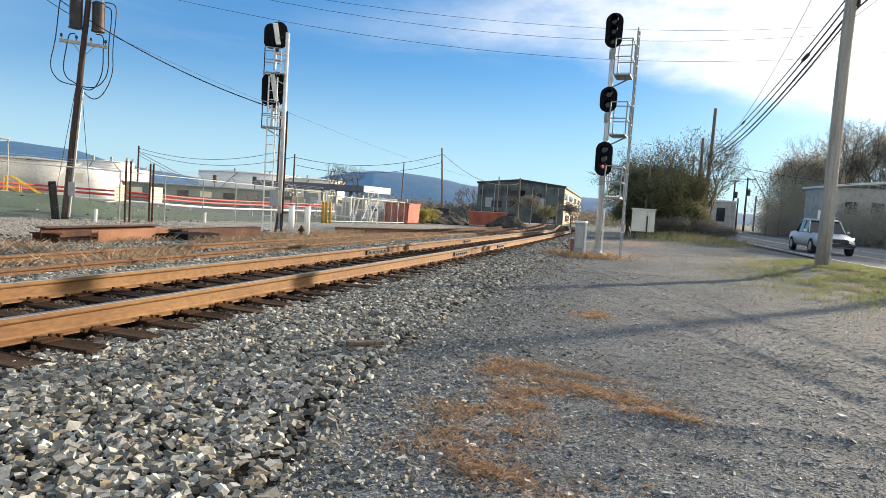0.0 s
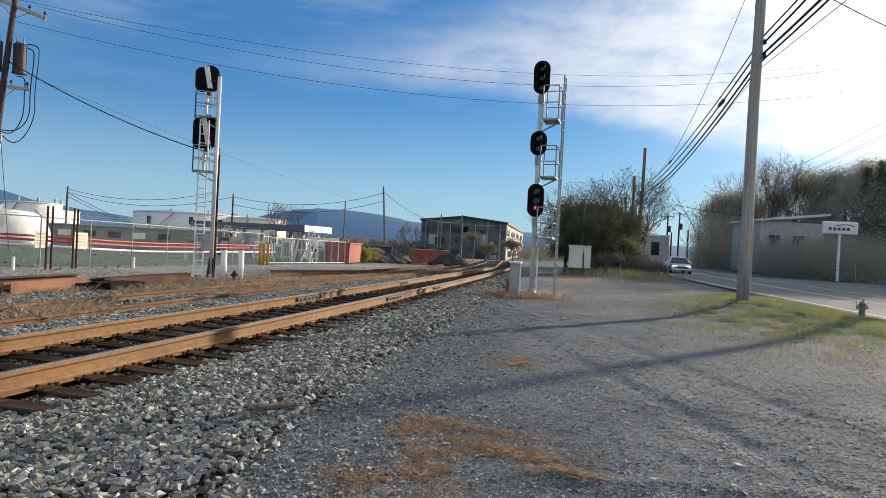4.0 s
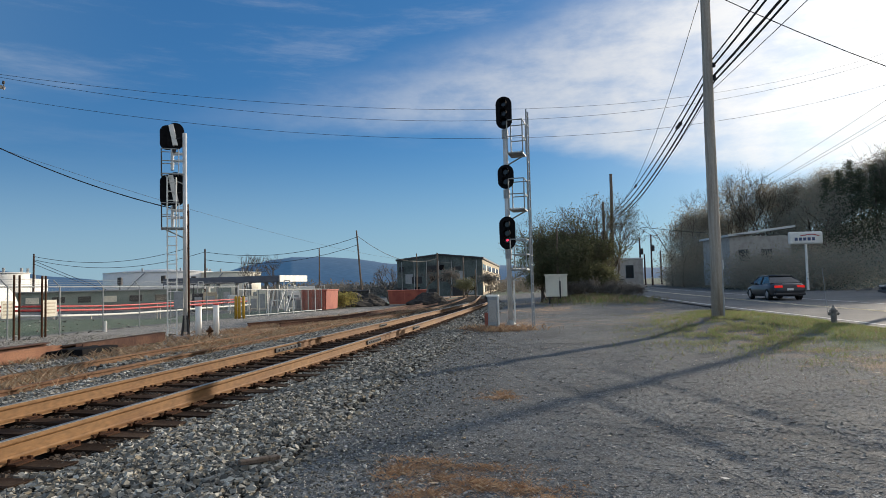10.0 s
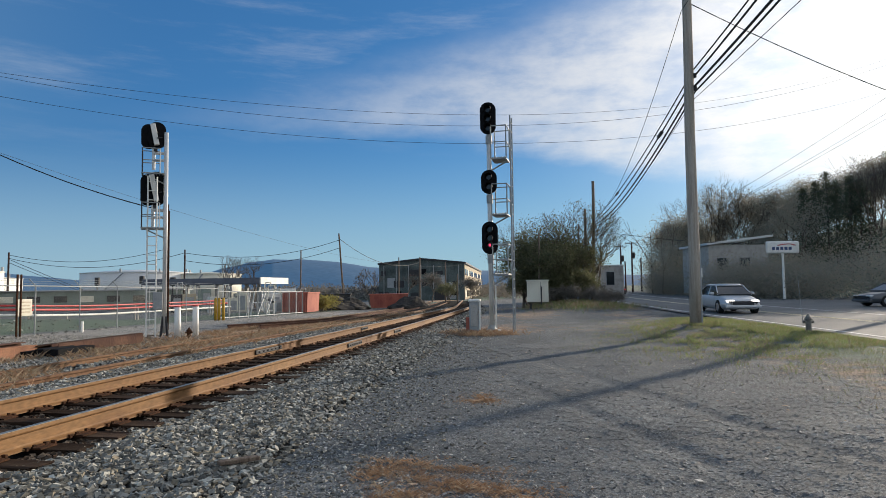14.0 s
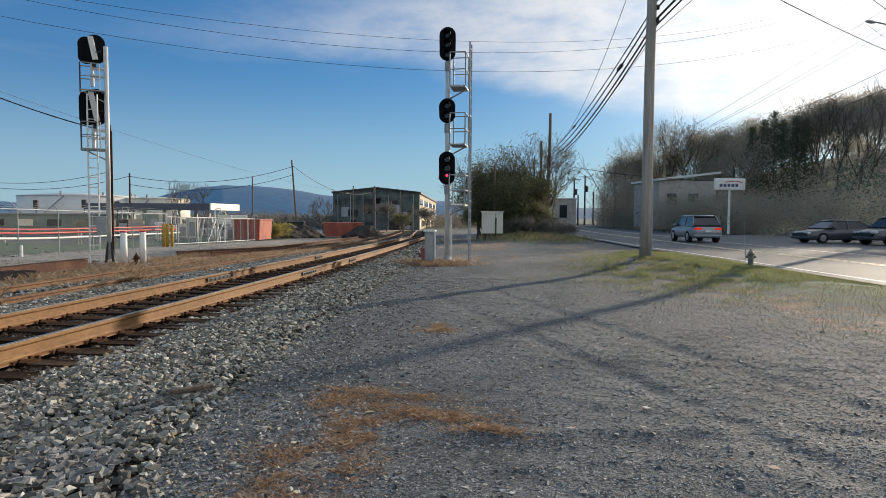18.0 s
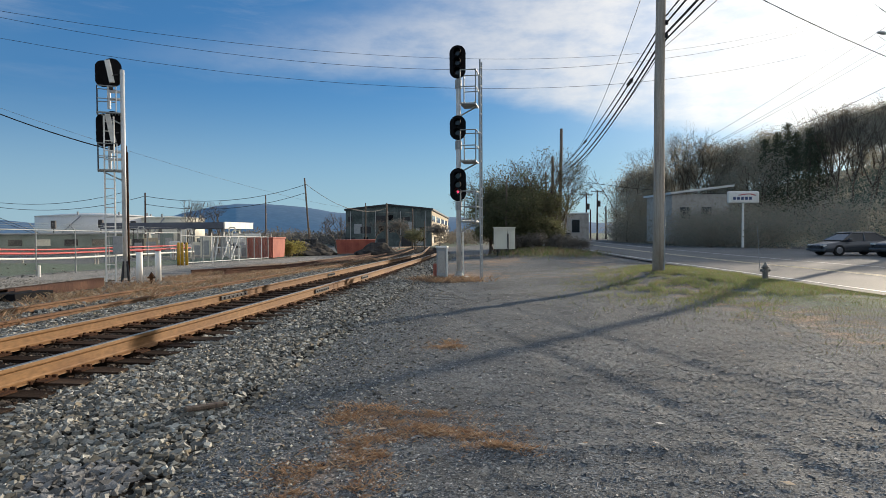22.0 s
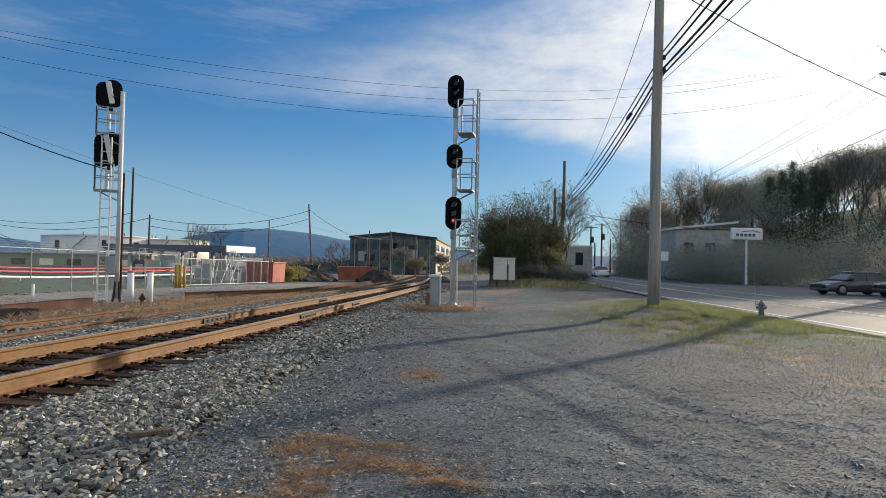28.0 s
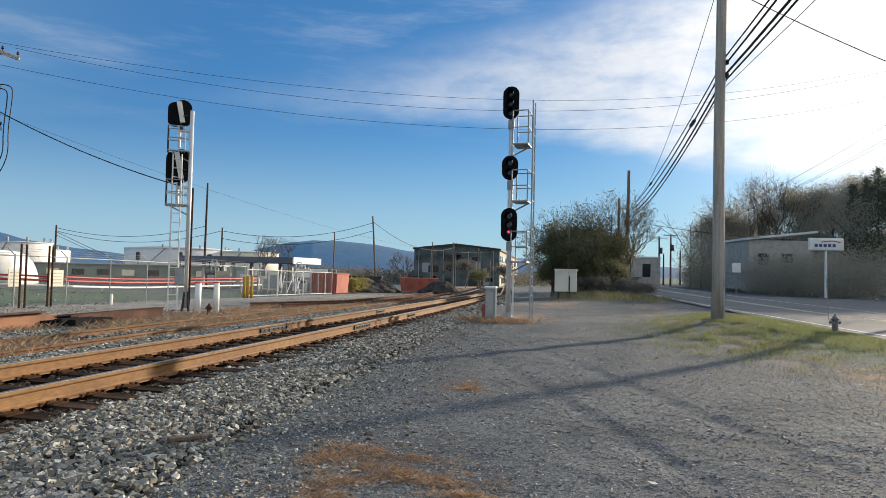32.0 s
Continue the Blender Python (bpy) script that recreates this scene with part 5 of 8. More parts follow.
part("switch_box", bm_box(bmesh.new(), (0.28, 0.2, 0.45), (0.22, 0.1, 5.7), bevel=0.02), GREY_METAL, pt, "grey switch box")
PT = Vector((-24.2, 10.15, ptz))
for k, (zz, ze, sag) in enumerate(((8.45, 7.2, 0.3), (8.15, 6.9, 0.3), (7.85, 6.5, 0.35), (7.5, 6.2, 0.4), (6.6, 5.4, 0.35))):
    cable("power_line", "dark wire strung past the white tank", (PT + Vector((0.15, 0, zz)), (-27.5, -28.0, ze + 2.0)), 0.016, sag)
    if k < 3:
        cable("power_line", "dark wire strung past the white tank", (PT + Vector((0.15, 0, zz)), (-26.4, 16.2, 4.6 - 0.1 * k)), 0.013, 0.25)
cable("power_line", "black span wire between poles", (PT + Vector((0.3, 0, 13.9)), PXW + on_px(7.1)), 0.017, 0.35)
cable("power_line", "black span wire between poles", (PXW + on_px(7.1), (-9.3, 18.6, 4.25)), 0.02, 0.25)
cable("power_line", "black span wire between poles", (PXW + on_px(6.9), (-14.4, 99.0, 5.4)), 0.006, 2.2)
cable("power_line", "black span wire between poles", (PT + Vector((0.3, 0, 13.2)), PXW + on_px(6.9)), 0.014, 0.45)


# ---- the tank farm ----
TC, TR_, TH = Vector((-63.5, 15.9, 0)), 23.27, 14.0


def tank_point(az, z, out=0.0):
    return Vector((TC.x + (TR_ + out) * math.cos(radians(az)), TC.y + (TR_ + out) * math.sin(radians(az)), z))


def big_tank():
    t = thing("storage_tank", "huge white cylindrical oil tank behind the fence", "storage tank")
    n = 120
    bm = bmesh.new()
    courses = 6
    rings = []
    for k in range(courses):
        a, b = 0.5 + (TH - 0.5) * k / courses, 0.5 + (TH - 0.5) * (k + 1) / courses
        o = 0.012 * (courses - k)
        rings += [[tuple(tank_point(360 * i / n, z, o)) for i in range(n)] for z in (a, b)]
    bm_loft(bm, rings)
    part("shell", bm, TANK_WHITE, t, "white painted steel shell", True)
    bm = bmesh.new()
    bm_loft(bm, [[tuple(tank_point(360 * i / n, z, o)) for i in range(n)] for z, o in ((TH - 0.02, 0.06), (TH + 0.1, 0.06), (TH + 0.1, -0.2))])
    part("rim", bm, TANK_WHITE, t, "", True)
    bm = bmesh.new()
    bm_loft(bm, [[(TC.x + r * math.cos(2 * math.pi * i / n), TC.y + r * math.sin(2 * math.pi * i / n), z) for i in range(n)] for z, r in ((TH + 0.05, TR_), (TH + 0.9, TR_ * 0.5), (TH + 1.2, 0.5))])
    part("roof", bm, TANK_WHITE, t, "", True)
    # Thin plates over the shell, greyer in two steps towards the lower angles.
    for a0, a1, tone, label in ((-62.0, -27.0, GREY_PLATE, "greyer shell plate"), (-27.0, -14.7, LIGHT_GREY_PLATE, "slightly greyer shell plate")):
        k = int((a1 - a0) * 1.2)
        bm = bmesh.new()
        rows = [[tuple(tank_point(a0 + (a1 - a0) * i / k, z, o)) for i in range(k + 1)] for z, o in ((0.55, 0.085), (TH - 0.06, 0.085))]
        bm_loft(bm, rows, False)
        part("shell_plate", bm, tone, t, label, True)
    # overflow standpipe with brackets
    bm = bmesh.new()
    bm_path(bm, [tank_point(4.0, 1.2, 0.85), tank_point(4.0, 13.55, 0.85), tank_point(4.0, 13.75, 0.7), tank_point(4.0, 13.75, 0.0)], 0.07, 8)
    sp_ = part("standpipe", bm, RED, t, "red standpipe running up the shell")
    for z in (2.9, 5.6, 8.2, 10.9):
        bm = bmesh.new()
        for s in (-0.5, 0.5):
            bm_rod(bm, tank_point(4.0 + s, z, 0.0), tank_point(4.0 + s * 0.3, z, 0.95), 0.035, seg=6)
        bm_rod(bm, tank_point(3.2, z, 0.05), tank_point(4.8, z, 0.9), 0.03, seg=6)
        part("bracket", bm, DARK, sp_)
    bm = bmesh.new()
    bm_rod(bm, tank_point(4.3, 13.75, 0.6), tank_point(7.4, 13.55, 0.8), 0.3, 0.27, 14)
    bm_rod(bm, tank_point(7.4, 13.55, 0.8), tank_point(7.7, 13.55, 0.8), 0.33, 0.33, 14)
    part("foam_chamber", bm, RED, t, "red foam chamber at the rim")
    # painted emblem: red swoosh over slanted blue bars
    BLUE = material("emblem_blue", (0.03, 0.065, 0.17), 0.5, 0.0, 0.1)
    bm = bmesh.new()

    def ribbon(pts, w0, w1):
        rows = []
        for i, (az, z) in enumerate(pts):
            u = i / (len(pts) - 1)
            w = w0 + (w1 - w0) * math.sin(math.pi * (0.15 + 0.85 * u))
            rows.append((bm.verts.new(tank_point(az, z - w / 2, 0.09)), bm.verts.new(tank_point(az, z + w / 2, 0.09))))
        for (a, b), (c, d) in zip(rows[:-1], rows[1:]):
            bm.faces.new((a, b, d, c))

    arc = []
    for i in range(33):
        w_ = radians(100 - 112 * i / 32)
        arc.append((24.0 + 21.0 * math.cos(w_) * (1.0 if w_ < 1.57 else 0.5), 9.05 + 2.15 * math.sin(w_)))
    arc[-1] = (44.6, 8.7)
    ribbon(arc, 0.08, 0.30)
    ribbon([(19.5 + 24.6 * u, 8.74 - 0.08 * math.sin(u * math.pi)) for u in [i / 24 for i in range(25)]], 0.06, 0.16)
    part("emblem_swoosh", bm, RED, t, "faded red swoosh")
    bm = bmesh.new()
    for a, w in ((20.2, 2.6), (23.9, 4.2), (29.2, 3.6), (33.7, 4.3), (39.0, 2.8)):
        for lo, hi in ((8.98, 9.42), (9.42, 9.98), (9.98, 10.44)):
            e0, e1 = (lo - 8.98) * 0.9, (hi - 8.98) * 0.9
            q = [tank_point(a + e0, lo, 0.09), tank_point(a + w + e0, lo, 0.09), tank_point(a + w + e1, hi, 0.09), tank_point(a + e1, hi, 0.09)]
            bm.faces.new([bm.verts.new(p) for p in q])
    part("emblem_bars", bm, BLUE, t, "faded slanted blue bars")


big_tank()


def small_tank(label, c, r, h, z, mat=WHITE, dome=0.08, extras=True):
    t = thing("storage_tank", label, "storage tank", (c[0], c[1], z))
    n = 48
    bm = bmesh.new()
    bm_loft(bm, [[(r * math.cos(2 * math.pi * i / n), r * math.sin(2 * math.pi * i / n), zz) for i in range(n)] for zz in (0, h * 0.5, h)])
    part("shell", bm, mat, t, "", True)
    bm = bmesh.new()
    bm_loft(bm, [[(q * math.cos(2 * math.pi * i / n), q * math.sin(2 * math.pi * i / n), zz) for i in range(n)] for q, zz in ((r + 0.1, h), (r + 0.1, h + 0.12), (r * 0.5, h + r * dome * 0.7), (0.3, h + r * dome))])
    part("roof", bm, mat, t, "", True)
    if extras:
        for k in range(4):
            a = radians(-70 + 40 * k)
            bm = bmesh.new()
            bm_rod(bm, (r * 0.93 * math.cos(a), r * 0.93 * math.sin(a), h), (r * 0.93 * math.cos(a), r * 0.93 * math.sin(a), h + 0.8), 0.18, seg=8)
            part("roof_vent", bm, GREY_METAL, t)
        bm = bmesh.new()
        a0 = radians(-100)
        for k in range(16):
            a1 = a0 + radians(2.2)
            bm_rod(bm, ((r + 0.5) * math.cos(a0), (r + 0.5) * math.sin(a0), h * k / 16), ((r + 0.5) * math.cos(a1), (r + 0.5) * math.sin(a1), h * (k + 1) / 16), 0.12, seg=5)
            a0 = a1
        part("spiral_stair", bm, GREY_METAL, t, "grey stair winding up the shell")
    return t


small_tank("distant white storage tank", (-82.5, 73.2), 3.9, 4.9, -0.4)
small_tank("pale blue-grey storage tank beyond the shed", (-57.6, 43.6), 4.3, 3.45, -0.4, GREY_METAL, 0.08, False)
small_tank("distant white storage tank", (-96.0, 84.0), 7.5, 4.2, -0.4)
small_tank("large grey storage tank with roof vents", (-86.0, 112.0), 10.6, 6.3, -1.3, material("tank_grey", (0.66, 0.67, 0.67), 0.6, 0.0, 0.08, 0.3, 0.02, 6))
small_tank("cream storage tank beside the fuel canopy", (-73.5, 117.0), 6.5, 5.9, -1.2, CREAM)


def quonset():
    q = thing("arched_shed", "white arched metal shed beyond the pipes", "shed", (-42.4, 37.2, -0.3), rz=41)
    bm = bmesh.new()
    n = 20
    ring = [(2.0 * math.cos(math.pi * i / n), 2.9 * math.sin(math.pi * i / n)) for i in range(n + 1)]
    bm_loft(bm, [[(x, y, z) for x, z in ring] for y in (0, 2.5, 5, 7.5, 10)])
    part("shell", bm, WHITE, q, "white ribbed arch", True)
    part("end_hatch", bm_box(bmesh.new(), (0.9, 0.06, 0.8), (-0.3, -0.02, 1.9), bevel=0.02), CREAM, q, "cream hatch in the end wall")


quonset()


def switch_shed():
    """Cream metal-clad switchgear building with rows of louvres."""
    s = thing("switchgear_shed", "cream metal switchgear shed with louvre rows", "shed", (-25.95, 15.8, 0.62), rz=88.0)
    L, D, H = 3.6, 1.9, 2.42
    bm = bmesh.new()
    bm_box(bm, (L, D, H), (L / 2, D / 2, H / 2), bevel=0.02)
    part("body", bm, CREAM, s, "cream metal body")
    bm = bmesh.new()
    bm_box(bm, (L + 0.95, D + 0.3, 0.07), (L / 2 + 0.38, D / 2, H + 0.04), bevel=0.015)
    part("roof", bm, GREY_METAL, s, "thin overhanging roof")
    for row in (0.22, H - 0.32):
        for k in range(12):
            bm = bmesh.new()
            x = 0.25 + (k // 2) * 0.60 + 0.2 * (k % 2)
            for j in range(3):
                bm_box(bm, (0.10, 0.02, 0.055), (x, -0.012, row + j * 0.075), Matrix.Identity(4), 0.004)
            part("louvre", bm, GREY_METAL, s)
    for k in (1, 3):
        part("panel_seam", bm_box(bmesh.new(), (0.012, 0.006, H - 0.1), (k * L / 4, -0.001, H / 2)), CREAM, s)
    bm = bmesh.new()
    bm_box(bm, (0.28, 0.18, 0.62), (-0.02, -0.12, 0.55), bevel=0.015)
    part("control_box", bm, GREY_METAL, s, "grey control box")
    # side porch and steps
    part("porch_deck", bm_box(bmesh.new(), (0.95, D, 0.06), (L + 0.48, D / 2, 0.02), bevel=0.01), GREY_METAL, s)
    for yy in (0.05, D - 0.05):
        part("porch_post", bm_rod(bmesh.new(), (L + 0.9, yy, 0), (L + 0.9, yy, H), 0.035, seg=8), GREY_METAL, s)
    part("plinth", bm_box(bmesh.new(), (L + 0.1, D + 0.1, 0.4), (L / 2, D / 2, -0.2), bevel=0.01), CONCRETE, s, "concrete plinth")
    part("porch_cabinet", bm_box(bmesh.new(), (0.5, 0.4, 1.1), (L + 0.55, 0.9, 1.5), bevel=0.02), DARK, s, "dark wall cabinet")
    st = thing("yard_steps", "yellow-railed steel steps down from the shed", "steps", (-23.35, 18.55, 0.0), rz=48)
    for s_ in (-0.35, 0.35):
        bm = bmesh.new()
        bm_path(bm, [(0, s_, 1.35), (0.25, s_, 1.35), (1.35, s_, 0.62)], 0.025)
        for x, za, zb in ((0.0, 0.6, 1.35), (0.55, 0.35, 1.15), (1.3, -0.15, 0.65)):
            bm_rod(bm, (x, s_, za), (x, s_, zb), 0.025, seg=6)
        bm_path(bm, [(0.05, s_, 0.95), (1.3, s_, 0.25)], 0.02)
        part("hand_rail", bm, YELLOW, st, "yellow tubular hand rail")
    for k in range(5):
        part("tread", bm_box(bmesh.new(), (0.25, 0.7, 0.04), (0.12 + k * 0.25, 0, 0.52 - k * 0.15), bevel=0.005), GREY_METAL, st)
    # lamps and masts over the shed
    for x, y, h, hook in ((-28.2, 16.9, 4.6, False), (-28.1, 17.35, 4.9, False), (-28.0, 19.0, 4.1, True), (-26.6, 14.8, 2.9, False)):
        m_ = thing("yard_mast", "thin dark mast beside the switchgear shed", "mast", (x, y, height(x, y)))
        bm = bmesh.new()
        bm_rod(bm, (0, 0, 0), (0, 0, h), 0.04, seg=6)
        if hook:
            bm_path(bm, [(0, 0, h), (-0.1, -0.05, h + 0.15), (-0.3, -0.1, h + 0.15), (-0.35, -0.12, h - 0.05)], 0.03)
        part("mast", bm, DARK, m_)
        bm = bmesh.new()
        bm_box(bm, (0.16, 0.16, 0.2), (-0.35 if hook else 0, -0.12 if hook else 0, h - 0.1), bevel=0.03)
        part("fitting", bm, DARK, m_)


switch_shed()


def fence():
    f = thing("chain_link_fence", "galvanised chain-link fence topped with barbed wire", "fence")
    WIREM = bpy.data.materials.new("chain_link")
    WIREM.use_nodes = True
    n, l = WIREM.node_tree.nodes, WIREM.node_tree.links
    b = n["Principled BSDF"]
    b.inputs["Base Color"].default_value = (0.22, 0.24, 0.23, 1)
    b.inputs["Roughness"].default_value, b.inputs["Metallic"].default_value = 0.6, 0.0
    pts = []
    for (x0, y0), (x1, y1) in zip(FENCE[:-1], FENCE[1:]):
        L = math.hypot(x1 - x0, y1 - y0)
        k = max(1, round(L / 3.0))
        pts += [(x0 + (x1 - x0) * i / k, y0 + (y1 - y0) * i / k) for i in range(k)]
    pts.append(FENCE[-1])
    H = 1.85
    for i, (x, y) in enumerate(pts):
        z = slope(x, y)
        bm = bmesh.new()
        bm_rod(bm, (x, y, z - 0.05), (x, y, z + H + 0.05), 0.026, seg=8)
        if i + 1 < len(pts):
            q = pts[i + 1]
        d = Vector((q[0] - x, q[1] - y, 0))
        nrm = Vector((-0.75, -0.66, 0))
        bm_rod(bm, Vector((x, y, z + H)), Vector((x, y, z + H + 0.27)) + nrm * 0.22, 0.02, seg=6)
        part("fence_post", bm, GALV, f)
    for (x0, y0), (x1, y1) in zip(pts[:-1], pts[1:]):
        a, b_ = Vector((x0, y0, slope(x0, y0))), Vector((x1, y1, slope(x1, y1)))
        up = Vector((0, 0, 1))
        nrm = Vector((-0.75, -0.66, 0))
        part("top_rail", bm_rod(bmesh.new(), a + up * H, b_ + up * H, 0.022, seg=6), GALV, f)
        bm = bmesh.new()
        for k in range(1, 4):
            o = up * (H + 0.09 * k) + nrm * 0.073 * k
            bm_rod(bm, a + o, b_ + o, 0.005, seg=4)
        part("barbed_wire", bm, GALV, f, "strands of barbed wire")
        # woven mesh as crossing wires
        vs, fs = [], []
        L = (b_ - a).length
        step, r = 0.13, 0.0013
        d = (b_ - a) / L
        k = -H
        while k < L:
            for s in (1, -1):
                u0, u1 = k, k + H
                h0, h1 = 0.0, H
                if s < 0:
                    h0, h1 = H, 0.0
                if u0 < 0:
                    h0 += (h1 - h0) * (-u0 / H)
                    u0 = 0.0
                if u1 > L:
                    h1 = h0 + (h1 - h0) * ((L - u0) / max(u1 - u0, 1e-6))
                    u1 = L
                p, q = a + d * u0 + up * (h0 + 0.04), a + d * u1 + up * (h1 + 0.04)
                w = (q - p).normalized().cross(Vector((d.y, -d.x, 0))) * r
                m0 = len(vs)
                vs += [tuple(p - w), tuple(p + w), tuple(q + w), tuple(q - w)]
                fs.append((m0, m0 + 1, m0 + 2, m0 + 3))
            k += step
        ob = new("mesh_panel", raw_mesh("mesh_panel", vs, fs, WIREM))
        ob.parent = f
    # yellowed notices
    for x, y, w in ((-15.72, 17.75, 0.5), (-15.55, 19.3, 0.62)):
        sg = thing("notice_board", "faded white notice board fixed on the fence", "sign", (x + 0.06, y, slope(x, y)), rz=-90 + 180)
        part("board", bm_box(bmesh.new(), (w, 0.02, 0.62), (0, 0, 1.05), bevel=0.006), CREAM, sg, "faded cream board")
        bm = bmesh.new()
        for k in range(4):
            bm_box(bm, (w * (0.8 - 0.1 * (k % 2)), 0.006, 0.05), (0, 0.014, 1.24 - k * 0.12))
            bm_box(bm, (w * (0.8 - 0.1 * (k % 2)), 0.006, 0.05), (0, -0.014, 1.24 - k * 0.12))
        part("text_bars", bm, material("faded_lettering", (0.60, 0.52, 0.40), 0.7), sg, "rows of illegible tan lettering")


fence()


def brown_posts():
    for x, y in ((-15.1, 17.5), (-15.15, 17.75), (-15.25, 18.75), (-15.3, 18.95)):
        p = thing("steel_post", "tall rusty steel post beside the fence", "post", (x, y, slope(x, y)), "rusty steel posts")
        part("post", bm_rod(bmesh.new(), (0, 0, 0), (0, 0, 2.25), 0.035, seg=8), RUST_DARK, p)
    for x, y in ((-15.0, 16.2), (-15.1, 21.6)):
        p = thing("marker_stake", "short white marker stake by the fence", "post", (x, y, slope(x, y)), "marker stakes")
        part("stake", bm_rod(bmesh.new(), (0, 0, 0), (0, 0, 0.45), 0.05, seg=8), WHITE, p)


brown_posts()


def pipe_run():
    """Red and white product pipes on low supports behind the fence."""
    for dz, off, mat, label, r in ((1.92, 6.2, RED, "red fire main on low supports behind the fence", 0.05), (1.72, 6.0, RED, "red fire main on low supports behind the fence", 0.06), (1.45, 5.7, WHITE, "white product pipe on low supports", 0.055)):
        p = thing("pipeline", label, "pipe")
        pts = []
        for y in np.arange(-8 if mat is RED else 18, 46, 2.0):
            x = fence_x(y) - off - 4.6 * smooth01((y - 8) / 4) * (1 - smooth01((y - 21.5) / 4))
            pts.append((x, y, dz - 0.9 * smooth01((y - 13) / 6) - 0.30 * smooth01((y - 20) / 12)))
        part("pipe", bm_path(bmesh.new(), pts, r, 10), mat, p)
        for x, y, z in pts[1::4]:
            bm = bmesh.new()
            bm_box(bm, (0.07, 0.07, max(z - height(x, y) + 0.2, 0.2)), (x, y, z - r - max(z - height(x, y) + 0.2, 0.2) / 2), bevel=0.01)
            part("support", bm, CONCRETE, p)
    for k in range(4):
        p = thing("stacked_pipe", "pale plastic conduit lying along the fence", "pipe", group="conduits along the fence")
        pts = [(fence_x(y) - 0.35 - 0.12 * k, y, slope(fence_x(y), y) + 0.14 + 0.085 * k + 0.03 * math.sin(y * 0.7 + k)) for y in np.arange(-7 if k % 2 else 3.5 + k, 12.8 - 0.35 * k, 1.5)]
        part("pipe", bm_path(bmesh.new(), pts, 0.05, 8), CONDUIT, p)


pipe_run()


def yard_details():
    # crossover stair with yellow rails
    s = thing("crossover_stair", "yellow steel crossover stair on the berm", "steps", (-27.25, 8.25, 0.62), rz=48)
    for s_ in (-0.4, 0.4):
        bm = bmesh.new()
        bm_path(bm, [(-0.9, s_, 0.75), (0.35, s_, 1.5), (1.05, s_, 1.5), (1.05, s_, 0.4)], 0.025)
        for x, a, b in ((-0.85, 0.0, 0.78), (-0.2, 0.2, 1.15), (0.35, 0.4, 1.5)):
            bm_rod(bm, (x, s_, a), (x, s_, b), 0.025, seg=6)
        bm_path(bm, [(-0.8, s_, 0.35), (0.35, s_, 0.95), (1.05, s_, 0.95)], 0.02)
        part("hand_rail", bm, YELLOW, s, "yellow tubular hand rail")
    for k in range(5):
        part("tread", bm_box(bmesh.new(), (0.26, 0.75, 0.04), (-0.8 + 0.25 * k, 0, 0.08 + 0.09 * k), bevel=0.005), GREY_METAL, s)
    part("deck", bm_box(bmesh.new(), (0.8, 0.85, 0.05), (0.7, 0, 0.48), bevel=0.005), GREY_METAL, s)
    c = thing("traffic_cone", "lime yellow traffic cone on the berm", "traffic cone", (-26.35, 9.2, height(-26.35, 9.2)))
    part("cone", bm_rod(bmesh.new(), (0, 0, 0.03), (0, 0, 0.98), 0.19, 0.03, 18), LIME, c, "", True)
    part("base", bm_box(bmesh.new(), (0.46, 0.46, 0.04), (0, 0, 0.02), bevel=0.01), LIME, c)
    r = thing("guard_frame", "dark tubular guard rail on the berm", "railing", (-26.1, 9.7, height(-26.1, 9.7)), rz=50)
    for x in (0, 1.3, 2.6, 3.9, 5.2):
        part("post", bm_rod(bmesh.new(), (x, 0, -0.2), (x, 0, 1.05), 0.03, seg=6), YELLOW if x == 0 else DARK, r)
    for z in (0.55, 1.05):
        part("rail", bm_rod(bmesh.new(), (0, 0, z), (5.2, 0, z), 0.025, seg=6), DARK, r)
    g = thing("pipe_arch", "bent grey pipe frame round the switchgear shed", "pipe frame", (-27.0, 14.5, height(-27, 14.5)), rz=49)
    bm = bmesh.new()
    bm_path(bm, [(0, 0, 0), (0, 0, 2.2), (0.12, 0, 2.38), (0.4, 0, 2.44), (4.5, 0, 2.5), (4.8, 0, 2.4), (4.92, 0, 2.2), (4.92, 0, 0.0)], 0.03, 8)
    part("frame", bm, GREY_METAL, g)
    j = thing("junction_cabinet", "grey junction box on posts behind the fence", "cabinet", (-20.55, 5.45, 0.02), rz=60)
    part("box", bm_box(bmesh.new(), (0.40, 0.20, 0.60), (0, 0, 0.60), bevel=0.02), GREY_METAL, j)
    for x in (-0.16, 0.16):
        part("leg", bm_rod(bmesh.new(), (x, 0, -0.15), (x, 0, 0.32), 0.03, seg=6), GALV, j)
    # white valve manifold
    v = thing("valve_manifold", "white pipe manifold with flanged valves", "pipe manifold", (-27.5, 2.0, 0.62), rz=62)
    for y_, z, r_, x0, x1 in ((0, 0.62, 0.17, -3.5, 3.0), (-0.6, 0.20, 0.07, -4, 6), (-0.75, 0.32, 0.05, -4, 6)):
        part("pipe", bm_rod(bmesh.new(), (x0, y_, z), (x1, y_, z), r_, seg=12), WHITE, v)
    for x in (-2.5, -0.8, 1.6, 3.8, 4.6, 5.6):
        bm = bmesh.new()
        bm_rod(bm, (x, -0.6, 0.0), (x, -0.6, 0.55), 0.11, 0.07, 10)
        bm_rod(bm, (x, -0.6, 0.30), (x, -0.6, 0.34), 0.17, seg=12)
        part("valve", bm, WHITE, v)
    bm = bmesh.new()
    bm_rod(bm, (2.3, -0.3, 0), (2.3, -0.3, 1.0), 0.08, 0.05, 8)
    bm_rod(bm, (2.05, -0.3, 0.95), (2.55, -0.3, 0.95), 0.03, seg=6)
    part("valve_stem", bm, DARK, v, "dark valve stem with hand wheel")
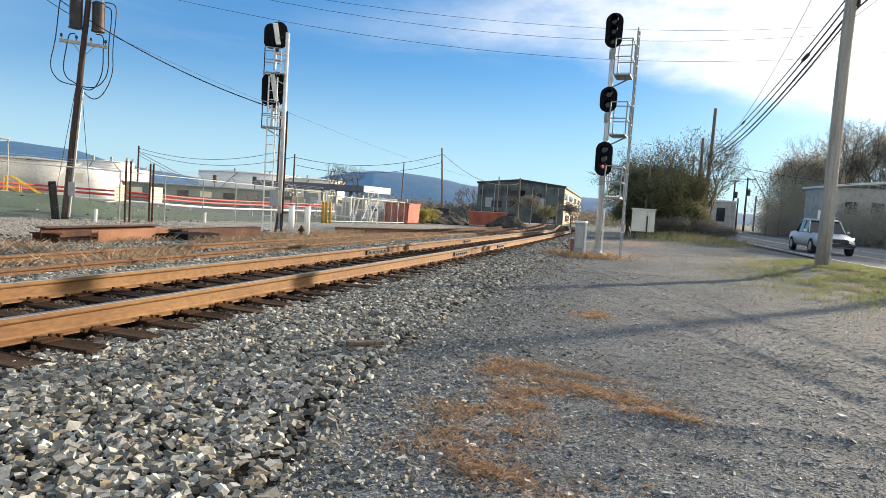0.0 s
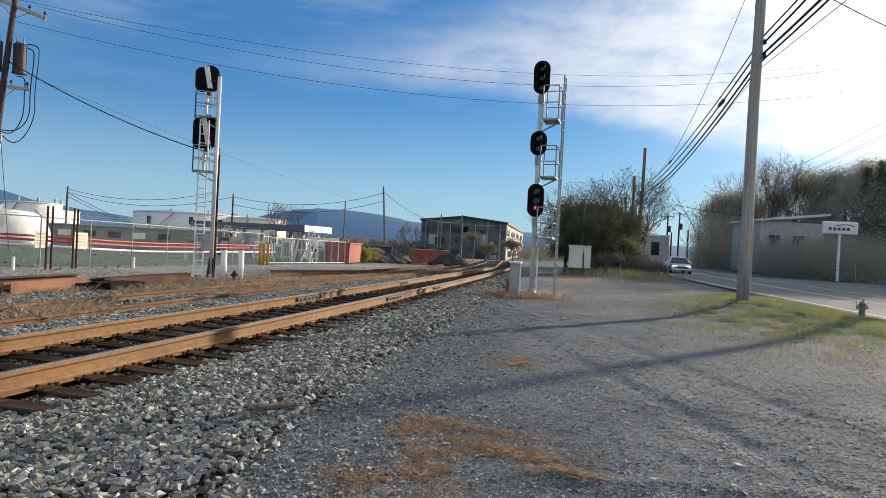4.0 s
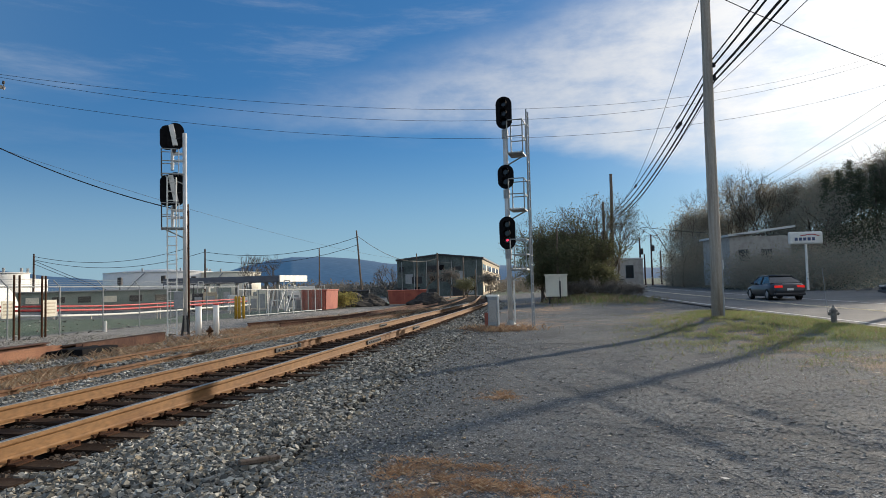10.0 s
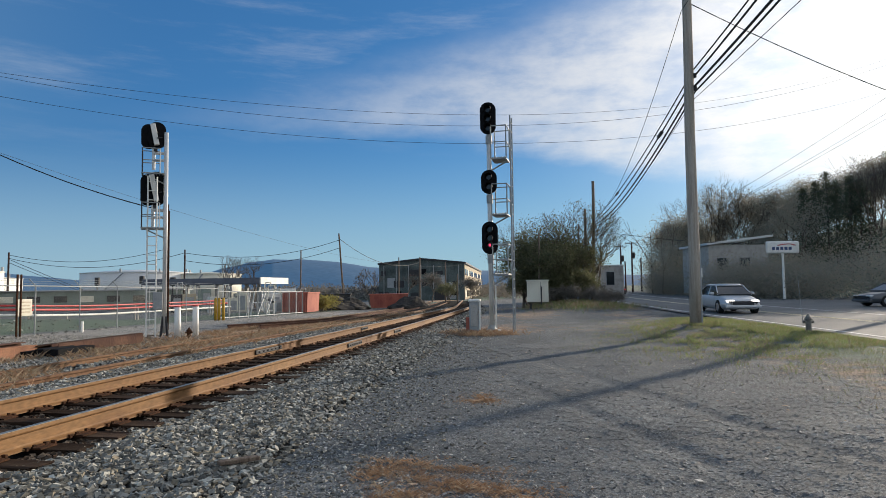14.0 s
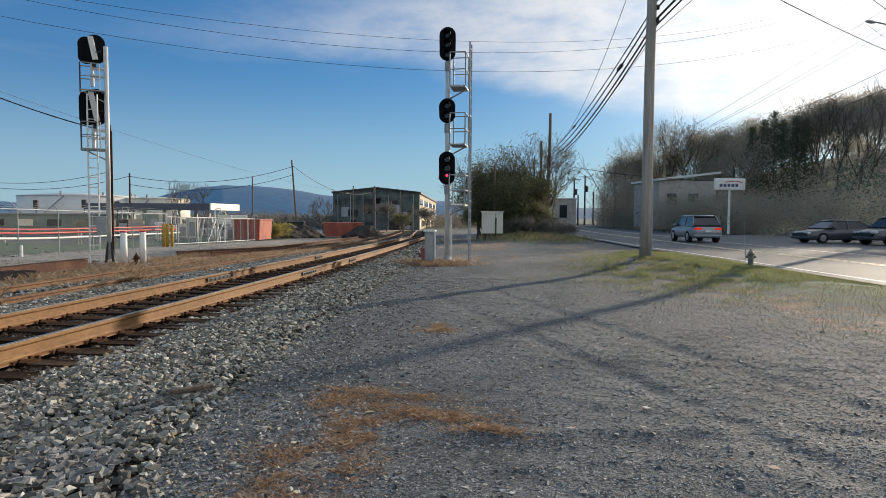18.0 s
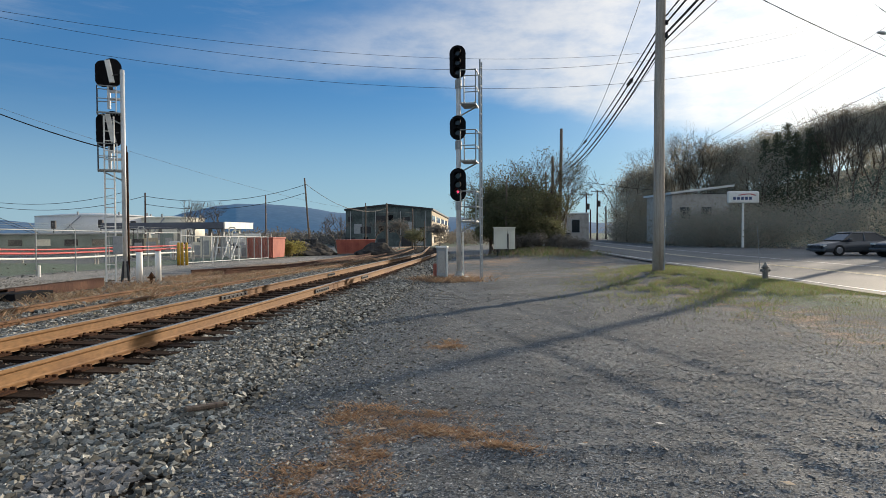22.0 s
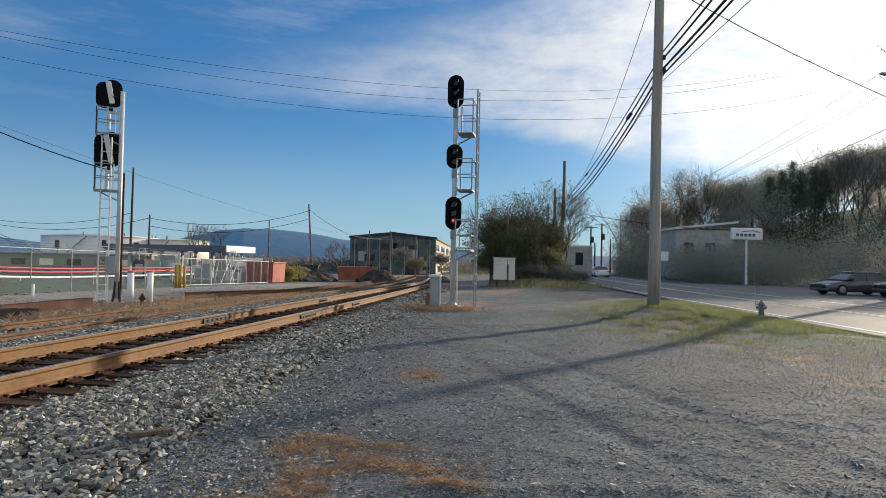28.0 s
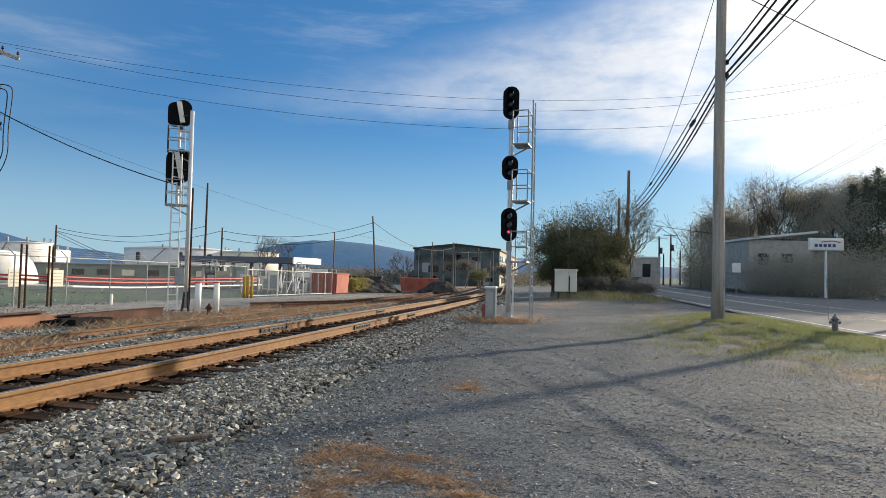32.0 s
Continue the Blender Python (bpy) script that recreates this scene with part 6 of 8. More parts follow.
    part("walkway_rail", bm_path(bmesh.new(), [(-4, 0.6, 0), (-4, 0.6, 1.1), (1.0, 0.6, 1.1), (1.0, 0.6, 0)], 0.03), YELLOW, v, "yellow walkway rail")


yard_details()


def berm_details():
    """Stones on the gravel face of the berm, weeds and dark soil along the fence foot."""
    out, sz = [], []
    for _ in range(4200):
        if rng.random() < 0.85:
            x, y = rng.normal(-22.3, 1.7), rng.normal(9.6, 1.6)
        else:
            y = rng.uniform(-6, 26)
            x = fence_x(y) - rng.uniform(-0.6, 5.0)
        s_ = rng.uniform(0.03, 0.09)
        out.append((x, y, height(x, y) + 0.2 * s_))
        sz.append(s_)
    v, f = scatter(np.array(out), np.array(sz))
    tagged(new("berm_stones", raw_mesh("berm_stones", v, f, STONE)), "grey stones strewn over the berm", "gravel", kind="stuff")
    p = thing("marker_stake", "short white marker stake by the fence", "post", (-17.75, 9.75, 0), "marker stakes")
    part("stake", bm_rod(bmesh.new(), (0, 0, 0), (0, 0, 0.42), 0.05, seg=8), WHITE, p)


berm_details()


def i_beam(name, label, at, rz, L, h, w, mat, roll=0.0):
    bm = bmesh.new()
    t = 0.025
    for dz, ww, hh in ((h / 2 - t / 2, w, t), (-h / 2 + t / 2, w, t), (0, t, h - 2 * t)):
        bm_box(bm, (L, ww, hh), (0, 0, dz), bevel=0.004)
    ob = part(name, bm, mat)
    ob.matrix_basis = pose(*at, roll, 0, rz)
    return tagged(ob, label, "steel beam", "scrap steel beside the siding")


BEAM_ORANGE = material("beam_orange_rust", (0.30, 0.145, 0.085), 0.8, 0.0, 0.3, 2.0, 0.2, 30, (0.22, 0.10, 0.06), 0.45)
i_beam("steel_beam", "long rusty steel beam lying in dry grass", (-8.6, 11.2, 0.16), 98, 3.6, 0.30, 0.28, RUST_BEAM)
i_beam("steel_beam", "orange rusty steel beam lying in dry grass", (-8.1, 11.6, 0.13), 101, 2.6, 0.20, 0.26, BEAM_ORANGE, 90)
i_beam("steel_beam", "dark rusty steel beam lying in grit", (-8.55, 15.0, 0.10), 97, 4.4, 0.26, 0.24, RUST_DARK)
i_beam("steel_beam", "dark rusty steel beam lying in grit", (-8.2, 14.9, 0.12), 95, 3.4, 0.22, 0.24, RUST_BEAM, 90)
i_beam("steel_beam", "short dark end of a rusty beam", (-8.35, 9.55, 0.08), 20, 0.6, 0.2, 0.22, RUST_DARK)
for k in range(4):
    bm = bmesh.new()
    bm_box(bm, (1.9 - 0.25 * k, 0.22, 0.16), (0, 0, 0), bevel=0.015)
    ob = tagged(part("tarred_tie", bm, BLACK), "black tarred tie heaped beside the beams", "timber", "heap of tarred ties")
    ob.matrix_basis = pose(-7.9 + (k - 1.5) * 0.25, 13.3 + rnd.uniform(-0.15, 0.15), 0.06 + 0.04 * (k % 2), 0, 0, 98 + rnd.uniform(-5, 5))


def derail():
    d = thing("track_derail", "bright yellow derail shoe clamped over the siding rail", "derail", (siding_far_x(1.9) + 0.06, 1.9, 0.02), rz=92)
    d.scale = (0.85, 0.85, 0.85)
    # the shoe: a plate that climbs on to the rail head and curls over it
    bm = bmesh.new()
    rings = []
    for i in range(11):
        u = i / 10
        x = -0.30 + 0.60 * u
        half = 0.09 + 0.10 * math.sin(math.pi * min(1.0, 0.15 + u * 0.85))
        top = 0.19 + 0.045 * math.sin(math.pi * min(1.0, 0.25 + u * 0.6))
        rings.append([(x, -half, top - 0.10), (x, -half * 0.9, top - 0.02), (x, -half * 0.4, top + 0.012), (x, half * 0.5, top + 0.015), (x, half, top - 0.03), (x, half * 0.95, top - 0.06), (x, half * 0.4, top - 0.03), (x, -half * 0.5, top - 0.035)])
    bm_loft(bm, rings)
    part("shoe", bm, YELLOW, d, "curved yellow shoe plate")
    for x, w in ((-0.17, 0.24), (0.06, 0.10), (0.21, 0.19)):
        bm = bmesh.new()
        bm_box(bm, (w, 0.12, 0.17), (x, -0.16, 0.09), Matrix.Rotation(radians(8), 4, "X"), 0.025)
        bm_rod(bm, (x, -0.24, 0.12), (x, -0.27, 0.12), 0.03, seg=8)
        part("lug", bm, YELLOW, d, "yellow bolted lug")
    bm = bmesh.new()
    bm_path(bm, [(-0.26, -0.05, 0.20), (-0.36, -0.10, 0.18), (-0.44, -0.16, 0.06)], 0.022, 8)
    part("lever", bm, YELLOW, d)
    bm = bmesh.new()
    bm_box(bm, (0.7, 0.30, 0.05), (0.02, -0.05, 0.06), bevel=0.01)
    part("base_plate", bm, DARK, d, "dark base plate")
    b = thing("rail_clamp", "small rusty orange clamp on the siding rail", "rail clamp", (siding_far_x(0.9) + 0.16, 1.0, 0.04), rz=92)
    bm = bmesh.new()
    bm_box(bm, (0.13, 0.10, 0.10), (0, 0, 0.06), bevel=0.03)
    bm_rod(bm, (-0.08, -0.03, 0.05), (0.09, -0.03, 0.08), 0.025, seg=8)
    part("clamp", bm, BEAM_ORANGE, b)


derail()
for x, y, rz in ((-7.7, 2.75, 20), (-6.8, 3.5, 75)):
    bm = bmesh.new()
    bm_box(bm, (0.36, 0.26, 0.025), (0, 0, 0), Matrix.Rotation(radians(12 if rz < 40 else 38), 4, "Y"), 0.006)
    tagged(part("scrap_plate", bm, RUST_BEAM), "tilted rusty red scrap plate on the grit", "scrap metal").matrix_basis = pose(x, y, 0.10, 0, 0, rz)


# ---- gate, fuel canopy and what lies behind ----
def gate():
    a, b = Vector((-16.6, 33.3, slope(-16.6, 33.3))), Vector((-17.0, 45.0, slope(-17, 45)))
    g = thing("sliding_gate", "long galvanised chain-link sliding gate", "gate")
    up = Vector((0, 0, 1))
    n = 10
    H = 1.68
    for i in range(n + 1):
        p = a.lerp(b, i / n)
        part("gate_post", bm_rod(bmesh.new(), p, p + up * (H + (0.3 if i in (0, 5, 10) else 0.0)), 0.035, seg=8), GALV if i % 3 else ALU, g)
    for z in (0.12, H):
        part("gate_rail", bm_rod(bmesh.new(), a + up * z, b + up * z, 0.03, seg=8), GALV, g)
    for i in (4, 5):
        p, q = a.lerp(b, i / n), a.lerp(b, (i + 1) / n)
        part("gate_brace", bm_rod(bmesh.new(), p + up * 0.15, q + up * H, 0.025, seg=6), ALU, g)
    bm = bmesh.new()
    d = (b - a).normalized()
    L = (b - a).length
    k = 0.0
    while k < L:
        p = a + d * k
        bm_rod(bm, p + up * 0.12, p + up * H, 0.006, seg=3)
        k += 0.14
    part("gate_mesh", bm, GALV, g, "galvanised wire infill")
    for x, y in ((-16.62, 33.05), (-16.42, 33.1), (-16.2, 33.2)):
        w = thing("bollard", "yellow steel bollard guarding the gate", "bollard", (x, y, slope(x, y)), "gate bollards")
        part("post", bm_rod(bmesh.new(), (0, 0, 0), (0, 0, 1.25), 0.08, 0.08, 12), OCHRE, w, "", True)
        part("top", bm_rod(bmesh.new(), (0, 0, 1.25), (0, 0, 1.31), 0.08, 0.03, 12), OCHRE, w)


gate()


def canopy():
    c = thing("fuel_canopy", "flat-roofed fuel canopy with a white fascia", "canopy", (-27.5, 57.2, -0.55), rz=3.0)
    bm = bmesh.new()
    bm_box(bm, (13.0, 6.3, 0.62), (-6.5, 3.0, 2.95), bevel=0.02)
    part("roof", bm, ROOF_DARK, c, "dark blue-grey fascia")
    bm = bmesh.new()
    bm_box(bm, (0.12, 6.4, 0.66), (0.06, 3.0, 2.95), bevel=0.02)
    part("fascia", bm, WHITE, c, "white fascia end")
    for x in (-11, -7.5, -4, -0.8):
        for y in (1.2, 4.8):
            part("column", bm_box(bmesh.new(), (0.3, 0.3, 2.7), (x, y, 1.3), bevel=0.02), GREY_METAL, c)
    for x in (-9, -6.5, -3, 1):
        p = thing("fuel_pump", "pale fuel pump cabinet under the canopy", "fuel pump", (-27.5 + x - 0.6, 59.0, -0.55), "fuel pumps", rz=49.5)
        part("cabinet", bm_box(bmesh.new(), (0.8, 0.5, 1.7), (0, 0, 0.85), bevel=0.05), ALU, p)
        part("panel", bm_box(bmesh.new(), (0.6, 0.04, 0.5), (0, -0.26, 1.2), bevel=0.01), DARK, p)


canopy()


def yard_clutter():
    """Loading racks, tankers and boxes seen through the fence and the gate."""
    GREEN_GREY = material("green_grey_cladding", (0.20, 0.25, 0.23), 0.7, 0.0, 0.2, 0.6, 0.05, 6, (0.14, 0.18, 0.165), 0.45)
    w = thing("yard_building", "long low green-grey building behind the pipes", "building", (-54.0, 60.0, -0.6), rz=22)
    part("wall", bm_box(bmesh.new(), (26.0, 4.0, 2.2), (0, 2, 1.1), bevel=0.03), GREEN_GREY, w)
    part("roof", bm_box(bmesh.new(), (26.6, 4.6, 0.14), (0, 2, 2.26), bevel=0.03), GREY_METAL, w)
    for k in range(9):
        part("window", bm_box(bmesh.new(), (1.4, 0.06, 0.7), (-11.2 + 2.8 * k, -0.02, 1.3), bevel=0.02), (DARK, CREAM, GLASS_DARK)[k * 5 % 3], w)
    spots = [(-22.6, 50.5, 1.5, 0.9, 1.5, WHITE), (-24.6, 49.0, 0.8, 0.7, 1.7, CREAM), (-20.9, 48.5, 0.7, 0.6, 1.0, ALU), (-27.2, 52.5, 1.6, 0.9, 1.2, CREAM), (-29.2, 50.5, 0.9, 0.8, 2.0, GREEN_GREY), (-25.6, 46.3, 0.7, 0.5, 1.3, ALU), (-31.5, 51.5, 1.2, 0.7, 1.6, TAN_WALL), (-23.4, 44.5, 0.6, 0.5, 1.1, WHITE), (-33.0, 55.0, 2.0, 1.0, 1.4, CREAM), (-21.6, 54.5, 1.3, 0.8, 1.2, ALU), (-28.0, 45.0, 0.8, 0.6, 1.5, DARK)]
    for x, y, a, b, h, mat in spots:
        c = thing("equipment_cabinet", "weathered equipment cabinet in the loading yard", "cabinet", (x, y, slope(x, y)), "loading yard cabinets", rnd.uniform(30, 60))
        part("body", bm_box(bmesh.new(), (a, b, h), (0, 0, h / 2 + 0.08), bevel=0.03), mat, c)
        part("door", bm_box(bmesh.new(), (a * 0.7, 0.03, h * 0.7), (0, -b / 2 - 0.012, h / 2), bevel=0.01), GREY_METAL, c)
        part("base", bm_box(bmesh.new(), (a * 1.1, b * 1.1, 0.1), (0, 0, 0.05), bevel=0.01), CONCRETE, c)
    for x, y, rz in ((-19.3, 42.8, 50), (-21.5, 46.5, 48), (-24.0, 53.0, 46)):
        f_ = thing("loading_frame", "white tubular loading frame in the yard", "steel frame", (x, y, slope(x, y)), "loading frames", rz)
        for s_ in (-0.55, 0.55):
            part("leg", bm_path(bmesh.new(), [(s_ * 1.3, 0, 0), (s_ * 0.75, 0, 1.75)], 0.035), ALU, f_)
            part("leg", bm_path(bmesh.new(), [(s_ * 1.3, 0.9, 0), (s_ * 0.75, 0.9, 1.75)], 0.035), ALU, f_)
        for z in (0.9, 1.72):
            part("cross_bar", bm_rod(bmesh.new(), (-0.6, 0, z), (0.6, 0, z), 0.03, seg=6), ALU, f_)
    for x, y, h in ((-20.2, 45.5, 2.2), (-22.0, 48.2, 2.5), (-23.6, 51.0, 2.0), (-26.4, 49.0, 2.4), (-28.6, 53.0, 2.3), (-30.2, 48.0, 2.6), (-18.9, 44.0, 1.9), (-19.7, 50.0, 2.0)):
        p = thing("riser_pipe", "pale vertical loading pipe in the yard", "pipe", (x, y, slope(x, y)), "loading pipes", rnd.uniform(0, 90))
        part("pipe", bm_path(bmesh.new(), [(0, 0, 0), (0, 0, h - 0.2), (0.1, 0, h), (0.5, 0, h), (0.55, 0, h - 0.4)], 0.05, 8), (ALU, CREAM, GREY_METAL)[int(h * 10) % 3], p)
        part("valve", bm_rod(bmesh.new(), (-0.12, 0, h * 0.5), (0.12, 0, h * 0.5), 0.09, seg=8), DARK, p)
    for x, y, z in ((-52.3, 63.5, 3.6), (-47.0, 64.5, 3.7), (-41.0, 62.0, 3.4)):
        m_ = thing("yard_lamp", "dark lamp cluster on a short mast", "lamp", (x, y, slope(x, y)), "yard lamps")
        part("mast", bm_rod(bmesh.new(), (0, 0, 0), (0, 0, z), 0.06, seg=6), DARK, m_)
        part("lamp", bm_box(bmesh.new(), (0.55, 0.3, 0.95), (0, 0, z - 0.3), bevel=0.06), DARK, m_)
    t_ = thing("box_truck", "white box truck parked under the fuel canopy", "truck", (-27.0, 61.0, slope(-27, 61)), rz=35)
    part("box", bm_box(bmesh.new(), (3.4, 2.0, 1.6), (-0.6, 0, 1.35), bevel=0.05), WHITE, t_)
    part("cab", bm_box(bmesh.new(), (1.3, 1.9, 1.35), (1.85, 0, 1.05), bevel=0.15), WHITE, t_)
    part("windscreen", bm_box(bmesh.new(), (0.06, 1.6, 0.5), (2.5, 0, 1.4), bevel=0.02), GLASS_DARK, t_)
    for x in (-1.5, 1.7):
        for y in (-0.9, 0.9):
            part("wheel", bm_rod(bmesh.new(), (x, y - 0.12, 0.36), (x, y + 0.12, 0.36), 0.36, seg=16), RUBBER, t_)


yard_clutter()


def containers():
    for at, size, rz, label, mat in (((-18.4, 47.5, -0.4), (2.2, 2.6, 1.62), 4, "brick-red steel dumpster beside the gate", RED_BROWN), ((-16.2, 63.0, -0.58), (3.9, 2.3, 1.45), 20, "brick-red open container in the yard", RED_BROWN), ((-24.8, 66.0, -0.6), (6.0, 2.4, 1.5), 20, "dark loaded container in the yard", DARK)):
        c = thing("waste_container", label, "container", at, "yard containers", rz)
        bm = bmesh.new()
        w, d, h = size
        bm_loft(bm, [[(-w / 2 * k, -d / 2 * k, z), (w / 2 * k, -d / 2 * k, z), (w / 2 * k, d / 2 * k, z), (-w / 2 * k, d / 2 * k, z)] for z, k in ((0.1, 0.94), (h, 1.0))])
        part("bin", bm, mat, c)
        for k in range(6):
            x = -w / 2 + w * (k + 0.5) / 6
            part("rib", bm_box(bmesh.new(), (0.09, 0.08, h - 0.15), (x, -d / 2 - 0.02, h / 2 + 0.05), bevel=0.01), mat, c)
        part("lip", bm_box(bmesh.new(), (w + 0.1, d + 0.1, 0.1), (0, 0, h), bevel=0.02), mat, c)
    # dark spoil heaps
    HEAP = material("dark_spoil", (0.035, 0.032, 0.03), 0.95, 0.0, 0.5, 2.0, 1.0, 12, (0.07, 0.06, 0.05), 0.5)
    for x, y, r, h in ((-19.9, 57.5, 2.4, 1.5), (-18.6, 58.5, 1.9, 1.2), (-13.4, 61.0, 2.0, 1.35)):
        bm = bmesh.new()
        bmesh.ops.create_icosphere(bm, subdivisions=4, radius=1.0)
        for vv in bm.verts:
            k = 1 + 0.25 * noise.noise(vv.co * 2.1 + Vector((x, y, 0))) + 0.08 * noise.noise(vv.co * 7)
            vv.co = Vector((vv.co.x * r * k, vv.co.y * r * k, max(vv.co.z, -0.1) * h * k * (1 - 0.35 * math.hypot(vv.co.x, vv.co.y))))
        ob = part("spoil_heap", bm, HEAP)
        ob.matrix_basis = pose(x, y, slope(x, y) - 0.05)
        tagged(ob, "dark heap of spoil beside the tracks", "heap")


containers()


def block_building():
    """Disused grey block with a pitched roofline and boarded windows."""
    b = thing("warehouse", "large disused grey warehouse with tan side wall", "building", (-48.5, 151.3, -1.9), rz=8.0)
    W_, D_, H_ = 21.2, 96.0, 9.2
    bm = bmesh.new()
    bm_loft(bm, [[(0, y, 0), (W_, y, 0), (W_, y, H_), (W_ / 2, y, H_ + 1.1), (0, y, H_)] for y in (0, D_)])
    part("wall", bm, CORRUGATED, b, "dark grey clad wall")
    part("side_wall", bm_box(bmesh.new(), (0.12, D_, H_ - 0.6), (W_ + 0.06, D_ / 2, H_ / 2), bevel=0.01), TAN_WALL, b, "sunlit tan side wall")
    bm = bmesh.new()
    bm_loft(bm, [[(-0.3, y, H_ - 0.1), (W_ / 2, y, H_ + 1.05), (W_ + 0.4, y, H_ - 0.1), (W_ + 0.4, y, H_ + 0.35), (W_ / 2, y, H_ + 1.5), (-0.3, y, H_ + 0.35)] for y in (-0.4, D_ + 0.4)])
    part("roof", bm, DARK, b, "dark flat-pitched roof")
    for row in range(3):
        for k in range(6):
            if (k * 3 + row * 5) % 4 == 1:
                continue
            bm = bmesh.new()
            x, z = 1.6 + k * 3.35 + 0.5 * ((k * 7 + row * 3) % 3 - 1), 1.6 + row * 2.7 + 0.3 * ((k + row) % 2)
            bm_box(bm, (2.6 - 0.7 * ((k * 5 + row) % 3), 0.08, 1.7 - 0.4 * ((k + row * 2) % 3)), (x, -0.03, z), bevel=0.02)
            part("window", bm, (DARK, BLACK, DARK, BLACK)[(k * 7 + row * 5) % 4], b, "dark boarded window")
    for row in range(3):
        for k in range(16):
            y_, z = 3.0 + k * 6.0, 1.7 + row * 2.7
            part("window", bm_box(bmesh.new(), (0.08, 4.3, 1.5), (W_ + 0.14, y_, z), bevel=0.02), GLASS_DARK if (k * 5 + row) % 4 else CREAM, b, "strip window" if (k * 5 + row) % 4 else "boarded strip window")
    for k in range(7):
        part("downpipe", bm_rod(bmesh.new(), (1.2 + 3.1 * k, -0.08, 0.2), (1.2 + 3.1 * k, -0.08, H_ - 0.3), 0.09, seg=6), GREY_METAL, b)
    for x, z, w, h in ((3.0, 4.6, 1.9, 2.4), (8.2, 3.0, 2.6, 4.4), (13.6, 6.2, 3.2, 1.8), (18.2, 2.6, 1.7, 4.2), (16.0, 4.8, 1.2, 3.0)):
        part("patch_panel", bm_box(bmesh.new(), (w, 0.05, h), (x, -0.026, z), bevel=0.01), GREY_METAL if w < 2 else CORRUGATED, b, "patched cladding sheet")
    bm = bmesh.new()
    bm_box(bm, (2.4, 1.4, 2.6), (W_ - 6.0, -0.7, 1.3), bevel=0.03)
    part("porch", bm, DARK, b)


block_building()


def hills():
    # Blue tone and emission paint the distance haze into the ridge.
    HILL = material("hazy_far_hill", (0.020, 0.042, 0.070), 0.95, 0.0, 0.3, 0.012, 0.0, 0.08, (0.032, 0.055, 0.075), 0.5, glow=(0.12, 0.36, 0.74, 0.17))
    ridge = [(-62, 70), (-56, 78), (-52, 74), (-50, 56), (-47, 40), (-42, 26), (-38, 22), (-35, 35), (-33, 52), (-30.5, 70), (-28.5, 82), (-26, 80), (-23, 72), (-20, 58), (-17, 50), (-14, 40), (-10.5, 46), (-7.5, 42), (-4, 36), (0, 30), (6, 26), (20, 24)]
    bm = bmesh.new()
    rings = []
    for az, h in ridge:
        a = radians(az)
        ring = []
        for k in range(9):
            u = k / 8
            r = 1350 + 420 * u
            ring.append((math.sin(a) * r, math.cos(a) * r, -6 + (h + 6) * math.sin(u * math.pi / 2) ** 1.2 + 5 * noise.noise((az * 0.4, u * 4, 0))))
        ring.append((math.sin(a) * 1800, math.cos(a) * 1800, -8))
        rings.append(ring)
    fine = []
    for r0, r1 in zip(rings[:-1], rings[1:]):
        for s in range(6):
            t = s / 6
            t = t * t * (3 - 2 * t)
            fine.append([tuple(Vector(p).lerp(Vector(q), t) + Vector((0, 0, 1.5 * noise.noise((Vector(p).lerp(Vector(q), t)) * 0.02)))) for p, q in zip(r0, r1)])
    fine.append(rings[-1])
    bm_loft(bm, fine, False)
    structure("backdrop_hills", bm, HILL, "wooded ridge on the horizon, blue haze put into its colour and glow", "hill", True)


hills()


# ---- plants ----
def blade_field(name, label, mat, spots, category="grass", lean=0.35):
    """Grass blades: spots holds x, y, z, height, width."""
    vs, fs = [], []
    for x, y, z, h, w in spots:
        a = rnd.uniform(0, 6.283)
        dx, dy = math.cos(a) * w / 2, math.sin(a) * w / 2
        bx_, by_ = rnd.gauss(0, lean) * h, rnd.gauss(0, lean) * h
        k = len(vs)
        vs += [(x - dx, y - dy, z), (x + dx, y + dy, z), (x + dx * 0.6 + bx_ * 0.4, y + dy * 0.6 + by_ * 0.4, z + h * 0.6), (x + bx_, y + by_, z + h)]
        fs.append((k, k + 1, k + 2, k + 3))
    return tagged(new(name, raw_mesh(name, vs, fs, mat)), label, category, kind="stuff")


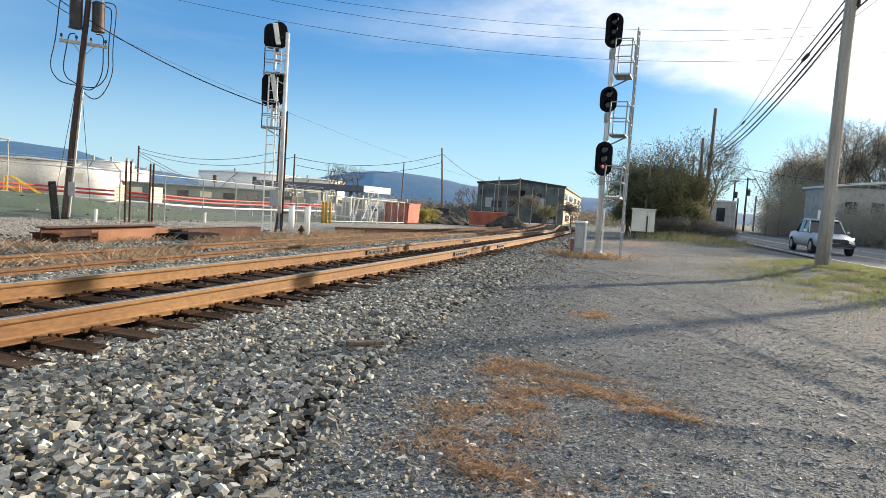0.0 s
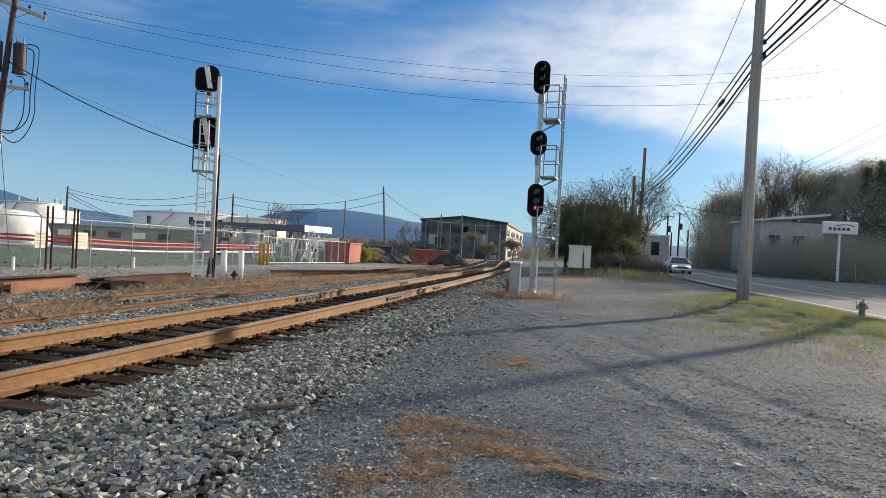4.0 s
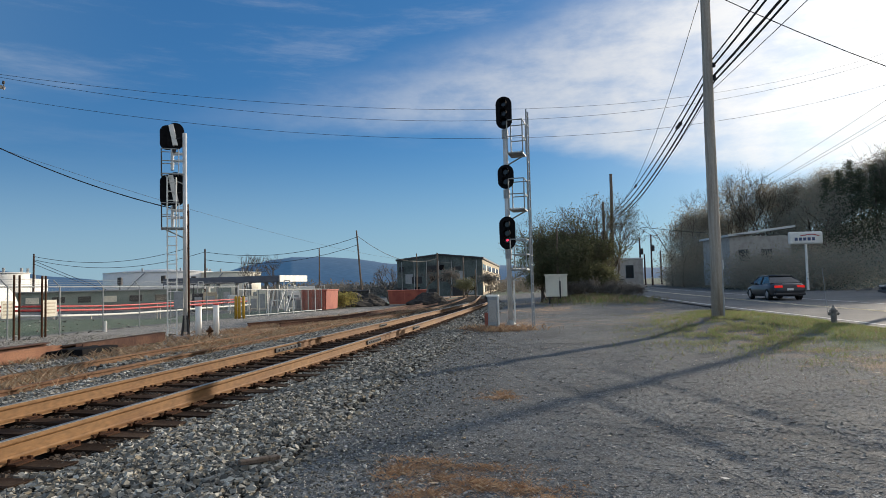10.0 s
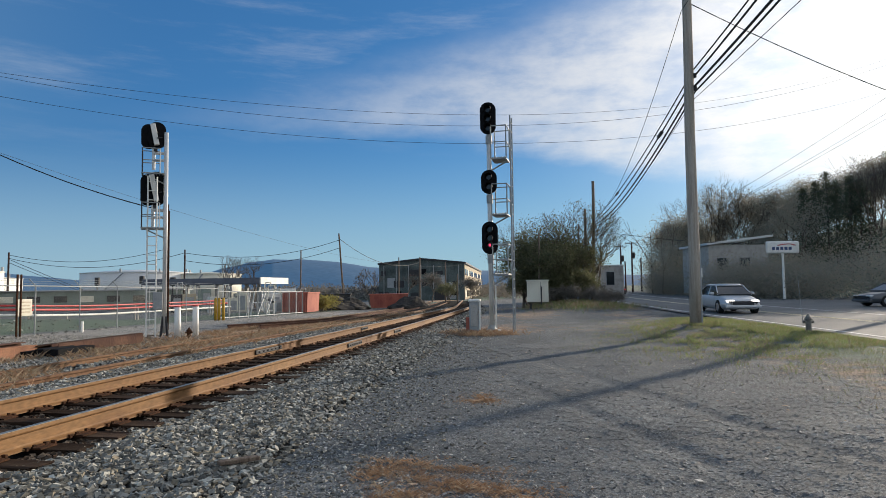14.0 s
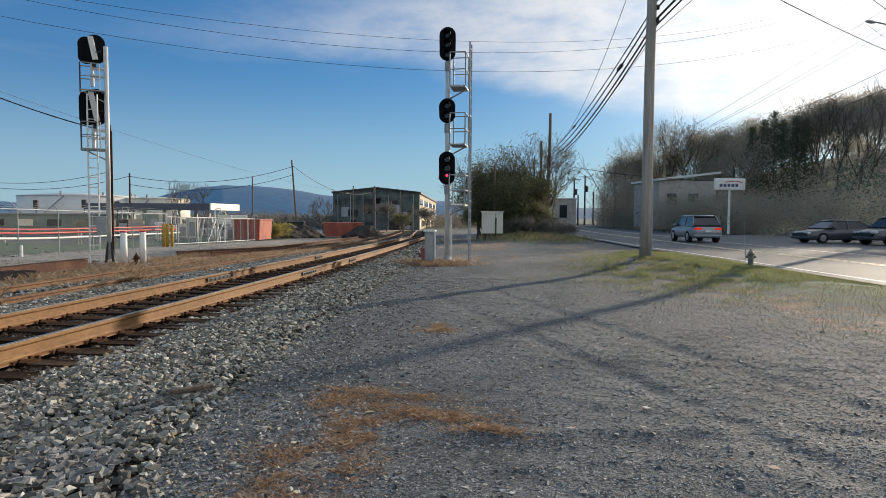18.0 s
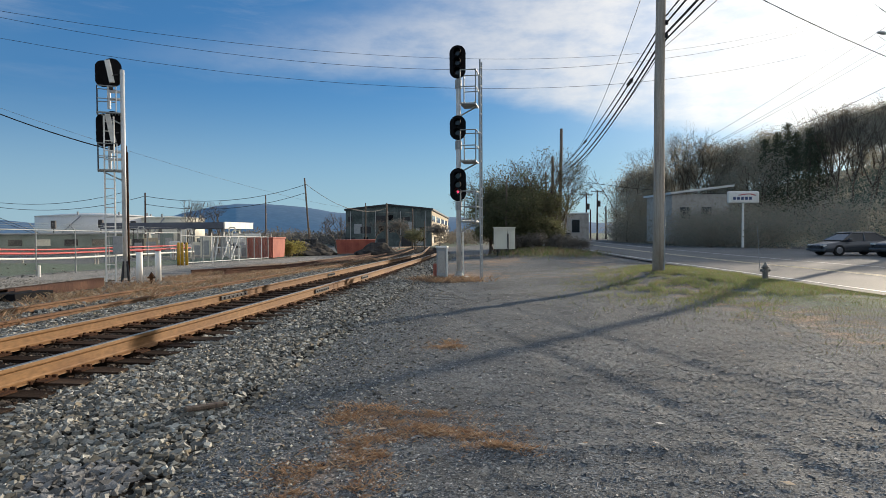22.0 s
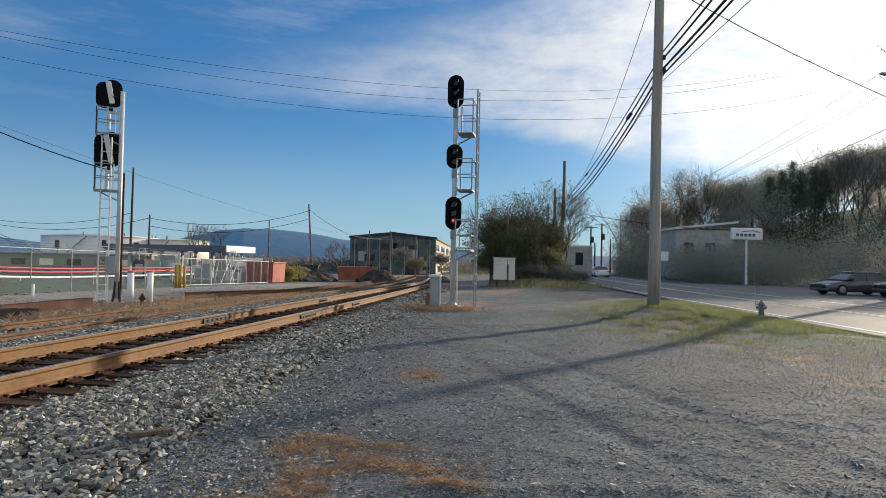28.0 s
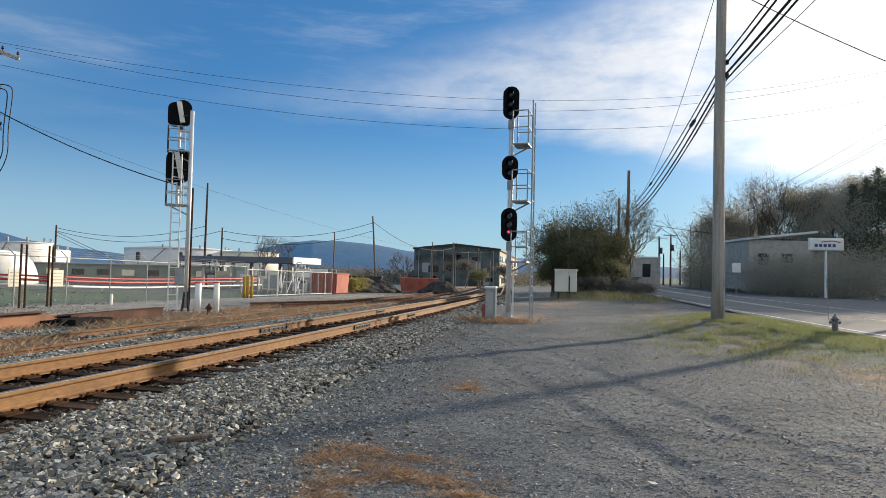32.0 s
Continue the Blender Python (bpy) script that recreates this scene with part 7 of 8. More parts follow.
def dry_patches():
    spots = []
    for px_, py_, sx, sy in PATCHES[:-2]:
        n = int(30000 * sx * sy) + 300
        for _ in range(n):
            x, y = rnd.gauss(px_, sx * 0.55), rnd.gauss(py_, sy * 0.55)
            if noise.noise((x * 2.6, y * 2.6, 1)) + 0.6 * noise.noise((x * 8, y * 8, 2)) < rnd.uniform(-0.35, 0.1):
                continue
            spots.append((x, y, height(x, y) - 0.01, rnd.uniform(0.008, 0.04) * (1 + 0.9 * noise.noise((x * 3, y * 3, 4))), rnd.uniform(0.0008, 0.0018)))
    blade_field("dry_grass_tufts", "tufts of dead orange-brown grass in the gravel", DRY, spots, lean=1.0)
    spots = []
    for k in range(52000):
        y = rnd.uniform(-2, 42)
        x = siding_x(y) - (rnd.uniform(-0.2, 6.5) - 0.05 * max(0, y - 10) if k % 3 == 0 else rnd.uniform(-0.15, 2.3))
        if y < 6 and x < siding_x(y) - 3.0:
            continue
        if x < fence_x(y) + 0.5 or noise.noise((x * 0.6, y * 0.4, 5)) + 0.5 * noise.noise((x * 2.4, y * 1.7, 17)) < 0.06 - 0.1 * (y > 14):
            continue
        spots.append((x, y, max(height(x, y), bed_z(x, y)) - 0.01, rnd.uniform(0.03, 0.13) * (1.8 if rnd.random() < 0.05 else 1), rnd.uniform(0.0015, 0.004)))
    for k in range(26000):
        y = 2.5 + 24 * rnd.random() ** 0.8
        x = siding_x(y) + rnd.choice((-0.22, -1.3, -1.72, -2.4, -3.2, -4.0)) + rnd.gauss(0, 0.22)
        d = noise.noise((x * 0.8, y * 0.35, 15)) + 0.5 * noise.noise((x * 2.2, y * 1.4, 16))
        if x < fence_x(y) + 1.5 or d < 0.22 - 0.14 * smooth01((y - 8) / 8):
            continue
        spots.append((x, y, max(height(x, y), bed_z(x, y)) - 0.01, rnd.uniform(0.04, 0.18) * (1 + 0.5 * d), rnd.uniform(0.0015, 0.0035)))
    blade_field("dry_weeds", "dead straw-coloured weeds along the siding", STRAW, spots[::2], lean=0.7)
    blade_field("dry_weeds", "dead orange-brown weeds along the siding", DRY, spots[1::2], lean=0.7)
    spots = []
    for _ in range(1800):
        x, y = rnd.gauss(1.3, 0.55), rnd.gauss(20.3, 0.45)
        spots.append((x, y, height(x, y), rnd.uniform(0.04, 0.2), rnd.uniform(0.002, 0.005)))
    for _ in range(420):
        x, y = rnd.gauss(-8.4, 0.9), rnd.gauss(17.6, 0.7)
        spots.append((x, y, height(x, y), rnd.uniform(0.04, 0.2), rnd.uniform(0.002, 0.005)))
    blade_field("dry_weeds", "dead reddish weeds round the signal bases", DRY, spots, lean=0.6)


def green_verge():
    spots, dry = [], []
    for _ in range(62000):
        y = 8.5 + 20 * rnd.random() ** 1.1
        x = edge_x(y) - 0.75 - abs(rnd.gauss(0, 2.1))
        if noise.noise((x * 0.9, y * 0.9, 2)) < -0.25 + 0.13 * max(0, (edge_x(y) - 2.9 - x)):
            continue
        s = (x, y, height(x, y) - 0.01, rnd.uniform(0.02, 0.09) * (1.1 if y > 15 else 0.6), rnd.uniform(0.003, 0.007))
        (dry if rnd.random() < 0.24 + 0.3 * smooth01((15 - y) / 5) else spots).append(s)
    for _ in range(46000):
        x, y = rnd.gauss(8.3, 1.35), rnd.gauss(19.0, 2.8)
        if x > edge_x(y) - 0.7 or noise.noise((x * 1.3, y * 1.3, 6)) + 0.5 * noise.noise((x * 4.0, y * 4.0, 8)) < -0.16:
            continue
        h = rnd.uniform(0.02, 0.085) * (1.1 + 1.3 * noise.noise((x * 2.0, y * 2.0, 7)))
        (dry if rnd.random() < 0.22 else spots).append((x, y, height(x, y) - 0.01, max(h, 0.02), rnd.uniform(0.003, 0.007)))
    for _ in range(5000):
        x, y = rnd.gauss(3.8, 1.5), rnd.gauss(43.5, 2.4)
        (dry if rnd.random() < 0.5 else spots).append((x, y, height(x, y), rnd.uniform(0.10, 0.45), rnd.uniform(0.008, 0.016)))
    blade_field("verge_grass", "rough green grass on the roadside rise", GREEN, spots)
    blade_field("verge_straw", "straw-coloured blades among the verge grass", STRAW, dry)


dry_patches()
green_verge()
LEAF_LITTER = island_material("leaf_litter", [(0.55, 0.50, 0.40), (0.30, 0.17, 0.08), (0.62, 0.60, 0.55), (0.22, 0.12, 0.06)])
lv, lf = [], []
# Scraps and leaves; the many tiny pale ones double as painted glints.
for _ in range(1300):
    x, y = rnd.uniform(2.8, 11.5), 2.0 + 17.0 * rnd.random() ** 1.3
    s, a = rnd.uniform(0.006, 0.018) * (2.0 if rnd.random() < 0.08 else 1.0), rnd.uniform(0, 6.28)
    k = len(lv)
    z = height(x, y) + 0.014
    for q in range(4):
        lv.append((x + s * math.cos(a + q * 1.57) * (1.4 if q % 2 else 0.8), y + s * math.sin(a + q * 1.57), z + rnd.uniform(0, 0.012)))
    lf.append((k, k + 1, k + 2, k + 3))
tagged(new("litter_and_glints", raw_mesh("litter_and_glints", lv, lf, LEAF_LITTER)), "pale scraps, dead leaves and flecks standing for glints over the lot", "litter", kind="stuff")


def branch(vs, fs, tips, p, d, length, r, depth, spread, r_gen):
    """Tapered limbs, splitting as they go; the tips carry the leaves."""
    seg = 3
    q = p.copy()
    for s in range(seg):
        nd = (d + Vector((r_gen.gauss(0, 0.13), r_gen.gauss(0, 0.13), r_gen.gauss(0.03, 0.08)))).normalized()
        e = q + nd * (length / seg)
        r0, r1 = r * (1 - 0.28 * s / seg), r * (1 - 0.28 * (s + 1) / seg)
        side = nd.cross(Vector((0.3, 0.9, 0.2))).normalized()
        up = nd.cross(side)
        k = len(vs)
        for c, rr in ((q, r0), (e, r1)):
            for i in range(5):
                a = i * 1.2566
                vs.append(tuple(c + (side * math.cos(a) + up * math.sin(a)) * rr))
        for i in range(5):
            j = (i + 1) % 5
            fs.append((k + i, k + j, k + 5 + j, k + 5 + i))
        q, d = e, nd
        if depth <= 1:
            tips.append(q.copy())
    if depth == 0:
        tips.append(q)
        return
    for _ in range(3 if depth > 1 else r_gen.choice((2, 3, 4))):
        nd = (d + Vector((r_gen.gauss(0, spread), r_gen.gauss(0, spread), r_gen.gauss(0.12, spread * 0.6)))).normalized()
        branch(vs, fs, tips, q, nd, length * r_gen.uniform(0.62, 0.85), r * 0.58, depth - 1, spread, r_gen)


def leaf_cloud(vs, fs, tips, per, spread, size, r_gen):
    for t in tips:
        for _ in range(per):
            c = t + Vector((r_gen.gauss(0, spread), r_gen.gauss(0, spread), r_gen.gauss(0, spread * 0.8)))
            s = size * r_gen.uniform(0.6, 1.4)
            u = Vector((r_gen.gauss(0, 1), r_gen.gauss(0, 1), r_gen.gauss(0, 1))).normalized()
            w = u.cross(Vector((r_gen.gauss(0, 1), r_gen.gauss(0, 1), r_gen.gauss(0, 1)))).normalized()
            k = len(vs)
            vs += [tuple(c - u * s), tuple(c + w * s * 0.55), tuple(c + u * s), tuple(c - w * s * 0.55)]
            fs.append((k, k + 1, k + 2, k + 3))


def tree(label, at, h, r, depth, leaf_mat, per, spread, size, seed, limb_spread=0.5, stems=1, category="tree", name="tree"):
    g_ = random.Random(seed)
    t = thing(name, label, category, at)
    vs, fs, tips = [], [], []
    for s in range(stems):
        d = Vector((g_.gauss(0, 0.12 + 0.2 * (stems > 1)), g_.gauss(0, 0.12 + 0.2 * (stems > 1)), 1)).normalized()
        branch(vs, fs, tips, Vector((g_.gauss(0, 0.25 * (stems > 1)), g_.gauss(0, 0.25 * (stems > 1)), -0.1)), d, h * 0.36, r, depth, limb_spread, g_)
    tr = new("trunk", raw_mesh("trunk", vs, fs, BARK, True))
    tr.parent = t
    if per:
        vs, fs = [], []
        leaf_cloud(vs, fs, tips, per, spread, size, g_)
        cr = new("crown", raw_mesh("crown", vs, fs, leaf_mat))
        cr.parent = t
    return t


# the thicket by the road, with bare twigs standing out of it
for k, (x, y, h, per, sd) in enumerate(((0.2, 47.0, 4.2, 7, 3), (1.2, 46.2, 4.6, 6, 4), (2.4, 47.0, 4.4, 6, 5), (0.9, 48.6, 4.9, 9, 6), (3.4, 48.8, 4.2, 7, 7), (2.0, 49.5, 5.0, 8, 9), (0.4, 46.4, 2.6, 9, 31), (1.9, 45.9, 2.4, 9, 32), (3.3, 46.6, 2.4, 8, 33), (-0.4, 47.4, 2.4, 8, 34))):
    tree("dense dark green roadside thicket tree", (x, y, height(x, y)), h, 0.07, 4, LEAF_GREEN, per, 0.30 if h > 4 else 0.26, 0.062, sd, 0.6, 3, "tree", "thicket_tree")
for k, (x, y, h) in enumerate(((-0.6, 47.6, 5.0), (0.2, 49, 6.0), (0.9, 47.8, 6.2), (1.6, 50, 6.6), (2.3, 48.2, 6.4), (2.8, 50, 6.8), (3.5, 49, 6.3), (4.0, 50.5, 6.0), (4.6, 49.2, 5.2))):
    tree("bare leafless tree rising from the thicket", (x, y, height(x, y)), h, 0.085, 5, LEAF_GREEN, 1 if k % 3 == 0 else 0, 0.22, 0.06, 20 + k, 0.46, 1, "tree", "bare_tree")
for k, (x, y, h) in enumerate(((3.0, 43.6, 0.8), (4.6, 44.4, 0.8), (5.6, 45.2, 0.7), (1.9, 44.4, 0.8))):
    tree("low scrubby roadside bush", (x, y, height(x, y)), h * 1.6, 0.03, 3, BROWN_SCRUB, 6, 0.18, 0.045, 40 + k, 0.7, 4, "bush", "bush")
for k, (x, y, h) in enumerate(((-18.0, 51.0, 0.85), (-18.3, 52.2, 0.9), (-13.4, 78.0, 1.5))):
    tree("yellowing bush beside the yard", (x, y, slope(x, y)), h * (1.3 if k < 2 else 1.9), 0.05, 4, LEAF_GOLD if k < 2 else LEAF_GREEN, 2, 0.25, 0.07, 50 + k, 0.55, 3, "bush", "bush")
for k, (x, y, h) in enumerate(((-37, 66, 5.4), (-39, 70, 5.8), (-35.5, 70, 5.2), (-26, 84, 4.4), (-22, 88, 4.2), (-29, 92, 4.4))):
    tree("bare leafless tree behind the fuel canopy", (x, y, slope(x, y)), h, 0.11, 5, LEAF_GOLD, 0, 0.3, 0.1, 60 + k, 0.42, 1, "tree", "bare_tree")



for k, (x, y, h) in enumerate(((-24.5, 112, 5.0), (-15.5, 104, 3.6))):
    tree("thin half-bare tree before the disused warehouse", (x, y, slope(x, y)), h, 0.12, 4, BROWN_SCRUB, 3, 0.45, 0.13, 80 + k, 0.4, 1, "tree", "scrub_tree")


def woods():
    """The wooded slope across the road: crowns of leaves and bare limbs, many trees deep."""
    g_ = random.Random(99)
    vs, fs, lvs, lfs = [], [], [], []
    n = 0
    while n < 150:
        y = g_.uniform(66, 190)
        x = edge_x(min(y, 150)) + g_.uniform(14, 95)
        if y < 95 and edge_x(y) + 14 < x < edge_x(y) + 30 and g_.random() < 0.5:
            continue
        n += 1
        z = height(x, y) - 0.2
        h = g_.uniform(6.5, 10.5)
        if n > 95:
            x, y = 8.5 + (n - 95) * 0.85 + g_.gauss(0, 0.6), g_.uniform(104, 122)
            z = height(x, y) - 0.2
            h = max(4.5, (11.0 + 0.24 * (x - 10) - z) * g_.uniform(0.85, 1.08)) if x > 11 else 5.0
        if x - 5.0 < 0.068 * y:
            continue
        tips = []
        branch(vs, fs, tips, Vector((x, y, z)), Vector((g_.gauss(0, 0.08), g_.gauss(0, 0.08), 1)), h * 0.36, 0.14, 3, 0.45, g_)
        if g_.random() < 0.72:
            leaf_cloud(lvs, lfs, tips, 24, 0.85, 0.11, g_)
    for _ in range(620):
        y = g_.uniform(52, 130)
        x = edge_x(min(y, 150)) + 12.5 + abs(g_.gauss(0, 7))
        if y < 62:
            x += 6
        tips = [Vector((x + g_.gauss(0, 1.0), y + g_.gauss(0, 1.0), height(x, y) + g_.uniform(0.2, 3.2))) for _ in range(7)]
        leaf_cloud(lvs, lfs, tips, 22, 0.8, 0.10, g_)
    for _ in range(260):
        y = g_.uniform(96, 119)
        x = g_.uniform(5.0 + 0.077 * y, 5.0 + 0.149 * y)
        tips = [Vector((x + g_.gauss(0, 1.0), y + g_.gauss(0, 1.0), height(x, y) + g_.uniform(0.2, 7.5))) for _ in range(7)]
        leaf_cloud(lvs, lfs, tips, 16, 0.8, 0.10, g_)
    for _ in range(240):
        x, y = g_.uniform(30.0, 62.0), g_.uniform(70.0, 108.0)
        tips = [Vector((x + g_.gauss(0, 1.1), y + g_.gauss(0, 1.1), height(x, y) + g_.uniform(0.2, 5.0))) for _ in range(7)]
        leaf_cloud(lvs, lfs, tips, 14, 0.9, 0.10, g_)
    for _ in range(150):
        x, y = g_.uniform(17.5, 27.0), g_.uniform(71.0, 77.5)
        tips = [Vector((x + g_.gauss(0, 0.6), y + g_.gauss(0, 0.6), height(x, y) + g_.uniform(0.2, 4.6) * g_.random())) for _ in range(6)]
        leaf_cloud(lvs, lfs, tips, 18, 0.5, 0.085, g_)
    tagged(new("wood_limbs", raw_mesh("wood_limbs", vs, fs, BARK, True)), "bare trunks and limbs on the wooded slope", "woods", kind="stuff")
    tagged(new("wood_leaves", raw_mesh("wood_leaves", lvs, lfs, LEAF_AUTUMN)), "dull autumn foliage covering the roadside slope, paled and greyed for haze", "woods", kind="stuff")
    lvs, lfs = [], []
    for _ in range(500):
        a = radians(g_.uniform(-34, -4))
        r = g_.uniform(170, 330)
        x, y = math.sin(a) * r, math.cos(a) * r
        tips = [Vector((x + g_.gauss(0, 3), y + g_.gauss(0, 3), -2 + g_.uniform(0, 3.2))) for _ in range(6)]
        leaf_cloud(lvs, lfs, tips, 16, 1.2, 0.32, g_)
    tagged(new("far_scrub", raw_mesh("far_scrub", lvs, lfs, BROWN_SCRUB)), "far line of brown scrub below the ridge", "woods", kind="stuff")


woods()


def fir_tree(x, y, z, h, seed):
    """A dark fir: whorls of drooping boughs round a straight stem."""
    g_ = random.Random(seed)
    t = thing("fir_tree", "dark ragged fir on the wooded skyline", "tree", (x, y, z), "firs on the skyline")
    part("trunk", bm_rod(bmesh.new(), (0, 0, -0.3), (0, 0, h), 0.16, 0.03, 8), BARK, t)
    tips = []
    zz = h * 0.12
    while zz < h:
        reach = (0.30 * (h - zz) + 0.3) * g_.uniform(0.6, 1.15)
        a = g_.uniform(0, 6.283)
        for u in (0.25, 0.5, 0.75, 1.0):
            tips.append(Vector((math.cos(a) * reach * u, math.sin(a) * reach * u, zz - 0.2 * reach * u * u)))
        zz += h * 0.006
    vs, fs = [], []
    leaf_cloud(vs, fs, tips, 9, 0.22, 0.09, g_)
    cr = new("crown", raw_mesh("crown", vs, fs, LEAF_FIR))
    cr.parent = t


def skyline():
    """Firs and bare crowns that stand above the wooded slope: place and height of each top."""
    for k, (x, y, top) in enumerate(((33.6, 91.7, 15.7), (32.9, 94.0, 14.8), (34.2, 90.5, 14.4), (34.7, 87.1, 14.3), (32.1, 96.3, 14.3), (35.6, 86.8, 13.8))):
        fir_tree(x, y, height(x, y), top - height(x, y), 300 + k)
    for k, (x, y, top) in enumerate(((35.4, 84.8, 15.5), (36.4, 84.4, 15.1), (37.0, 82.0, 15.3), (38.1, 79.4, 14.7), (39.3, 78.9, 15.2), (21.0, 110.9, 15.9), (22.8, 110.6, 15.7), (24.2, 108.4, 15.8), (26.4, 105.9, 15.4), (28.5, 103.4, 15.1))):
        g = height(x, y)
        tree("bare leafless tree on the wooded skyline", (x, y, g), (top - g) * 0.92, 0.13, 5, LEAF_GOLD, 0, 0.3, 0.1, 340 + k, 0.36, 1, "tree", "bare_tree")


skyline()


# ---- across and along the road ----
def white_house():
    h = thing("roadside_building", "pale low building half hidden by trees", "building", (17.3, 80.0, 0.4), rz=14)
    bm = bmesh.new()
    bm_box(bm, (7.0, 8.0, 5.6), (3.5, 4.0, 2.8), bevel=0.03)
    # Pale house wall toned down so its colour carries the hazy grey.
    part("wall", bm, CONCRETE, h, "grey-tan rendered wall, haze toned into its colour")
    bm = bmesh.new()
    bm_loft(bm, [[(-0.3, y, 5.6), (7.4, y, 6.5), (7.4, y, 6.75), (-0.3, y, 5.85)] for y in (-0.4, 8.4)])
    part("roof", bm, ALU, h, "pale sloping roof")
    for x in (1.6, 4.2):
        w_ = part("window", bm_box(bmesh.new(), (1.2, 0.08, 1.4), (x, -0.02, 3.4), bevel=0.02), GLASS_DARK, h, "dark window")
        part("sill", bm_box(bmesh.new(), (1.4, 0.16, 0.08), (x, -0.05, 2.66), bevel=0.01), WHITE, w_)


def corner_store():
    h = thing("corner_building", "white flat-roofed commercial building at the bend", "building", (4.35, 97.7, -0.2), rz=14)
    bm = bmesh.new()
    bm_box(bm, (4.1, 9.0, 4.6), (2.05, 4.5, 2.3), bevel=0.03)
    # Concrete grey darkens the white building's wall in place of shade.
    part("wall", bm, CONCRETE, h, "grey wall, shade put into its colour")
    part("parapet", bm_box(bmesh.new(), (4.3, 9.2, 0.25), (2.05, 4.5, 4.6), bevel=0.03), ALU, h)
    w_ = part("window", bm_box(bmesh.new(), (1.15, 0.08, 1.9), (2.1, -0.03, 2.7), bevel=0.02), GLASS_DARK, h, "tall dark window")
    part("frame", bm_box(bmesh.new(), (1.3, 0.05, 2.05), (2.1, -0.01, 2.7), bevel=0.01), GREY_METAL, w_)
    part("awning", bm_box(bmesh.new(), (2.6, 0.8, 0.12), (-0.2, -0.4, 1.6), bevel=0.02), DARK, h, "dark awning")


def pole_sign():
    s = thing("pole_sign", "white roadside sign board on a single white post", "sign", (20.3, 60.6, 0.15), rz=14)
    part("post", bm_rod(bmesh.new(), (0, 0, 0), (0, 0, 3.9), 0.11, 0.09, 12), WHITE, s, "white steel post")
    bm = bmesh.new()
    bm_box(bm, (2.85, 0.28, 1.05), (0, 0, 4.42), bevel=0.12)
    part("board", bm, WHITE, s, "white sign board")
    bm = bmesh.new()
    for k in range(5):
        bm_box(bm, (0.26, 0.02, 0.26), (-0.85 + 0.36 * k, -0.15, 4.32), Matrix.Identity(4), 0.01)
    part("text_bars", bm, material("sign_blue", (0.08, 0.11, 0.22), 0.5), s, "dark blue blocks in place of lettering")
    bm = bmesh.new()
    for k in range(12):
        u = k / 11
        bm_box(bm, (0.2, 0.02, 0.06), (-0.4 + 1.4 * u, -0.15, 4.6 + 0.1 * math.sin(u * 2.4) - 0.25 * max(0, u - 0.7)))
    part("swoosh", bm, RED, s, "thin red swoosh")


def small_sign(x, y, w, h, z, label, mat=WHITE):
    s = thing("road_sign", label, "sign", (x, y, height(x, y)), rz=10)
    part("post", bm_rod(bmesh.new(), (0, 0.03, 0), (0, 0.03, z), 0.03, seg=6), GALV, s)
    part("plate", bm_box(bmesh.new(), (w, 0.02, h), (0, 0, z), bevel=0.005), mat, s, "white plate")


white_house()
corner_store()
pole_sign()
small_sign(14.2, 66.0, 0.75, 0.9, 2.6, "small white road sign facing traffic")


def track_box():
    b = thing("signal_cabinet", "white metal equipment cabinet on legs near the tracks", "cabinet", (1.03, 42.4, -0.02), rz=4)
    bm = bmesh.new()
    bm_box(bm, (1.38, 0.75, 1.38), (0, 0, 1.18), bevel=0.03)
    part("body", bm, CREAM, b, "weathered off-white body")
    part("roof", bm_box(bmesh.new(), (1.5, 0.88, 0.08), (0, 0, 1.90), bevel=0.02), CREAM, b)
    for x in (-0.45, 0.15, 0.55):
        part("leg", bm_rod(bmesh.new(), (x, -0.25, 0), (x, -0.25, 0.6), 0.05, seg=6), DARK, b)
    part("door_seam", bm_box(bmesh.new(), (0.02, 0.01, 1.2), (0.2, -0.38, 1.18), bevel=0.002), DARK, b)
    part("conduit", bm_rod(bmesh.new(), (0.25, -0.42, 0), (0.25, -0.42, 1.5), 0.04, seg=6), DARK, b)


track_box()

# further poles
for x, y, h, r, lab in ((0.95, 44.5, 5.2, 0.075, "slim pale pole standing before the thicket"), (3.9, 53.0, 7.7, 0.14, "short timber pole in the thicket"), (3.4, 52.0, 6.4, 0.08, "slim pole in the thicket"), (-25.85, 74.4, 9.1, 0.14, "timber pole in the rail yard"), (-28.9, 68.7, 6.7, 0.10, "slim timber pole in the rail yard"), (-27.0, 100.1, 7.5, 0.13, "timber pole beside the warehouse"), (-23.7, 100.9, 7.5, 0.2, "timber pole with fittings beside the warehouse"), (-17.3, 92.3, 6.2, 0.12, "timber pole beside the far tracks"), (-14.5, 87.9, 4.2, 0.10, "short timber pole beside the far tracks"), (-64.6, 62.9, 7.0, 0.14, "dark timber pole among the tanks"), (-42.0, 65.4, 6.9, 0.12, "dark timber pole beside the fuel canopy"), (-45.7, 67.2, 12.6, 0.15, "tall dark pole beyond the yard fence")):
    tz = slope(x, y) if x < 5 else height(x, y)
    lx = -0.6 if "rail yard" in lab and r > 0.1 else 0.05
    utility_pole(lab, (x, y, tz - 0.05), (x + lx * h / 8, y, tz + h), r, r * 0.7, POLE_DARK if "dark" in lab else POLE_WOOD, 8)
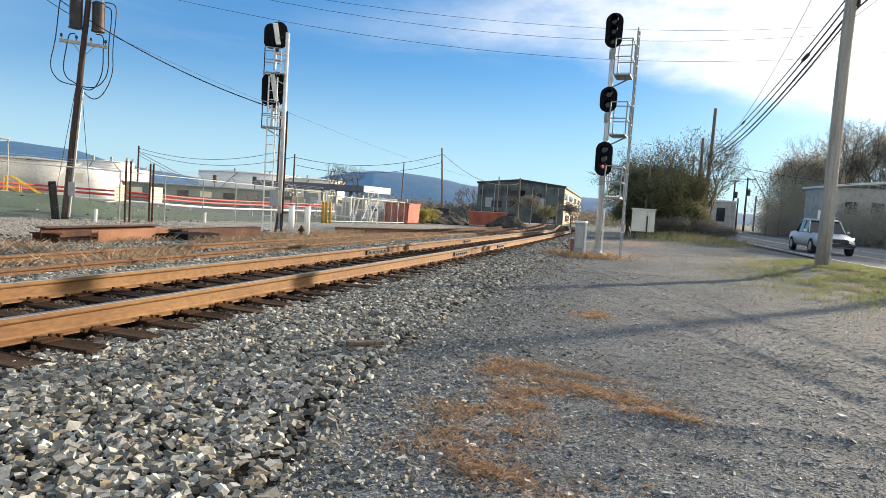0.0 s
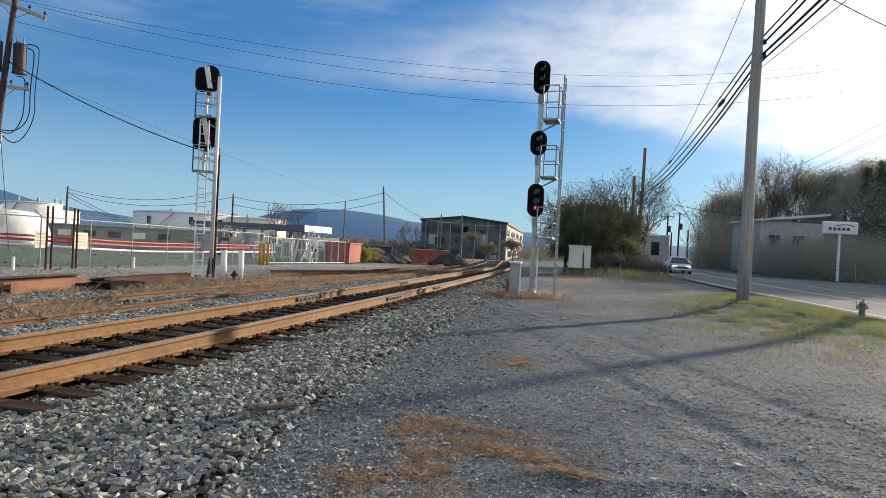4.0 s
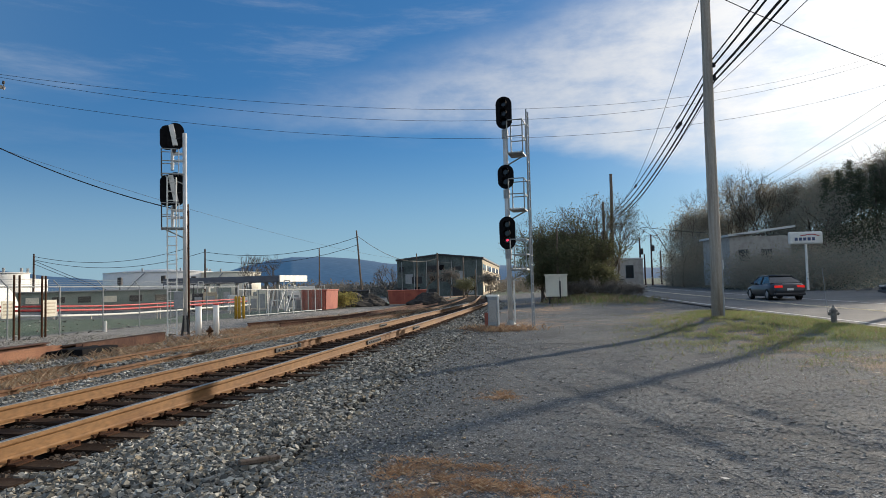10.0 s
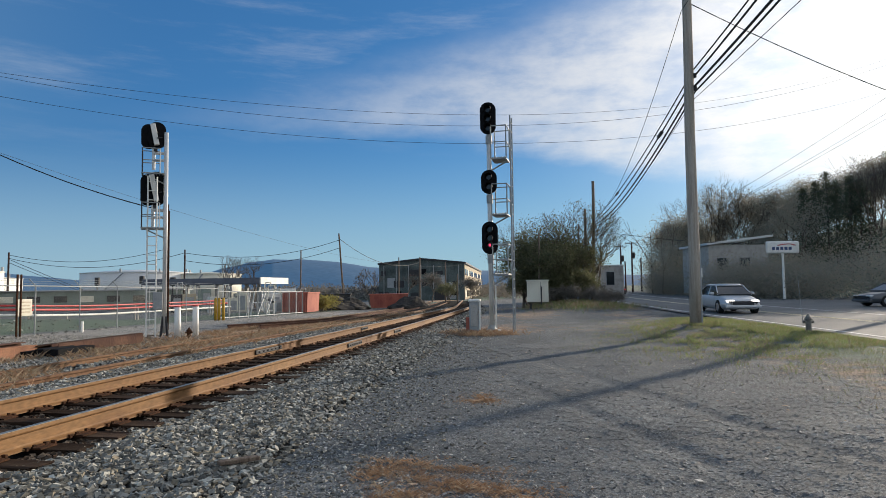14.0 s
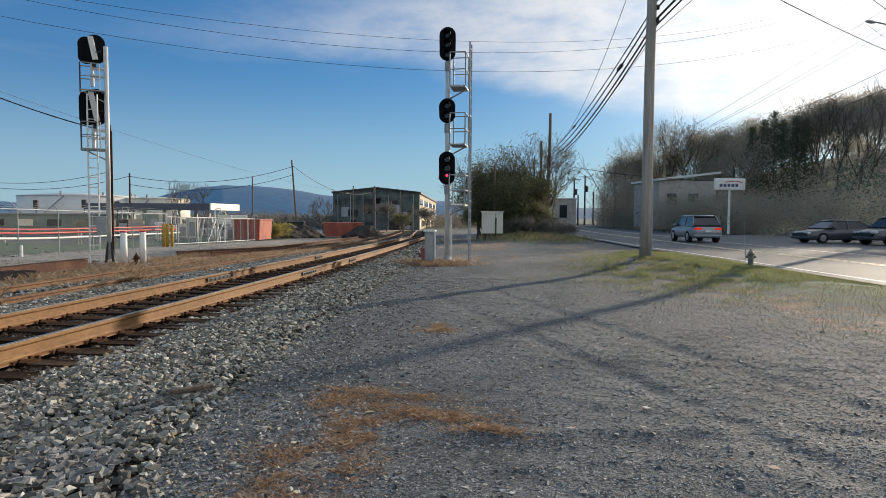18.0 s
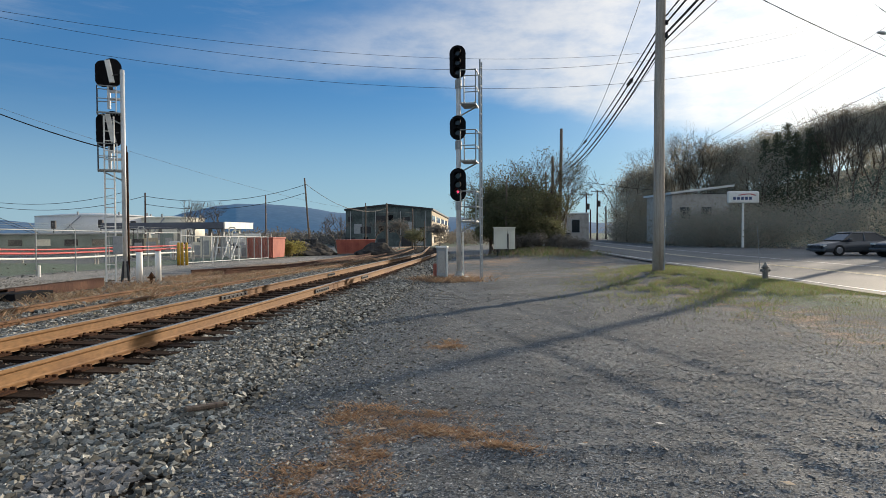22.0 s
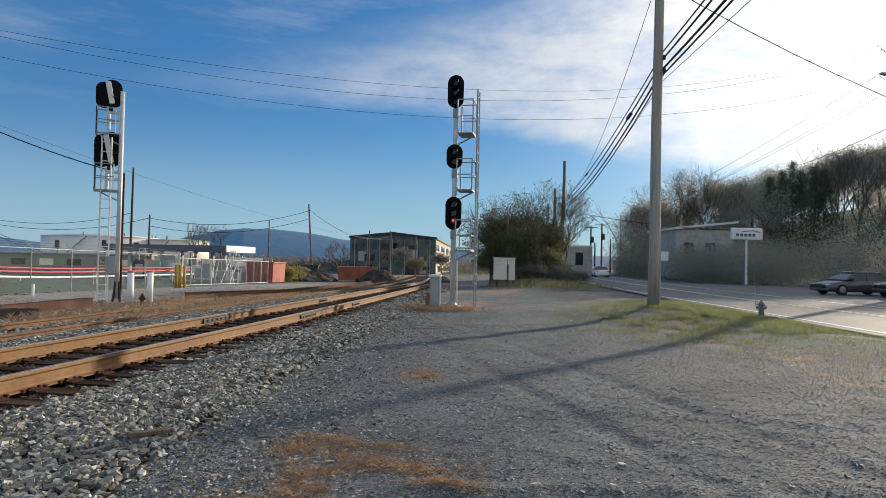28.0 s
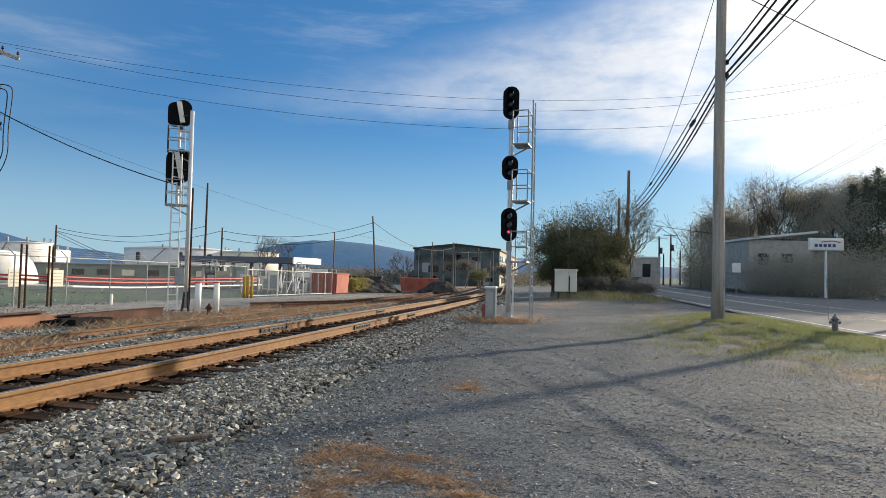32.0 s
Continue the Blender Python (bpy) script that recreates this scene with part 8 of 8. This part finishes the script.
for (a, b, sag) in (((-26.3, 74.4, 7.6), (-42.0, 65.4, 5.9), 1.2), ((-26.3, 74.4, 6.6), (-42.0, 65.4, 5.0), 1.2), ((-26.3, 74.4, 7.6), (-23.7, 100.9, 5.6), 1.6), ((-64.6, 62.9, 6.1), (-45.7, 67.2, 6.6), 1.2), ((-64.6, 62.9, 5.7), (-42.0, 65.4, 5.9), 1.4), ((-64.6, 62.9, 5.6), (-53, 66, 0.6), 0.1), ((-64.6, 62.9, 5.2), (-55, 68, 0.4), 0.1)):
    cable("power_line", "thin wire strung between yard poles", (a, b), 0.03, sag)
for x, y, h in ((9.0, 134, 9.6), (11.2, 135, 10.2), (13.8, 150, 7.5), (10.1, 142, 6.5)):
    p = utility_pole("far roadside pole with a crossarm", (x, y, -0.2), (x, y, h), 0.2, 0.14, POLE_DARK, 8)
    if h > 9:
        crossarm(p, (0, 0, h - 0.1), 1.3, 8, POLE_DARK, 4)
        part("transformer", bm_rod(bmesh.new(), (0.35, 0, h - 3.2), (0.35, 0, h - 2.0), 0.3, seg=10), TR, p)
# pole with a street lamp beyond the road; its shadow falls right across the lot
sl = utility_pole("tall pole with a street lamp beyond the road", (26.4, 45.2, 0.0), (26.5, 45.2, 15.2), 0.2, 0.15, POLE_GREY, 12)
bm = bmesh.new()
bm_path(bm, [(0.1, 0, 12.7), (-0.7, -0.5, 13.25), (-1.6, -1.15, 13.5), (-2.4, -1.75, 13.48)], 0.05, 8)
part("lamp_arm", bm, GALV, sl, "curved galvanised lamp arm")
bm = bmesh.new()
bm_loft(bm, [[(x, y_ * w_, z_ * h_) for y_, z_ in ((-0.5, 0.0), (-0.35, 0.45), (0.35, 0.45), (0.5, 0.0), (0.3, -0.35), (-0.3, -0.35))] for x, w_, h_ in ((-0.42, 0.16, 0.10), (-0.25, 0.30, 0.18), (0.15, 0.32, 0.18), (0.42, 0.14, 0.12))])
part("lamp_head", bm, ALU, sl, "flat street lamp head").matrix_basis = pose(-2.75, -2.0, 13.42, 0, 0, 36)
crossarm(sl, (0.05, 0, 14.7), 1.1, 10, POLE_GREY, 3)
for zz, dx in ((14.9, -0.9), (14.9, 0.9), (13.9, 0.0)):
    cable("power_line", "thin overhead line beyond the road", ((26.5 + dx, 45.2, zz), (11.2 + dx, 135, 9.4)), 0.016, 1.2)
    cable("power_line", "thin overhead line beyond the road", ((26.5 + dx, 45.2, zz), (34.0 + dx, -5.0, zz + 0.5)), 0.016, 1.0)
for zz in (11.5, 10.2):
    cable("telephone_cable", "black telephone cable running up the wooded slope", ((26.5, 45.2, zz), (30.5, 96.0, zz + 3.2)), 0.022, 0.7)

# a weathered board lying where ballast meets lot
bm = bmesh.new()
bm_box(bm, (0.36, 0.07, 0.035), (0, 0, 0), bevel=0.008)
tagged(part("timber_offcut", bm, POLE_WOOD), "grey weathered timber offcut lying on the ballast", "timber").matrix_basis = pose(2.09, 4.93, 0.09, 2, 3, 57)


# ---- vehicles ----
def car(kind, label, colour, at=(0, 0, 0), rz=0.0, lit=False, metal=0.35):
    """A car along +x (its nose), standing on z = 0."""
    c = thing("car", label, "car" if kind != "pickup" else "pickup truck", at, rz=rz)
    PAINT = material("car_paint", colour, 0.32, metal, 0.06, 2.0, 0.0, 30, spec=0.5)
    L, W_, H_ = {"sedan": (4.8, 1.82, 1.45), "suv": (4.6, 1.84, 1.68), "pickup": (5.5, 1.95, 1.85)}[kind]
    lift = {"sedan": 0.0, "suv": 0.08, "pickup": 0.16}[kind]
    sh = {"sedan": 0.92, "suv": 1.02, "pickup": 1.12}[kind]

    def ring(x, hw, lo, top, crown=0.0):
        return [(x, -hw * 0.86, lo), (x, -hw, lo + 0.16), (x, -hw, lo + (top - lo) * 0.55), (x, -hw * 0.93, top - 0.06), (x, -hw * 0.72, top + crown), (x, hw * 0.72, top + crown), (x, hw * 0.93, top - 0.06), (x, hw, lo + (top - lo) * 0.55), (x, hw, lo + 0.16), (x, hw * 0.86, lo)]

    hw, h2 = W_ / 2, L / 2
    nose = sh - 0.17
    tail = sh + (0.03 if kind == "sedan" else 0.0)
    body_rows = [(h2, hw * 0.72, 0.34, nose - 0.18), (h2 - 0.12, hw * 0.88, 0.24, nose - 0.08), (h2 - 0.5, hw * 0.97, 0.2, nose), (h2 - 1.25, hw, 0.2, sh - 0.03), (0.2, hw, 0.2, sh), (-h2 + 1.1, hw, 0.2, tail), (-h2 + 0.35, hw * 0.98, 0.22, tail), (-h2 + 0.1, hw * 0.9, 0.28, tail - 0.08), (-h2, hw * 0.8, 0.38, tail - 0.2)]
    bm = bmesh.new()
    bm_loft(bm, [ring(x, w, lo + lift, t) for x, w, lo, t in body_rows])
    bmesh.ops.bevel(bm, geom=[e for e in bm.edges if e.calc_face_angle(0) > 0.6], offset=0.03, segments=2, affect="EDGES")
    part("body", bm, PAINT, c, "", True)
    # cabin: glass below, roof above
    if kind == "sedan":
        cab = [(1.25, 0.70, 0.0), (0.45, 0.62, 0.96), (-0.9, 0.62, 1.0), (-1.75, 0.68, 0.15)]
    elif kind == "suv":
        cab = [(1.15, 0.74, 0.0), (0.5, 0.66, 0.95), (-1.5, 0.64, 1.0), (-2.1, 0.70, 0.1)]
    else:
        cab = [(1.1, 0.80, 0.0), (0.45, 0.70, 0.96), (-0.85, 0.70, 1.0), (-1.15, 0.78, 0.0)]
    bm = bmesh.new()
    rows = []
    for x, w, u in cab:
        z = sh + (H_ - sh - 0.05) * u
        rows.append([(x, -hw * 0.90, sh - 0.05), (x, -w - (0.16 if u < 0.5 else 0.0), max(z, sh + 0.02)), (x, w + (0.16 if u < 0.5 else 0.0), max(z, sh + 0.02)), (x, hw * 0.90, sh - 0.05)])
    bm_loft(bm, rows)
    part("window_glass", bm, GLASS_DARK, c, "dark tinted glass")
    bm = bmesh.new()
    (x1, w1, _), (x2, w2, _) = cab[1], cab[2]
    bm_loft(bm, [[(x1 + 0.12, -w1 - 0.01, H_ - 0.10), (x1 + 0.12, w1 + 0.01, H_ - 0.10), (x2 - 0.14, w2 + 0.01, H_ - 0.07), (x2 - 0.14, -w2 - 0.01, H_ - 0.07)], [(x1 - 0.05, -w1 * 0.9, H_ - 0.01), (x1 - 0.05, w1 * 0.9, H_ - 0.01), (x2 + 0.1, w2 * 0.9, H_), (x2 + 0.1, -w2 * 0.9, H_)]])
    part("roof", bm, PAINT, c, "", True)
    for s in (-1, 1):
        bm = bmesh.new()
        pts = [(cab[0][0], s * hw * 0.89, sh - 0.02), (x1 + 0.06, s * (w1 + 0.02), H_ - 0.08), (x2 - 0.1, s * (w2 + 0.02), H_ - 0.07), (cab[3][0], s * hw * 0.88, sh)]
        bm_path(bm, pts, 0.03, 6)
        bm_rod(bm, ((x1 + x2) / 2, s * (w1 + 0.015), H_ - 0.07), ((x1 + x2) / 2 + 0.05, s * hw * 0.91, sh - 0.02), 0.035, seg=6)
        part("pillar", bm, PAINT, c)
        bm = bmesh.new()
        bm_box(bm, (0.16, 0.2, 0.13), (0.85, s * (hw + 0.06), sh + 0.06), bevel=0.03)
        part("mirror", bm, PAINT, c)
        bm = bmesh.new()
        bm_box(bm, (0.26, 0.36, 0.13), (h2 - 0.13, s * hw * 0.62, nose - 0.14 + lift * 0.5), bevel=0.03)
        part("headlight", bm, LAMP_WHITE if lit else ALU, c, "headlight")
        bm = bmesh.new()
        bm_box(bm, (0.2, 0.42, 0.14), (-h2 + 0.10, s * hw * 0.64, tail - 0.17), bevel=0.03)
        part("tail_light", bm, LAMP_RED, c, "red tail light")
    bm = bmesh.new()
    bm_box(bm, (0.06, W_ * 0.55, 0.2), (h2 - 0.02, 0, nose - 0.28 + lift * 0.4), bevel=0.02)
    part("grille", bm, DARK, c)
    for x, w in ((h2 - 0.05, 0.9), (-h2 + 0.05, 0.9)):
        bm = bmesh.new()
        bm_box(bm, (0.16, W_ * w, 0.14), (x, 0, 0.36 + lift), bevel=0.04)
        part("bumper", bm, DARK if kind == "pickup" else PAINT, c)
    bm = bmesh.new()
    bm_box(bm, (0.02, 0.34, 0.12), (-h2 - 0.02, 0, 0.62 + lift), bevel=0.005)
    part("plate_bar", bm, WHITE, c, "plain pale plate")
    r = {"sedan": 0.33, "suv": 0.36, "pickup": 0.40}[kind]
    for x in (h2 - 0.92, -h2 + 0.98):
        for s in (-1, 1):
            bm = bmesh.new()
            bm_rod(bm, (x, s * (hw - 0.21), r), (x, s * (hw + 0.01), r), r, r, 22)
            w_ = part("wheel", bm, RUBBER, c, "black tyre")
            bm = bmesh.new()
            bm_rod(bm, (x, s * (hw + 0.008), r), (x, s * (hw + 0.022), r), r * 0.62, r * 0.55, 14)
            part("rim", bm, CHROME, w_, "alloy rim")
    return c


def lane_pose(y, off, away):
    """A pose on the road: off metres from the near edge line, nose along the road."""
    x = edge_x(y) + off
    dx = edge_x(y + 1) - edge_x(y)
    a = math.degrees(math.atan2(1.0, dx))
    return pose(x, y, height(edge_x(y), y) + 0.062, 0, 0, a if away else a + 180)


pickup = car("pickup", "silver pickup truck driving along the road", (0.50, 0.52, 0.54), lit=True)
near_car = car("sedan", "white hatchback driving along the road", (0.62, 0.63, 0.63), lit=True)
silver_car = car("sedan", "silver sedan driving along the road", (0.55, 0.56, 0.58), lit=True)
dark_car = car("sedan", "dark sedan driving away along the road", (0.05, 0.05, 0.055))
grey_suv = car("suv", "grey hatchback driving away along the road", (0.30, 0.32, 0.34))
white_car = car("sedan", "white sedan driving away along the road", (0.74, 0.75, 0.76), metal=0.1)
car("sedan", "dark sedan parked on the apron beyond the road", (0.10, 0.105, 0.115), (22.3, 43.6, 0.06), 196)
car("suv", "dark parked car with a tall roof beyond the road", (0.10, 0.105, 0.12), (24.6, 41.0, 0.06), 200)


# ---- what moves ----
DRIVES = [
    (pickup, 1.8, False, [(0.0, 40.6), (0.3, 36.4), (1.0, 28.0), (2.0, 15.5), (4.0, -9.0), (7.0, -45.0), (10.0, -80.0), (32.0, -80.0)]),
    (near_car, 1.8, False, [(0.0, 128.0), (3.0, 78.0), (4.5, 54.0), (6.0, 30.0), (8.0, -2.0), (10.0, -34.0), (12.0, -66.0), (32.0, -66.5)]),
    (silver_car, 1.8, False, [(0.0, 168.0), (6.0, 166.0), (8.5, 140.0), (9.0, 119.0), (10.0, 99.0), (11.0, 82.0), (12.0, 66.5), (13.0, 51.6), (14.0, 35.6), (14.5, 26.9), (16.0, 1.5), (19.0, -50.0), (20.0, -53.0), (32.0, -53.5)]),
    (dark_car, 5.4, True, [(0.0, -96.0), (2.0, -94.0), (5.0, -40.0), (8.0, 10.0), (9.5, 34.6), (10.0, 42.5), (11.0, 58.0), (12.0, 73.0), (13.0, 88.7), (14.0, 105.0), (14.5, 118.0), (16.5, 156.0), (18.0, 163.0), (32.0, 163.5)]),
    (grey_suv, 5.4, True, [(0.0, -82.0), (10.0, -81.0), (14.0, -25.0), (17.0, 24.0), (17.3, 29.2), (18.0, 43.0), (19.0, 62.3), (20.0, 84.0), (21.0, 101.0), (24.0, 146.0), (26.0, 156.0), (32.0, 156.5)]),
    (white_car, 5.4, True, [(0.0, -68.0), (17.0, -67.0), (20.0, -28.0), (23.5, 24.8), (24.0, 31.5), (25.0, 45.0), (26.0, 59.0), (26.5, 66.0), (28.5, 95.0), (30.0, 120.0), (31.0, 134.0), (32.0, 148.0)]),
]


def motions():
    for carried, off, away, rows in DRIVES:
        walk(carried, [(t, lane_pose(y, off, away)) for t, y in rows])


motions()
